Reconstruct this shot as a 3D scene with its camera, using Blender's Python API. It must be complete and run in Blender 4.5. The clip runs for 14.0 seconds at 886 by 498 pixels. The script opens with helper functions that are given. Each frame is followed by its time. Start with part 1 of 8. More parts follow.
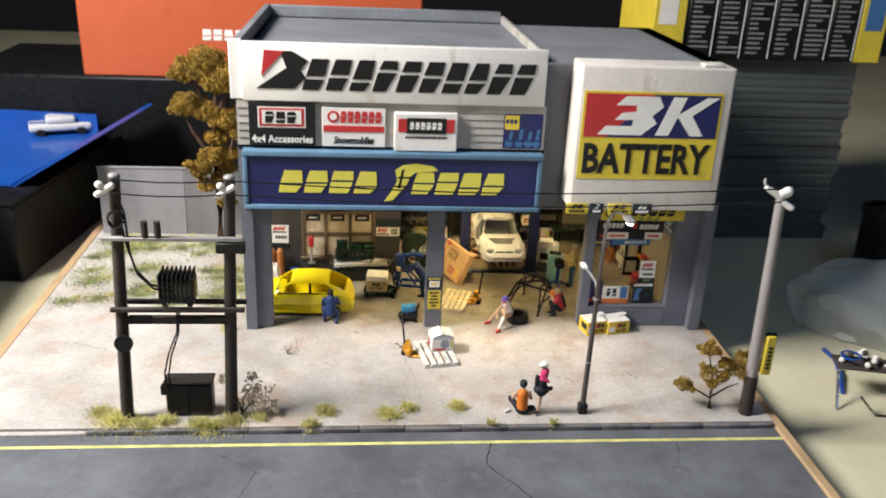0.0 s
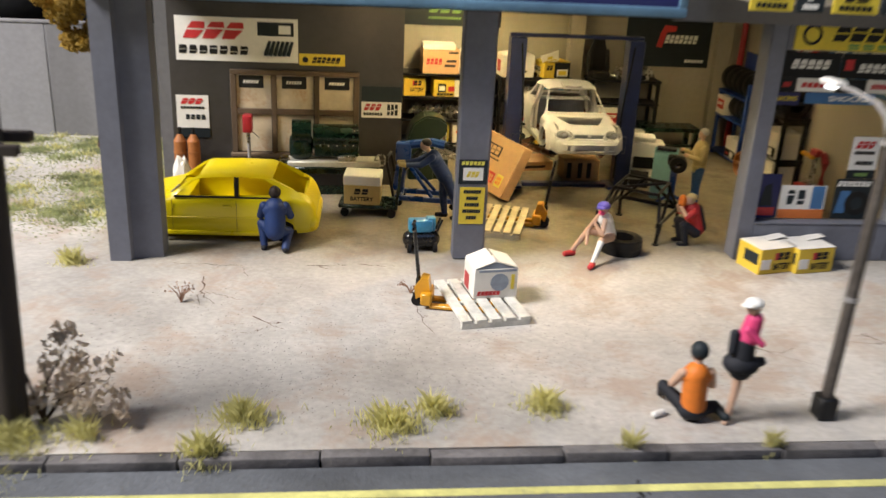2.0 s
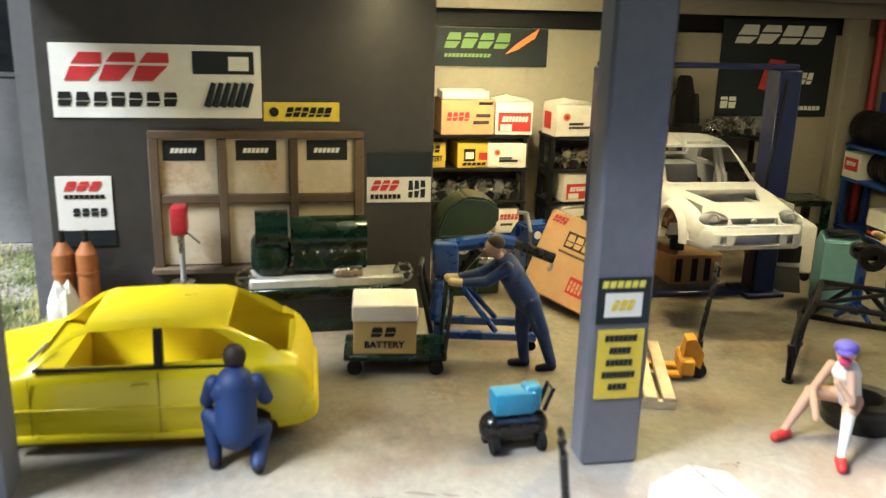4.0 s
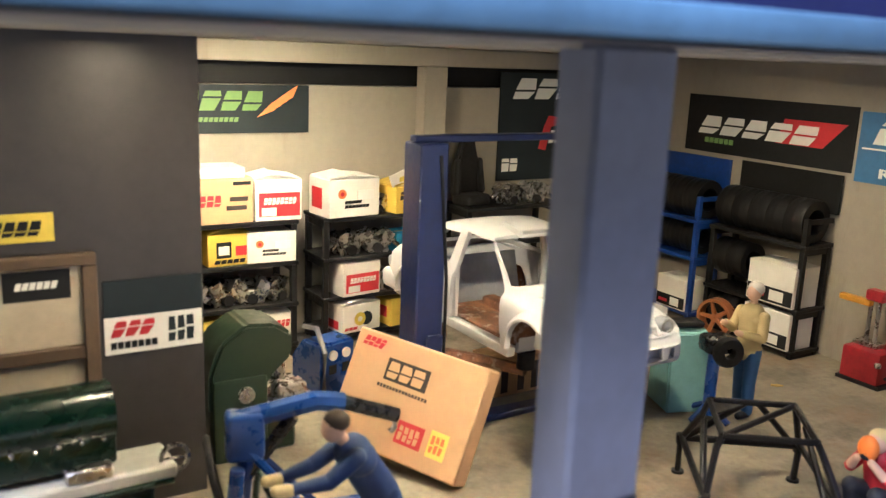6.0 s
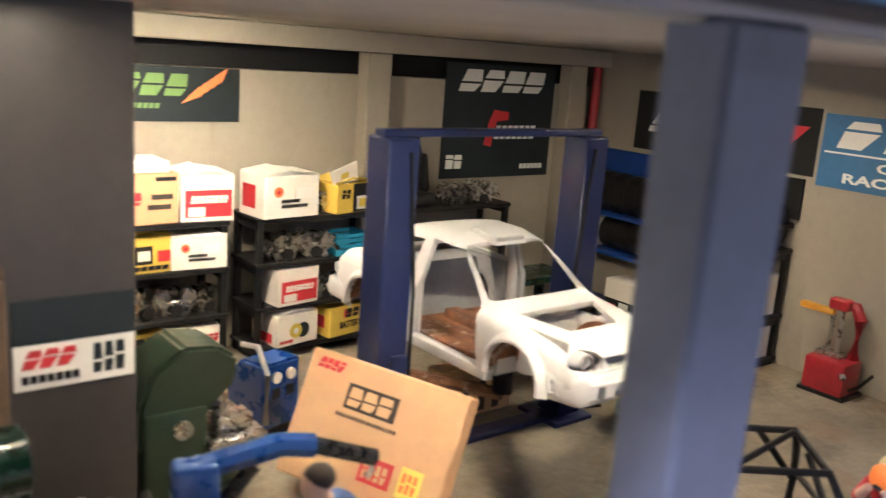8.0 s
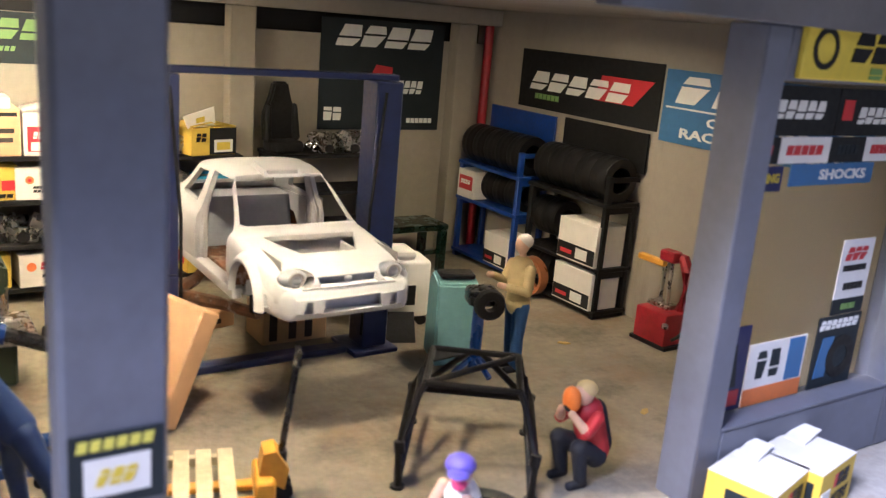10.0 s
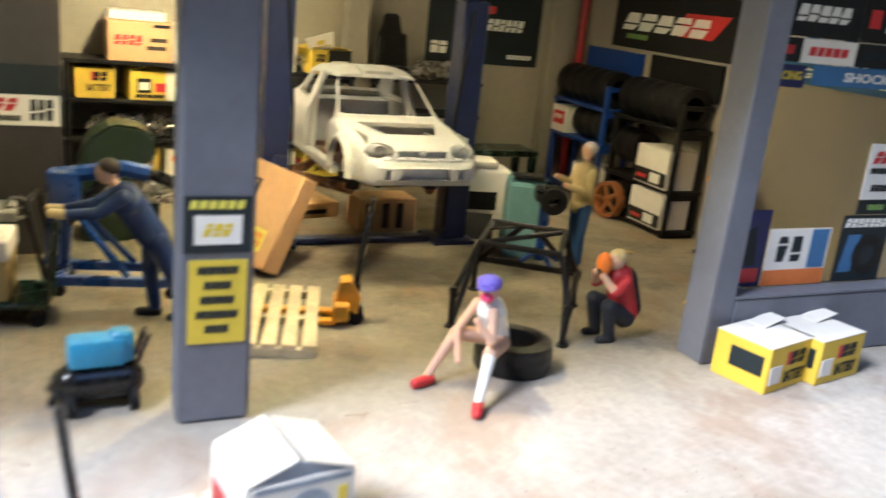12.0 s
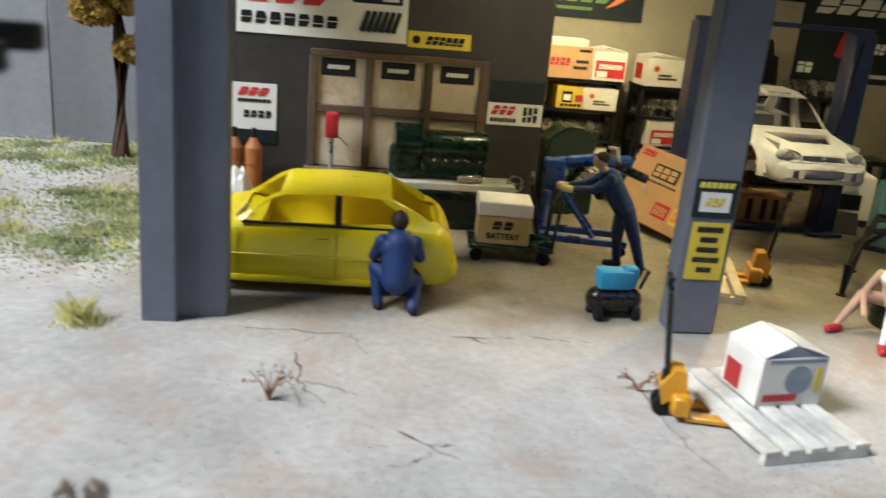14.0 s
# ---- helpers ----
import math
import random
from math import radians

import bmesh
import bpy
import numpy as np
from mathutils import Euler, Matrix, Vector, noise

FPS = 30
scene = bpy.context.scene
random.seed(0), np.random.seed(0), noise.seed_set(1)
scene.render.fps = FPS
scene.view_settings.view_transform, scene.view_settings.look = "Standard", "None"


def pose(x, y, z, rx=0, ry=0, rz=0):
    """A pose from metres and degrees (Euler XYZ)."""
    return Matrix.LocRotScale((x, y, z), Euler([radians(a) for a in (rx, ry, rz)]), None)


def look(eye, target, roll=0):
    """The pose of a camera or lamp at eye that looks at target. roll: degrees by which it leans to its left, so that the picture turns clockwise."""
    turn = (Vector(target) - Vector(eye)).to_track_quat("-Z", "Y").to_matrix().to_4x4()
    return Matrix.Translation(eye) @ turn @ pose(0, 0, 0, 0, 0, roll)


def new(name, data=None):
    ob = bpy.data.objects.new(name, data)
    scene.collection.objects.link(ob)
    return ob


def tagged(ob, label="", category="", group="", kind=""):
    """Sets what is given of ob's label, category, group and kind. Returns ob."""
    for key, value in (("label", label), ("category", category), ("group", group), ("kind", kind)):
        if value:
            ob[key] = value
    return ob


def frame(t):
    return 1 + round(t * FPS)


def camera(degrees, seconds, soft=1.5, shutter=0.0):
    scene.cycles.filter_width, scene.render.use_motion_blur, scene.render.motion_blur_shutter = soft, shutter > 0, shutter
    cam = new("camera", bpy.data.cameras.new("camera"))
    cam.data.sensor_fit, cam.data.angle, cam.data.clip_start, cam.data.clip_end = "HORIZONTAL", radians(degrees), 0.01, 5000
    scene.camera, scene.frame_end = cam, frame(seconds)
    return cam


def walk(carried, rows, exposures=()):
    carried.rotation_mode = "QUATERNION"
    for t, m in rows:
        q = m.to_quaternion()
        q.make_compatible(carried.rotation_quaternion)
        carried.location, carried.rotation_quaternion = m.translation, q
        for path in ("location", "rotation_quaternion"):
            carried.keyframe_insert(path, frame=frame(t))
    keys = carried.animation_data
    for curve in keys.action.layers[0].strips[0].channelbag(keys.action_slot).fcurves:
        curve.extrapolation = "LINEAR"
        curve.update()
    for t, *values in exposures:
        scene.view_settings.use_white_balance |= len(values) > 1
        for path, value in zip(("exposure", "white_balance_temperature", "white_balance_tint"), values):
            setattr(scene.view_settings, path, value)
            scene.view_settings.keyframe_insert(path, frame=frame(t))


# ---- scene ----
# All sizes below are in centimetres of a 1:64 model; U turns them into metres.
U = 0.01
cam = camera(54.1, 14.0, soft=1.3, shutter=0.5)
# a close-up lens: what stands a few centimetres off goes soft
cam.data.dof.use_dof, cam.data.dof.focus_distance, cam.data.dof.aperture_fstop = True, 0.22, 48.0
PATH = [
    (0, (-3.318, -41.646, 21.515), (-1.468, -23.191, 14.031), 2.61),
    (0.5, (-3.285, -36.122, 19.613), (-1.361, -17.884, 11.635), 3.18),
    (1, (-3.078, -31.501, 16.619), (-1.072, -13.329, 8.509), 3.62),
    (1.5, (-2.767, -27.177, 12.995), (-0.756, -8.908, 5.109), 3.57),
    (2, (-2.947, -22.805, 9.194), (-0.754, -4.261, 2.029), 2.91),
    (2.2, (-3.098, -20.695, 8.080), (-0.809, -2.013, 1.317), 2.47),
    (4.3, (-4.357, -9.764, 6.617), (-0.110, 9.067, 1.386), 1.28),
    (4.5, (-4.415, -8.918, 6.722), (0.648, 9.752, 1.645), 1.21),
    (5, (-4.325, -7.627, 6.973), (2.552, 10.496, 2.049), 1.23),
    (5.5, (-4.152, -6.303, 6.813), (4.664, 11.027, 2.127), 1.87),
    (6, (-4.624, -5.185, 6.949), (5.624, 11.399, 2.483), 2.35),
    (6.5, (-5.016, -4.267, 6.807), (6.037, 11.850, 2.558), 3.03),
    (7, (-5.391, -3.387, 6.748), (6.232, 12.345, 2.575), 3.49),
    (7.5, (-5.397, -2.844, 6.964), (6.532, 12.624, 2.668), 3.74),
    (8, (-4.637, -3.011, 6.729), (7.621, 12.145, 2.251), 4.24),
    (8.5, (-3.677, -4.159, 6.828), (8.685, 10.858, 2.173), 4.87),
    (9, (-2.873, -5.055, 6.648), (9.273, 10.113, 1.917), 5.10),
    (9.2, (-2.441, -5.488, 6.621), (9.444, 9.866, 1.827), 5.11),
    (11.3, (-0.370, -8.579, 6.305), (9.644, 7.910, 1.029), 5.15),
    (11.5, (-0.538, -8.877, 6.161), (9.430, 7.646, 0.908), 5.62),
    (12, (-1.317, -9.963, 5.540), (6.904, 7.364, -0.132), 5.95),
    (12.5, (-2.043, -11.027, 5.600), (4.158, 7.039, -0.332), 6.06),
    (13, (-3.116, -12.726, 5.851), (1.378, 5.769, -0.292), 5.69),
    (13.5, (-4.746, -13.772, 6.085), (-1.508, 4.910, -0.281), 5.20),
    (14, (-6.203, -14.152, 6.102), (-3.674, 4.712, -0.043), 5.09),
]
EXPOSURES = [(0.0, -0.14, 6500, 11), (1.0, -0.26, 6500, 11), (2.2, -0.3, 6500, 12), (4.4, 0.22, 5450, 4), (5.5, 0.46, 5150, 20), (9.0, 0.36, 5000, 27), (11.4, 0.28, 5450, 20), (12.5, -0.08, 5600, 6), (14.0, -0.52, 5700, 6)]
walk(cam, [(t, look([v * U for v in eye], [v * U for v in target], roll)) for t, eye, target, roll in PATH], EXPOSURES)

# ---- light ----
world = bpy.data.worlds.new("dim_room")
world.use_nodes = True
world.node_tree.nodes["Background"].inputs[0].default_value = (0.55, 0.68, 1.0, 1)
world.node_tree.nodes["Background"].inputs[1].default_value = 0.003
scene.world = world


def lamp(name, kind, at, watts, color, size=1.0, target=None, size_y=None, spot=None, blend=0.6, spread=180):
    data = bpy.data.lights.new(name, kind)
    data.energy, data.color = watts, color
    if kind == "AREA":
        data.size, data.spread = size * U, radians(spread)
        if size_y:
            data.shape, data.size_y = "RECTANGLE", size_y * U
    else:
        data.shadow_soft_size = size * U
    if spot:
        data.spot_size, data.spot_blend = radians(spot), blend
    ob = new(name, data)
    at = Vector(at) * U
    ob.matrix_world = look(at, Vector(target) * U) if target else Matrix.Translation(at)
    return ob


WARM, COOL = (1.0, 0.765, 0.36), (1.0, 0.965, 0.915)
# desk lamp to the left over the front of the model
lamp("desk_lamp_light", "AREA", (-50, -16, 54), 12.8, COOL, 22, (-2, -5, 1))
# unseen cool fill, added in front of the model to turn front faces bluish
lamp("cool_fill_light", "AREA", (25, -58, 75), 1.05, (0.3, 0.52, 1.0), 40, (0, 0, 2))
# small warm lamps under the garage ceiling
lamp("ceiling_lamp_light", "AREA", (2.7, 3.2, 6.9), 0.068, WARM, 0.35, (2.7, 2.9, 0), 0.4, spread=170)
lamp("ceiling_lamp_light", "AREA", (-2.0, 5.5, 6.9), 0.017, WARM, 0.5, (-2.0, 5.5, 0), 0.4)
lamp("ceiling_lamp_light", "AREA", (1.3, 10.2, 6.9), 0.07, WARM, 0.6, (1.2, 11.6, 0), 0.4)
lamp("ceiling_lamp_light", "AREA", (10.2, 6.8, 6.9), 0.027, WARM, 0.6, (10.2, 7.4, 0), 0.4, spread=171)
lamp("street_lamp_light", "POINT", (7.21, -10.2, 9.7), 0.03, (0.9, 0.96, 1.0), 0.12)


# ---- materials ----
def mat(name, color, rough=0.6, metal=0.0, var=0.18, grain=8.0, stain=0.5, bump=0.12, coat=0.0, spot=None, spot_amount=0.5, spot_at=0.56, streak=False, glow=None, thin=0.0, into=None):
    """A painted, worn surface: fine grain and broad stains on the base colour, roughness and relief from the same
    noise. Grain and stain are per centimetre. into: a tint of indoor shade and warm light that the surface takes on
    from one depth (y) to another, with a ragged edge.
    """
    m = bpy.data.materials.new(name)
    m.use_nodes = True
    nt = m.node_tree
    n, l = nt.nodes, nt.links
    b = n["Principled BSDF"]
    tc = n.new("ShaderNodeTexCoord")
    info = n.new("ShaderNodeObjectInfo")
    add = n.new("ShaderNodeVectorMath")
    l.new(tc.outputs["Object"], add.inputs[0])
    comb = n.new("ShaderNodeCombineXYZ")
    for k in range(0 if into else 3):
        l.new(info.outputs["Random"], comb.inputs[k])
    l.new(comb.outputs[0], add.inputs[1])
    src = drawn = add.outputs[0]
    if streak:
        mp = n.new("ShaderNodeMapping")
        mp.inputs["Scale"].default_value = (1, 1, 0.22)
        l.new(src, mp.inputs[0])
        drawn = mp.outputs[0]

    def noise_node(scale, detail, rough_, src=src):
        t = n.new("ShaderNodeTexNoise")
        t.inputs["Scale"].default_value, t.inputs["Detail"].default_value, t.inputs["Roughness"].default_value = scale / U, detail, rough_
        l.new(src, t.inputs["Vector"])
        return t

    fine, broad = noise_node(grain, 4, 0.6), noise_node(stain, 3 if streak else 5, 0.5 if streak else 0.65, drawn)

    def mix(kind, fac, a, bb):
        x = n.new("ShaderNodeMix")
        x.data_type, x.blend_type = "RGBA", kind
        for sock, v in ((x.inputs[0], fac), (x.inputs[6], a), (x.inputs[7], bb)):
            if isinstance(v, (int, float)):
                sock.default_value = v
            elif isinstance(v, tuple):
                sock.default_value = (*v, 1)
            else:
                l.new(v, sock)
        return x.outputs[2]

    def ramp(sock, lo, hi, a, c):
        r = n.new("ShaderNodeMapRange")
        r.inputs[1].default_value, r.inputs[2].default_value, r.inputs[3].default_value, r.inputs[4].default_value = lo, hi, a, c
        l.new(sock, r.inputs[0])
        return r.outputs[0]

    dark = tuple(c * (1 - 1.6 * var) for c in color)
    light = tuple(min(1, c * (1 + 0.7 * var)) for c in color)
    base = mix("MIX", ramp(broad.outputs[0], 0.32, 0.68, 0, 1), dark, light)
    base = mix("MULTIPLY", 1.0, base, mix("MIX", ramp(fine.outputs[0], 0.3, 0.7, 0, 1), (1 - var,) * 3, (1.0, 1.0, 1.0)))
    if spot:
        third = noise_node(stain * 2.3, 6, 0.7, drawn)
        base = mix("MIX", ramp(third.outputs[0], spot_at, spot_at + 0.13, 0, spot_amount), base, spot)
    if into:
        tint, y0, y1 = into
        sep, ragged = n.new("ShaderNodeSeparateXYZ"), n.new("ShaderNodeMath")
        l.new(tc.outputs["Object"], sep.inputs[0])
        ragged.operation = "MULTIPLY_ADD"
        ragged.inputs[1].default_value = 0.03
        l.new(broad.outputs[0], ragged.inputs[0])
        l.new(sep.outputs[1], ragged.inputs[2])
        # indoor shade and warm light as a tint, then oil smudges on top
        shaded_oily = mix("MULTIPLY", 1.0, base, tint)
        smudge = noise_node(0.4, 6, 0.75)
        shaded_oily = mix("MIX", ramp(smudge.outputs[0], 0.5, 0.66, 0, 0.7), shaded_oily, (0.085, 0.07, 0.055))
        indoors = n.new("ShaderNodeMath")
        indoors.operation = "MULTIPLY"
        l.new(ramp(ragged.outputs[0], y0 * U + 0.015, y1 * U + 0.015, 0, 1), indoors.inputs[0])
        l.new(ramp(sep.outputs[0], -0.104, -0.088, 0, 1), indoors.inputs[1])
        base = mix("MIX", indoors.outputs[0], base, shaded_oily)
    l.new(base, b.inputs["Base Color"])
    l.new(ramp(fine.outputs[0], 0.3, 0.7, max(0.05, rough - 0.1), min(1, rough + 0.1)), b.inputs["Roughness"])
    b.inputs["Metallic"].default_value = metal
    if max(color) < 0.05:
        b.inputs["Specular IOR Level"].default_value = 0.3
    b.inputs["Coat Weight"].default_value = coat
    if bump:
        bp = n.new("ShaderNodeBump")
        bp.inputs["Strength"].default_value, bp.inputs["Distance"].default_value = bump, 0.05 * U
        l.new(fine.outputs[0], bp.inputs["Height"])
        l.new(bp.outputs[0], b.inputs["Normal"])
    if thin:
        tr, mx = n.new("ShaderNodeBsdfTranslucent"), n.new("ShaderNodeMixShader")
        mx.inputs[0].default_value = thin
        l.new(base, tr.inputs["Color"])
        l.new(b.outputs[0], mx.inputs[1])
        l.new(tr.outputs[0], mx.inputs[2])
        l.new(mx.outputs[0], n["Material Output"].inputs["Surface"])
    if glow:
        b.inputs["Emission Color"].default_value = (*glow[0], 1)
        b.inputs["Emission Strength"].default_value = glow[1]
    return m


M = {}
# the into tint darkens and warms the indoor floor for shade and lamplight
M["apron"] = mat("dusty_concrete", (0.54, 0.51, 0.48), 0.9, var=0.24, grain=6, stain=0.16, bump=0.45, spot=(0.35, 0.24, 0.17), spot_amount=0.55, spot_at=0.5, into=((0.55, 0.51, 0.40), -1.2, 1.4))
M["asphalt"] = mat("asphalt", (0.13, 0.14, 0.16), 0.85, var=0.3, grain=12, stain=0.2, bump=0.5, spot=(0.17, 0.17, 0.18), spot_amount=0.5, spot_at=0.58)
M["kerb"] = mat("kerb_stone", (0.17, 0.16, 0.165), 0.85, var=0.3, grain=9, stain=1.2, bump=0.4)
M["line"] = mat("worn_yellow_road_paint", (0.62, 0.60, 0.22), 0.8, var=0.2, grain=10, stain=1.5, spot=(0.2, 0.2, 0.17), spot_amount=0.6, spot_at=0.6)
M["crack"] = mat("crack_black", (0.02, 0.02, 0.02), 0.95, var=0.1)
M["facade"] = mat("weathered_grey_paint", (0.155, 0.155, 0.17), 0.75, var=0.2, grain=5, stain=0.4, bump=0.1, streak=True)
M["blue_grey"] = mat("blue_grey_paint", (0.158, 0.168, 0.21), 0.7, var=0.15, grain=6, stain=0.35, bump=0.1)
M["partition"] = mat("sooty_grey_wall", (0.05, 0.046, 0.045), 0.4, var=0.22, grain=5, stain=0.35, bump=0, streak=True)
M["inner"] = mat("stained_cream_wall", (0.36, 0.325, 0.265), 0.85, var=0.1, grain=5, stain=0.3, bump=0.08, streak=True, spot=(0.2, 0.17, 0.13), spot_amount=0.45, spot_at=0.6)
M["ceiling"] = mat("cream_ceiling", (0.33, 0.29, 0.225), 0.85, var=0.12, grain=4, stain=0.3)
M["roof"] = mat("grey_roof", (0.22, 0.235, 0.26), 0.7, var=0.15, grain=5, stain=0.3, bump=0.1)
M["siding"] = mat("white_siding", (0.46, 0.435, 0.40), 0.7, var=0.14, grain=5, stain=0.6, bump=0.1, streak=True, spot=(0.33, 0.28, 0.22), spot_amount=0.45, spot_at=0.6)
M["sign_white"] = mat("grubby_white_sign", (0.82, 0.80, 0.77), 0.6, var=0.06, grain=5, stain=0.35, bump=0.05, streak=True, spot=(0.40, 0.32, 0.25), spot_amount=0.55, spot_at=0.58)
M["sign_beige"] = mat("rusty_white_sign_box", (0.72, 0.68, 0.63), 0.65, var=0.12, grain=5, stain=0.3, bump=0.05, streak=True, spot=(0.33, 0.24, 0.17), spot_amount=0.55, spot_at=0.56)
M["navy"] = mat("deep_blue_sign", (0.011, 0.016, 0.11), 0.5, var=0.15, grain=6, stain=0.5, bump=0.03)
M["sky_frame"] = mat("light_blue_frame", (0.12, 0.24, 0.37), 0.55, var=0.16, grain=6, stain=0.6)
M["letter_yellow"] = mat("yellow_lettering", (0.72, 0.66, 0.10), 0.5, var=0.06, bump=0.0)
M["yellow"] = mat("yellow_panel", (0.72, 0.56, 0.05), 0.55, var=0.1, bump=0.03)
M["black"] = mat("black_print", (0.012, 0.012, 0.013), 0.55, var=0.2, bump=0.0)
M["red"] = mat("red_print", (0.55, 0.03, 0.035), 0.5, var=0.12, bump=0.0)
M["white"] = mat("white_print", (0.80, 0.79, 0.76), 0.6, var=0.05, bump=0.0)
M["dark_panel"] = mat("charcoal_panel", (0.012, 0.013, 0.015), 0.6, var=0.2, bump=0.02)
M["slate"] = mat("dark_slate_print", (0.016, 0.024, 0.03), 0.6, var=0.2, bump=0.02)
M["mid_blue"] = mat("mid_blue_print", (0.05, 0.16, 0.36), 0.5, var=0.12, bump=0.02)
M["green"] = mat("green_print", (0.17, 0.30, 0.08), 0.5, var=0.1, bump=0)
M["orange"] = mat("orange_print", (0.80, 0.22, 0.05), 0.5, var=0.1, bump=0)
M["wood_edge"] = mat("pale_wood", (0.50, 0.34, 0.19), 0.6, var=0.15, grain=6, stain=0.4, streak=True)
M["timber"] = mat("dark_weathered_timber", (0.055, 0.042, 0.036), 0.85, var=0.25, grain=9, stain=0.8, bump=0.35, streak=True)
M["table"] = mat("cream_table_top", (0.70, 0.66, 0.46), 0.55, var=0.07, grain=1.5, stain=0.12, bump=0.1)


# ---- mesh tools ----
def V(*a):
    return Vector(a)


def bm_new():
    return bmesh.new()


def box(bm, x0, x1, y0, y1, z0, z1, bevel=0.0, seg=1):
    m = Matrix.LocRotScale(((x0 + x1) / 2, (y0 + y1) / 2, (z0 + z1) / 2), None, (abs(x1 - x0), abs(y1 - y0), abs(z1 - z0)))
    vs = bmesh.ops.create_cube(bm, size=1, matrix=m)["verts"]
    if bevel:
        es = list({e for v in vs for e in v.link_edges})
        bmesh.ops.bevel(bm, geom=es, offset=bevel, segments=seg, profile=0.5, affect="EDGES")
    return bm


def cyl(bm, p0, p1, r0, r1=None, n=16, caps=True):
    p0, p1 = Vector(p0), Vector(p1)
    d = p1 - p0
    q = d.to_track_quat("Z", "Y")
    m = Matrix.Translation((p0 + p1) / 2) @ q.to_matrix().to_4x4()
    bmesh.ops.create_cone(bm, cap_ends=caps, segments=n, radius1=r0, radius2=r0 if r1 is None else r1, depth=d.length, matrix=m)
    return bm


def ball(bm, c, r, sx=1, sy=1, sz=1, n=12, rot=None):
    m = Matrix.Translation(c) @ (rot or Matrix.Identity(4)) @ Matrix.Diagonal((sx, sy, sz, 1))
    bmesh.ops.create_uvsphere(bm, u_segments=n, v_segments=max(6, n * 2 // 3), radius=r, matrix=m)
    return bm


def capsule(bm, p0, p1, r0, r1=None, n=10):
    r1 = r0 if r1 is None else r1
    cyl(bm, p0, p1, r0, r1, n, False)
    ball(bm, p0, r0, n=n)
    ball(bm, p1, r1, n=n)
    return bm


def tube(bm, pts, r, n=8):
    """A round bar along points, with a ring at each point."""
    pts = [Vector(p) for p in pts]
    rings = []
    for i, p in enumerate(pts):
        d = (pts[min(i + 1, len(pts) - 1)] - pts[max(i - 1, 0)]).normalized()
        q = d.to_track_quat("Z", "Y")
        rr = r[i] if isinstance(r, (list, tuple)) else r
        rings.append([bm.verts.new(p + q @ Vector((rr * math.cos(a * 2 * math.pi / n), rr * math.sin(a * 2 * math.pi / n), 0))) for a in range(n)])
    for a, b in zip(rings, rings[1:]):
        for k in range(n):
            bm.faces.new((a[k], a[(k + 1) % n], b[(k + 1) % n], b[k]))
    bm.faces.new(rings[0][::-1])
    bm.faces.new(rings[-1])
    return bm


def prism(bm, poly, axis, lo, hi):
    """A polygon drawn across an axis ('x': y,z; 'y': x,z; 'z': x,y) and drawn out from lo to hi."""
    put = {"x": lambda a, b, c: (c, a, b), "y": lambda a, b, c: (a, c, b), "z": lambda a, b, c: (a, b, c)}[axis]
    lo_v = [bm.verts.new(put(a, b, lo)) for a, b in poly]
    hi_v = [bm.verts.new(put(a, b, hi)) for a, b in poly]
    n = len(poly)
    made = [bm.faces.new(lo_v[::-1]), bm.faces.new(hi_v)]
    made += [bm.faces.new((lo_v[i], lo_v[(i + 1) % n], hi_v[(i + 1) % n], hi_v[i])) for i in range(n)]
    bmesh.ops.recalc_face_normals(bm, faces=made)
    return bm


def lathe(bm, profile, c, axis="z", n=28):
    """Turns (radius, height) pairs round an axis through c; the profile closes on itself."""
    q = {"z": Matrix.Identity(3), "x": Matrix.Rotation(math.pi / 2, 3, "Y"), "y": Matrix.Rotation(-math.pi / 2, 3, "X")}[axis]
    rings = [[bm.verts.new(Vector(c) + q @ Vector((r * math.cos(a * 2 * math.pi / n), r * math.sin(a * 2 * math.pi / n), h))) for a in range(n)] for r, h in profile]
    made = []
    for i in range(len(rings)):
        a, b = rings[i], rings[(i + 1) % len(rings)]
        for k in range(n):
            made.append(bm.faces.new((a[k], a[(k + 1) % n], b[(k + 1) % n], b[k])))
    bmesh.ops.recalc_face_normals(bm, faces=made)
    return bm


def mesh_of(bm, name, material, smooth=True):
    bm.transform(Matrix.Scale(U, 4))
    me = bpy.data.meshes.new(name)
    bm.to_mesh(me)
    bm.free()
    for m in material if isinstance(material, list) else [material]:
        me.materials.append(m)
    if smooth:
        me.polygons.foreach_set("use_smooth", [True] * len(me.polygons))
        me.set_sharp_from_angle(angle=radians(38))
    return me


def thing(name, label, category, at=(0, 0, 0), rz=0.0, group="", kind="", rx=0.0, ry=0.0):
    ob = new(name)
    ob.empty_display_size = 0.005
    ob.matrix_world = pose(at[0] * U, at[1] * U, at[2] * U, rx, ry, rz)
    return tagged(ob, label, category, group, kind)


def part(name, bm, material, parent, label="", kind="", smooth=True):
    ob = new(name, mesh_of(bm, name, material, smooth))
    ob.parent = parent
    return tagged(ob, label, kind=kind or ("stuff" if name in ("caption", "small_print", "label_print", "knobs", "cable") else ""))


def solid(name, bm, material, label, category, at=(0, 0, 0), rz=0.0, group="", kind="", smooth=True):
    """A thing that is one mesh."""
    ob = new(name, mesh_of(bm, name, material, smooth))
    ob.matrix_world = pose(at[0] * U, at[1] * U, at[2] * U, 0, 0, rz)
    return tagged(ob, label, category, group, kind)


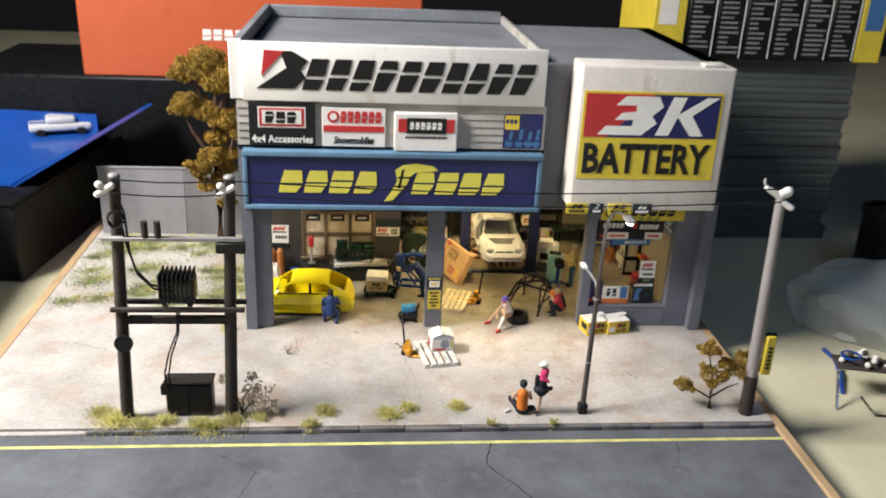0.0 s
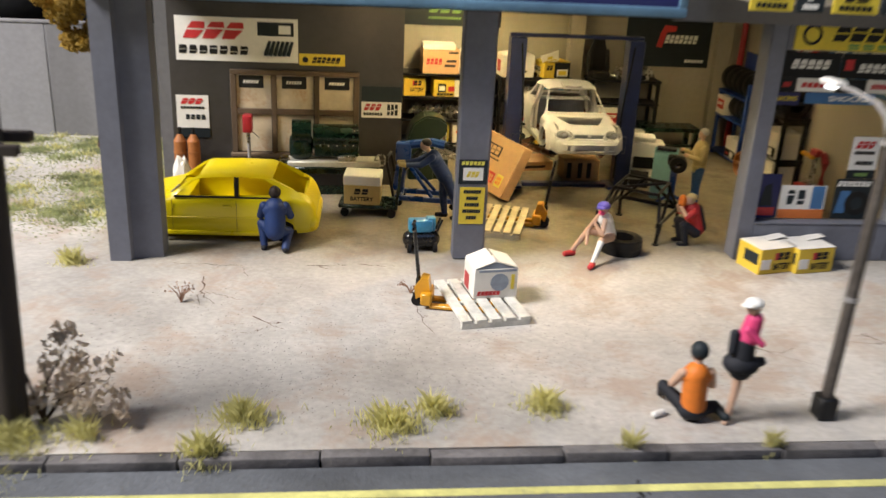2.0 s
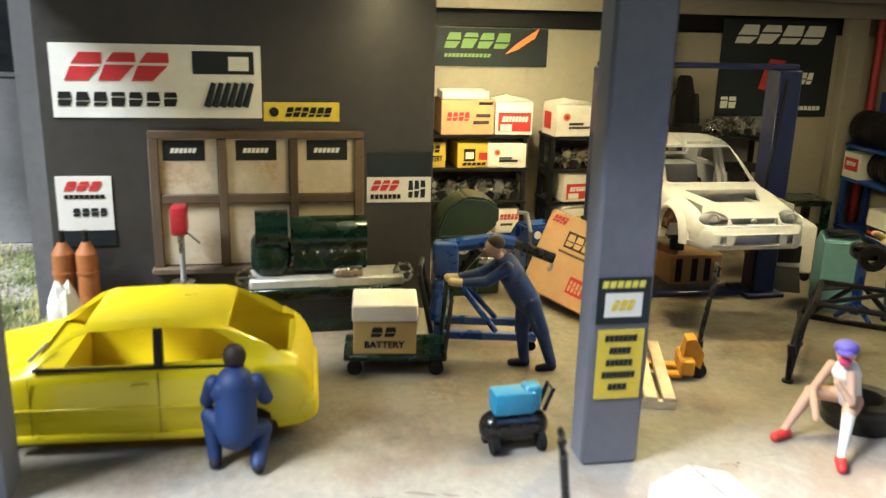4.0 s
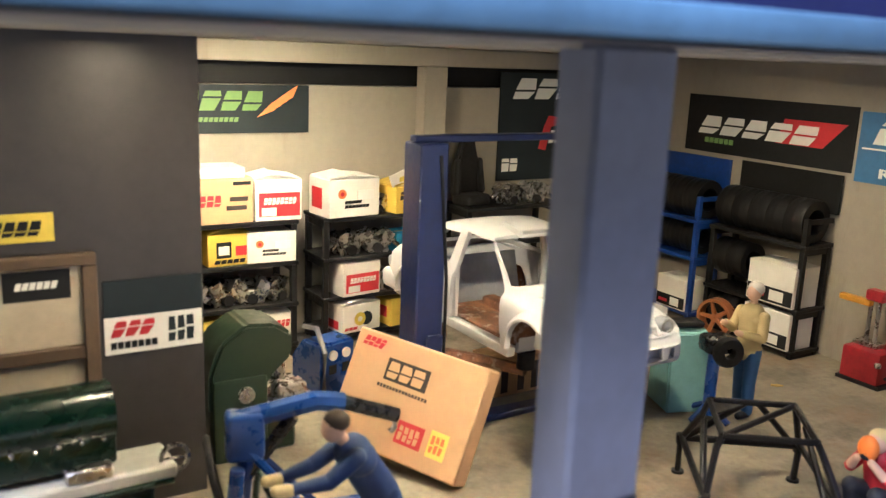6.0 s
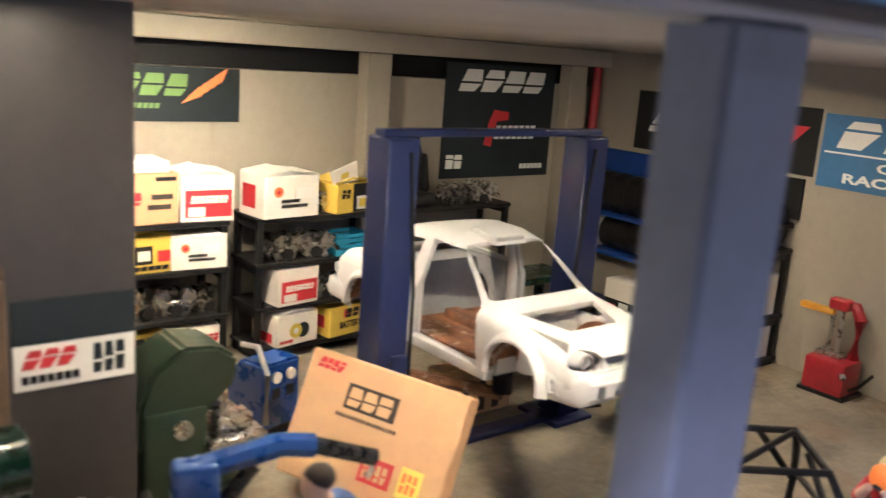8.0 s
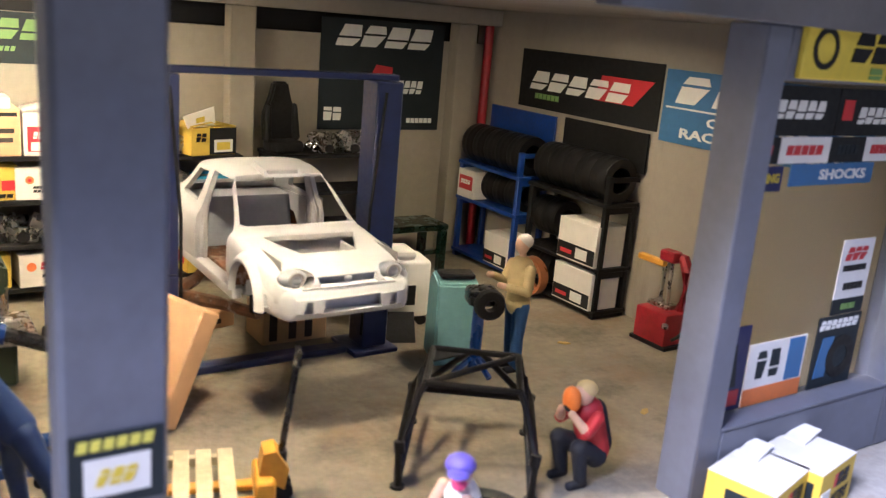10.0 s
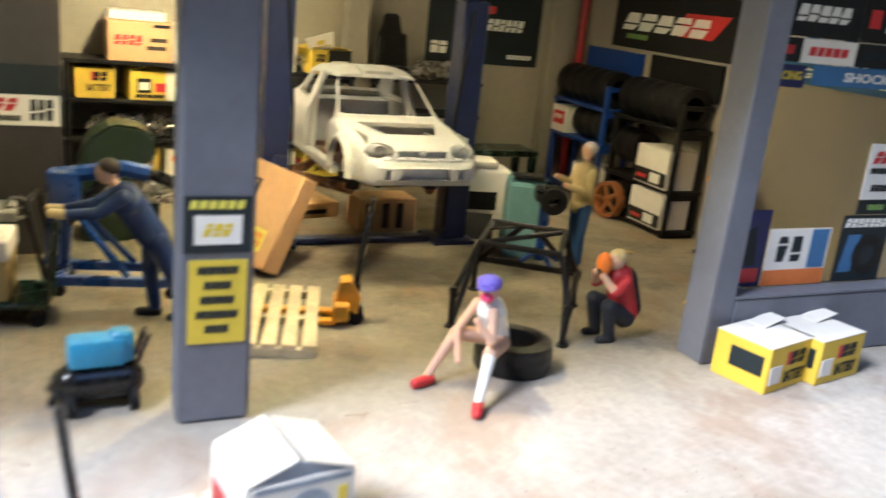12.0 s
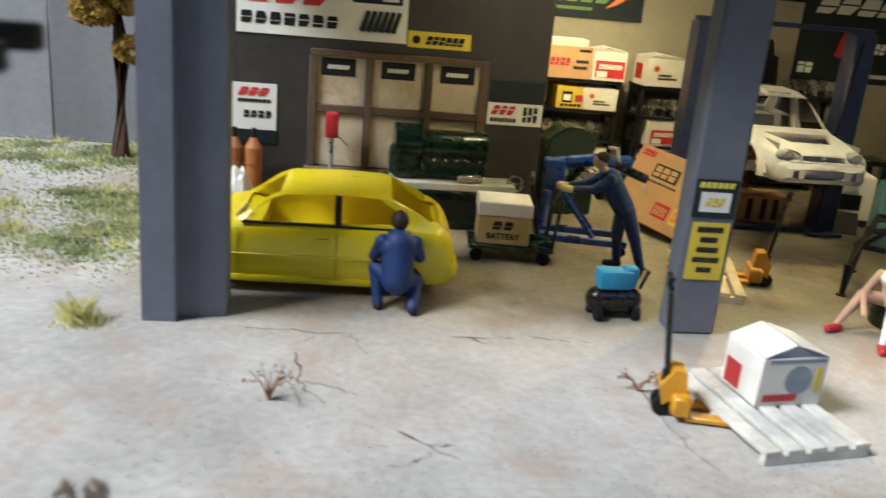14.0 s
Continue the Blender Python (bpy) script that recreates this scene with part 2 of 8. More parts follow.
def bake(bm_body, cutters):
    """Cuts prisms out of a body and gives the result back as a bmesh."""
    me = bpy.data.meshes.new("body")
    bm_body.to_mesh(me)
    bm_body.free()
    ob = new("body", me)
    temp = [ob]
    for bm in cutters:
        bmesh.ops.recalc_face_normals(bm, faces=bm.faces)
        cm = bpy.data.meshes.new("cutter")
        bm.to_mesh(cm)
        bm.free()
        co = new("cutter", cm)
        temp.append(co)
        md = ob.modifiers.new("cut", "BOOLEAN")
        md.object, md.operation, md.solver = co, "DIFFERENCE", "EXACT"
    deps = bpy.context.evaluated_depsgraph_get()
    done = bpy.data.meshes.new_from_object(ob.evaluated_get(deps))
    out = bmesh.new()
    out.from_mesh(done)
    for o in temp:
        d = o.data
        bpy.data.objects.remove(o)
        bpy.data.meshes.remove(d)
    bpy.data.meshes.remove(done)
    return out


# Flat work on a board: all in the board's own plane (a across, b up), front faces -y, set proud of it.
def flat(bm, poly, depth=0.03, front=0.0):
    return prism(bm, poly, "y", front - depth, front)


def rect(a0, a1, b0, b1, lean=0.0):
    return [(a0, b0), (a1, b0), (a1 + lean, b1), (a0 + lean, b1)]


def words(text, a0, a1, b0, b1, depth=0.03, front=0.0, shear=0.0):
    """Plain words in the built-in font, fitted to a rectangle."""
    cu = bpy.data.curves.new("words", "FONT")
    cu.body, cu.extrude, cu.shear, cu.resolution_u, cu.offset = text, 0.01, shear, 2, 0.03
    ob = new("words", cu)
    me = bpy.data.meshes.new_from_object(ob.evaluated_get(bpy.context.evaluated_depsgraph_get()))
    bm = bmesh.new()
    bm.from_mesh(me)
    bpy.data.objects.remove(ob)
    bpy.data.curves.remove(cu)
    bpy.data.meshes.remove(me)
    xs, ys = [v.co.x for v in bm.verts], [v.co.y for v in bm.verts]
    for v in bm.verts:
        x, y, z = v.co
        v.co = (a0 + (x - min(xs)) / (max(xs) - min(xs)) * (a1 - a0), front - (depth if z > 0 else 0.0), b0 + (y - min(ys)) / (max(ys) - min(ys)) * (b1 - b0))
    return bm


def bars(bm, n, a0, a1, b0, b1, lean=0.0, gap=0.18, depth=0.03, front=0.0, seed=1, holes=True):
    """A name drawn as plain slanted blocks, one for each sign; holes splits each into two stacked pieces."""
    rng = random.Random(seed)
    w = (a1 - a0 - abs(lean)) / n
    h = b1 - b0
    for i in range(n):
        x0 = a0 + i * w
        x1 = x0 + w * (1 - gap)
        if not holes:
            flat(bm, rect(x0, x1, b0, b1, lean), depth, front)
            continue
        s = lambda b: lean * (b - b0) / h
        cut, g, e = b0 + h * rng.uniform(0.3, 0.7), h * 0.05, (x1 - x0) * rng.uniform(0.1, 0.3)
        flat(bm, [(x0, b0), (x1 - e, b0), (x1 + s(cut - g), cut - g), (x0 + s(cut - g), cut - g)], depth, front)
        flat(bm, [(x0 + s(cut + g), cut + g), (x1 + s(cut + g), cut + g), (x1 - e * 0.6 + lean, b1), (x0 + e * 0.4 + lean, b1)], depth, front)
    return bm
# ---- the base and the ground ----
def structure(name, label, category="structure", at=(0, 0, 0)):
    return thing(name, label, category, at, kind="structure")


def slab(name, x0, x1, y0, y1, z0, z1, m, label, category, bevel=0.0):
    return solid(name, box(bm_new(), x0, x1, y0, y1, z0, z1, bevel), m, label, category, kind="structure")


slab("table_top", -140, 140, -120, 160, -4.5, -1.6, M["table"], "cream wooden table top under the model", "table")
slab("base_board", -20.7, 15.45, -19.5, 15.2, -1.6, -0.35, M["wood_edge"], "pale plywood base board under the model", "board")
for x0, x1, z1 in ((-21.2, -20.7, 0.03), (15.45, 15.9, -0.05)):
    slab("trim", x0, x1, -19.5, 15.2, -1.6, z1, M["wood_edge"], "pale wooden edging strip of the base board", "edging", 0.04)
slab("road", -20.7, 15.45, -19.5, -9.5, -0.35, -0.2, M["asphalt"], "dark grey asphalt model road with cracks", "road")
slab("pavement", -20.7, 15.45, -9.22, 0.0, -0.35, 0.0, M["apron"], "dusty cream concrete forecourt with brown stains", "pavement")
slab("ground", -20.7, -9.3, 0.0, 15.2, -0.35, 0.0, M["apron"], "dusty concrete yard beside the garage", "ground")
slab("floor", -9.3, 15.45, 0.0, 15.2, -0.35, 0.0, M["apron"], "oil-stained concrete garage floor, tinted for indoor shade and warm light", "floor")
slab("road_marking", -20.7, 15.45, -10.4, -10.2, -0.2, -0.19, M["line"], "worn pale yellow line along the road edge", "road marking")

# ---- the garage shell ----
H0 = 7.0
slab("wall_west", -9.35, -8.95, 7.4, 14.6, 0.0, 14.3, M["facade"], "grey painted side wall of the garage", "wall")
slab("wall_west_upper", -9.35, -8.95, 0.4, 7.4, H0 + 0.06, 14.3, M["facade"], "grey painted side wall above the open side bay", "wall")
slab("wall_east", 14.1, 15.1, 0.3, 14.6, 0.0, 14.3, M["inner"], "stained cream inner wall of the garage", "wall")
# back wall left open from 6.02 to 6.56, with a dark panel behind
slab("wall_back", -8.95, 14.1, 14.0, 14.6, 0.0, 6.02, M["inner"], "stained cream back wall of the garage", "wall")
slab("wall_back_upper", -8.95, 14.1, 14.0, 14.6, 6.56, 14.3, M["inner"], "stained cream back wall above the dark gap", "wall")
slab("vent_slot", -8.95, 14.1, 14.5, 14.6, 6.02, 6.56, M["dark_panel"], "dark panel set back in the gap under the top beam", "vent")
slab("wall_partition", -8.95, -1.07, 7.4, 7.8, 0.0, H0, M["partition"], "sooty dark grey partition wall", "wall")
slab("wall_partition_return", -1.45, -1.07, 7.8, 14.0, 0.0, H0, M["partition"], "sooty dark grey partition wall", "wall")
slab("ceiling", -8.95, 14.1, 0.4, 14.0, H0, 7.4, M["ceiling"], "cream painted garage ceiling", "ceiling")
slab("beam", -1.07, 14.1, 13.35, 14.0, 6.55, H0, M["inner"], "cream beam along the top of the back wall", "beam", 0.03)
for x0, x1 in ((6.25, 6.9), (12.75, 13.4)):
    slab("pilaster", x0, x1, 13.55, 14.0, 0, 6.55, M["inner"], "cream pilaster on the back wall", "pilaster", 0.03)
slab("facade_upper_left", -9.35, 5.6, -0.35, 0.4, H0 + 0.05, 14.3, M["facade"], "grey painted upper facade of the garage", "facade")
slab("facade_upper_right", 5.6, 15.1, 0.0, 0.4, H0 - 0.1, 14.3, M["facade"], "grey painted upper facade of the garage", "facade")
slab("roof", -9.35, 15.1, 0.4, 14.6, 14.0, 14.3, M["roof"], "flat grey garage roof", "roof")
for a in ((-9.5, -9.1, 0.0, 14.7), (-9.1, 5.3, 14.3, 14.7), (5.3, 5.55, 0.4, 14.7)):
    slab("parapet", a[0], a[1], a[2], a[3], 14.3, 15.0 if a[0] < 5 else 14.75, M["roof"] if a[0] < 5 else M["siding"], "low parapet round the flat roof", "parapet", 0.04)
# front piers
solid("pillar_left", prism(bm_new(), [(-9.35, -0.12), (-8.8, -0.12), (-8.74, 0.05), (-8.0, 0.2), (-8.0, 0.9), (-9.35, 0.9)], "z", 0, 7.04), M["blue_grey"], "blue-grey painted corner pillar of the garage", "pillar", kind="structure")
slab("pillar_middle", 0.05, 0.95, 0.15, 0.7, 0, 7.05, M["blue_grey"], "blue-grey painted square garage pillar with small notices", "pillar", 0.05)
# storefront with its window opening
for nm, a in (("wall_shop_post", (8.5, 9.0, 0.3, 0.95, 0, 6.9)), ("wall_shop_sill", (9.0, 13.3, 0.3, 0.95, 0, 1.15)), ("wall_shop_end", (13.3, 15.1, 0.29, 0.95, 0, 6.9)), ("wall_shop_lintel", (9.0, 13.3, 0.3, 0.95, 6.2, 6.9))):
    slab(nm, *a, M["blue_grey"], "blue-grey painted shop front round the window", "wall", 0.03)
slab("pillar_right", 14.55, 15.2, -0.25, 0.29, 0, 7.4, M["blue_grey"], "blue-grey painted pillar at the end of the shop front", "pillar", 0.05)
# ---- signs on the facade ----
def sign(name, label, x0, x1, z0, z1, y, m, depth=0.1, bevel=0.02, category="sign"):
    ob = thing(name, label, category, (0, y, 0))
    part("board", box(bm_new(), x0, x1, 0, depth, z0, z1, bevel), m, ob)
    return ob


# siding planks behind the small signs
siding = structure("siding", "white horizontal siding boards with brown streaks", "siding")
SIDING_ROWS = [10.2 + i * 0.36 for i in range(6)]
# the gap between siding and sign, drawn as a dark strip
ledge = slab("ledge", -9.3, 5.6, -0.55, -0.35, 9.95, 10.2, M["dark_panel"], "dark strip for the gap above the long blue sign", "ledge")

s = thing("tyre_shop_sign", "long white sign box with black slanted lettering blocks", "sign", (0, -0.8, 0))
part("sign_box", box(bm_new(), -8.95, 5.38, 0, 0.43, 12.38, 15.08, 0.05, 2), M["sign_white"], s)
bars(b := bm_new(), 10, -6.2, 5.15, 12.95, 14.4, 0.45, 0.2, 0.04, seed=4)
flat(b, [(-8.3, 12.98), (-6.55, 12.98), (-6.0, 13.5), (-6.25, 13.85), (-5.9, 14.3), (-6.6, 14.72), (-7.15, 14.72), (-6.9, 13.95)], 0.04)
part("lettering", b, M["black"], s, "black slanted lettering blocks")
part("red_corner", flat(bm_new(), [(-8.05, 13.55), (-7.0, 14.72), (-7.9, 14.75)], 0.05), M["red"], s, "red triangle")
solid("pilaster_cap", box(bm_new(), -9.55, -8.97, -0.6, 0.0, 12.4, 15.1, 0.04), M["sign_white"], "white painted corner cap beside the long sign", "corner cap", kind="structure")

s = sign("accessories_sign", "charcoal sign with a red-rimmed badge and white writing", -8.72, -5.62, 10.22, 12.28, -0.75, M["dark_panel"], 0.16)
part("badge_rim", flat(bm_new(), rect(-8.3, -6.05, 11.1, 12.1), 0.02), M["white"], s)
part("badge_red", flat(bm_new(), rect(-8.22, -6.13, 11.17, 12.04), 0.035), M["red"], s)
part("badge_field", flat(bm_new(), rect(-8.1, -6.25, 11.28, 11.94), 0.05), M["white"], s)
part("badge_blocks", bars(bm_new(), 3, -7.95, -6.4, 11.33, 11.88, 0, 0.15, 0.06, seed=2), M["black"], s)
part("writing", words("4x4 Accessories", -8.62, -5.72, 10.36, 10.74, 0.02), M["white"], s)

s = sign("snowmobiles_sign", "white sign with a red band and red lettering blocks", -5.28, -2.27, 10.22, 12.1, -0.72, M["sign_white"], 0.14)
part("emblem", cyl(bm_new(), (-4.75, 0, 11.68), (-4.75, -0.03, 11.68), 0.28, n=24), M["red"], s)
part("emblem_centre", cyl(bm_new(), (-4.75, -0.03, 11.68), (-4.75, -0.045, 11.68), 0.17, n=20), M["white"], s)
part("lettering", bars(bm_new(), 6, -4.4, -2.4, 11.4, 11.95, 0, 0.18, 0.03, seed=6), M["red"], s)
part("band", flat(bm_new(), rect(-5.22, -2.32, 10.95, 11.25), 0.03), M["red"], s)
part("writing", words("Snowmobiles", -4.75, -2.8, 10.36, 10.72, 0.02, shear=0.25), M["black"], s)

s = sign("brakes_sign", "small cream sign box standing proud of the facade", -1.85, 1.2, 10.1, 11.98, -0.95, M["sign_white"], 0.55, 0.05)
part("band", flat(bm_new(), rect(-1.65, 1.05, 11.05, 11.7), 0.025), M["red"], s)
part("plate", flat(bm_new(), rect(-1.25, 0.65, 11.0, 11.75), 0.04), M["dark_panel"], s)
part("lettering", bars(bm_new(), 6, -1.1, 0.5, 11.2, 11.55, 0, 0.2, 0.055, seed=8), M["white"], s)
part("small_print", bars(bm_new(), 14, -1.3, 0.75, 10.75, 10.86, 0, 0.3, 0.02, holes=False), M["dark_panel"], s)

s = sign("poster", "small dark blue poster with a yellow block", 3.5, 5.42, 10.25, 11.95, -0.62, M["navy"], 0.04)
s["category"] = "poster"
part("yellow_block", flat(bm_new(), rect(3.55, 4.25, 11.2, 11.9), 0.012), M["yellow"], s)
part("yellow_caption", bars(bm_new(), 3, 3.6, 4.2, 11.5, 11.7, 0, 0.3, 0.02, holes=False), M["navy"], s)
b = bm_new()
for i, x in enumerate((3.8, 4.3, 4.75, 5.15)):
    cyl(b, (x, 0, 10.5), (x, -0.012, 10.5), 0.19, n=14)
    flat(b, rect(x - 0.05, x + 0.12, 10.6, 11.1 + 0.13 * (i % 2), 0.08), 0.012)
part("print", b, M["mid_blue"], s)

s = thing("long_blue_sign", "long deep blue sign box with yellow lettering blocks", "sign", (0, -1.04, 0))
part("panel", box(bm_new(), -8.85, 5.3, 0.06, 0.65, 7.3, 9.8), M["navy"], s)
# dark sheet under the sign box, put there for its shade
part("underside", box(bm_new(), -9.0, 5.44, 0.0, 0.64, 7.045, 7.07), M["dark_panel"], s, "dark underside, painted for the shade under the sign")
for nm, a in (("frame_top", (-9.07, 5.5, -0.12, 0.68, 9.78, 10.05)), ("frame_bottom", (-9.07, 5.5, -0.03, 0.68, 7.07, 7.32)), ("frame_left", (-9.07, -8.84, -0.03, 0.68, 7.32, 9.78)), ("frame_right", (5.27, 5.5, -0.03, 0.68, 7.32, 9.78))):
    part(nm, box(bm_new(), *a, 0.05, 2), M["sky_frame"], s)
for nm, n, a0, a1, sd in (("lettering", 4, -7.4, -2.35, 3), ("lettering", 4, -0.95, 3.9, 12)):
    part(nm, bars(bm_new(), n, a0, a1, 7.95, 9.05, 0.22, 0.12, 0.04, front=0.06, seed=sd), M["letter_yellow"], s)
# winged foot as a plain shape
b = flat(bm_new(), [(-2.25, 7.55), (-1.85, 7.62), (-1.2, 8.4), (-1.0, 8.85), (-0.75, 9.05), (0.35, 9.15), (0.1, 9.38), (-0.7, 9.5), (-1.35, 9.42), (-1.75, 9.15), (-1.65, 8.6), (-1.9, 8.1)], 0.05, 0.06)
part("winged_emblem", b, M["letter_yellow"], s)
b = flat(bm_new(), rect(-1.62, -1.5, 8.25, 9.2, 0.2), 0.06, 0.06)
flat(b, rect(-1.85, -1.3, 8.3, 8.38, 0.1), 0.06, 0.06)
flat(b, rect(-1.7, -1.05, 8.75, 8.83, 0.1), 0.06, 0.06)
part("emblem_lines", b, M["black"], s)

s = thing("battery_sign", "large rusty white sign box with a yellow battery panel", "sign", (0, -2.0, 0))
part("sign_box", box(bm_new(), 6.78, 14.19, 0, 2.0, 7.57, 14.68, 0.12, 3), M["sign_beige"], s)
part("rain_cap", box(bm_new(), 12.6, 13.6, 0.1, 0.7, 14.68, 14.85, 0.04), M["sign_beige"], s)
part("panel", box(bm_new(), 6.97, 13.74, -0.04, 0, 9.2, 13.5, 0.01), M["yellow"], s)
part("red_field", flat(bm_new(), [(7.1, 11.3), (8.2, 11.3), (10.4, 13.38), (7.1, 13.38)], 0.02, -0.04), M["red"], s)
part("navy_field", flat(bm_new(), [(8.2, 11.3), (13.6, 11.3), (13.6, 13.38), (10.4, 13.38)], 0.02, -0.04), M["navy"], s)
b = flat(bm_new(), [(7.75, 11.42), (9.9, 11.42), (10.6, 12.0), (10.35, 12.35), (10.85, 12.8), (10.6, 13.28), (9.0, 13.28), (8.55, 12.85), (9.55, 12.85), (9.55, 12.55), (8.9, 12.5), (8.55, 12.15), (9.45, 12.15), (9.4, 11.85), (8.15, 11.85)], 0.035, -0.04)
flat(b, rect(10.6, 11.25, 11.42, 13.28, 0.7), 0.035, -0.04)
flat(b, [(11.55, 12.4), (12.95, 13.28), (13.55, 13.28), (12.3, 12.4), (12.95, 11.42), (12.3, 11.42)], 0.035, -0.04)
part("white_emblem", b, M["white"], s, "white slanted shapes")
part("writing", words("BATTERY", 7.2, 13.45, 9.5, 11.0, 0.03, -0.04), M["black"], s)

for x0, x1, m, sd in ((6.62, 7.72, "yellow", 3), (7.8, 8.5, "slate", 0), (8.72, 9.9, "yellow", 3), (9.98, 10.95, "slate", 0)):
    s = sign("small_sign", "small battery sign under the large sign box", x0, x1, 7.42, 7.95, -2.12, M[m], 0.08)
    s["group"] = "small signs under the sign box"
    part("lettering", bars(bm_new(), 2, x0 + 0.25, x1 - 0.2, 7.7, 7.9, 0.1, 0.15, 0.02, seed=2), M["black" if m == "yellow" else "white"], s)
    part("caption", bars(bm_new(), 6, x0 + 0.15, x1 - 0.15, 7.5, 7.62, 0, 0.25, 0.02, holes=False), M["black" if m == "yellow" else "white"], s)

# ---- signs and posters inside ----
def poster(label, x0, x1, z0, z1, m, y=7.37, depth=0.03):
    ob = thing("poster", label, "poster", (0, y, 0))
    part("sheet", box(bm_new(), x0, x1, 0, depth, z0, z1), m, ob)
    return ob


s = poster("wide white banner with red lettering blocks on the dark partition", -8.7, -4.66, 4.27, 5.72, M["white"])
part("lettering", bars(bm_new(), 3, -8.45, -6.3, 5.0, 5.55, 0.25, 0.1, 0.012, seed=5), M["red"], s)
part("caption", bars(bm_new(), 7, -8.6, -6.25, 4.5, 4.78, 0, 0.2, 0.012, seed=9), M["black"], s)
part("plate", flat(bm_new(), rect(-6.0, -4.8, 5.15, 5.6), 0.012), M["slate"], s)
part("plate_badge", flat(bm_new(), rect(-5.3, -4.9, 5.22, 5.5), 0.018), M["white"], s)
b = bm_new()
for i in range(6):
    cyl(b, (-5.75 + i * 0.15, -0.004, 4.5), (-5.6 + i * 0.15, -0.004, 4.98), 0.07, 0.05, 8)
part("print", b, M["slate"], s)
s = poster("narrow orange-yellow strip poster with black lettering blocks", -4.63, -3.08, 4.21, 4.6, M["yellow"])
part("lettering", bars(bm_new(), 6, -4.2, -3.2, 4.3, 4.5, 0.06, 0.12, 0.012, seed=7), M["black"], s)
part("emblem", cyl(bm_new(), (-4.42, 0, 4.4), (-4.42, -0.012, 4.4), 0.1, n=12), M["black"], s)
s = poster("small notice, dark above and white below with red blocks", -2.5, -1.1, 2.46, 3.02, M["white"])
part("dark_top", box(bm_new(), -2.5, -1.1, -0.002, 0.03, 3.02, 3.56), M["slate"], s)
part("lettering", bars(bm_new(), 3, -2.42, -1.75, 2.72, 2.95, 0.08, 0.12, 0.012, seed=5), M["red"], s)
part("caption", bars(bm_new(), 7, -2.42, -1.75, 2.54, 2.64, 0, 0.2, 0.012, holes=False), M["black"], s)
part("print", bars(bm_new(), 3, -1.6, -1.2, 2.56, 2.94, 0, 0.2, 0.012, seed=3), M["slate"], s)
s = poster("white notice with red and black blocks beside the window", -8.8, -7.72, 1.95, 3.08, M["white"])
part("lettering", bars(bm_new(), 3, -8.65, -7.85, 2.78, 2.98, 0.08, 0.12, 0.012, seed=5), M["red"], s)
part("caption", bars(bm_new(), 8, -8.65, -7.85, 2.62, 2.7, 0, 0.2, 0.012, holes=False), M["black"], s)
part("print", bars(bm_new(), 4, -8.5, -7.8, 2.25, 2.42, 0, 0.2, 0.012, seed=3), M["slate"], s)
s = poster("dark green strip notice under the white notice", -8.72, -7.7, 1.62, 1.94, M["slate"])

s = poster("wide dark slate banner with green blocks and orange flames", -0.7, 3.35, 4.94, 6.02, M["slate"], 13.94, 0.05)
part("lettering", bars(bm_new(), 4, 0.3, 2.35, 5.45, 5.88, 0.12, 0.14, 0.015, seed=11), M["green"], s)
b = bm_new()
for i in range(4):
    flat(b, [(2.1 + i * 0.15, 5.3 + i * 0.08), (2.5 + i * 0.15, 5.45 + i * 0.1), (2.9 + i * 0.06, 5.85 + i * 0.06), (2.45 + i * 0.12, 5.62 + i * 0.08)], 0.015 + 0.004 * i)
part("flames", b, M["orange"], s)
part("caption", bars(bm_new(), 12, 0.3, 1.7, 5.2, 5.3, 0.03, 0.25, 0.012, holes=False), M["green"], s)

s = poster("tall black poster with white and red lettering blocks", 8.8, 12.55, 3.55, 6.44, M["slate"], 13.95, 0.045)
part("lettering", bars(bm_new(), 4, 9.2, 12.3, 5.75, 6.3, 0.2, 0.1, 0.015, seed=13), M["white"], s)
part("red_mark", flat(bm_new(), [(10.15, 4.4), (10.4, 4.35), (10.55, 5.0), (10.95, 5.05), (10.95, 5.25), (10.45, 5.3), (10.3, 5.0)], 0.015), M["red"], s)
part("script", bars(bm_new(), 7, 10.5, 12.0, 4.55, 4.9, 0.06, 0.15, 0.015, seed=14), M["white"], s)
part("script_small", bars(bm_new(), 2, 8.95, 9.5, 3.8, 4.15, 0, 0.12, 0.015, seed=15), M["white"], s)
part("small_print", bars(bm_new(), 6, 11.5, 12.35, 3.75, 3.88, 0, 0.2, 0.012, holes=False), M["white"], s)


def side_poster(label, y0, y1, z0, z1, m):
    """A poster on the east wall; its own x runs from y1 down to y0."""
    ob = thing("poster", label, "poster", (14.06, y1, 0), -90)
    part("sheet", box(bm_new(), 0, y1 - y0, 0, 0.04, z0, z1), m, ob)
    return ob


s = side_poster("black poster with pale blocks and a red flash", 7.08, 12.25, 4.52, 6.05, M["dark_panel"])
part("lettering", bars(bm_new(), 5, 0.45, 4.35, 5.02, 5.5, 0.2, 0.12, 0.02, seed=21), M["white"], s)
part("flash", flat(bm_new(), [(3.0, 5.0), (4.35, 5.0), (4.95, 5.62), (3.2, 5.62)], 0.012), M["red"], s)
part("caption", bars(bm_new(), 6, 0.7, 1.7, 4.78, 4.92, 0, 0.2, 0.012, holes=False), M["green"], s)
s = side_poster("blue poster with white writing for off-road racing parts", 1.9, 6.98, 4.36, 5.97, M["mid_blue"])
part("lettering", bars(bm_new(), 4, 0.35, 4.7, 5.25, 5.85, 0.22, 0.25, 0.015, seed=23), M["white"], s)
part("rule", flat(bm_new(), rect(0.1, 4.9, 5.12, 5.16), 0.012), M["white"], s)
part("writing", words("OFF - ROAD", 1.3, 3.9, 4.82, 5.03, 0.012), M["white"], s)
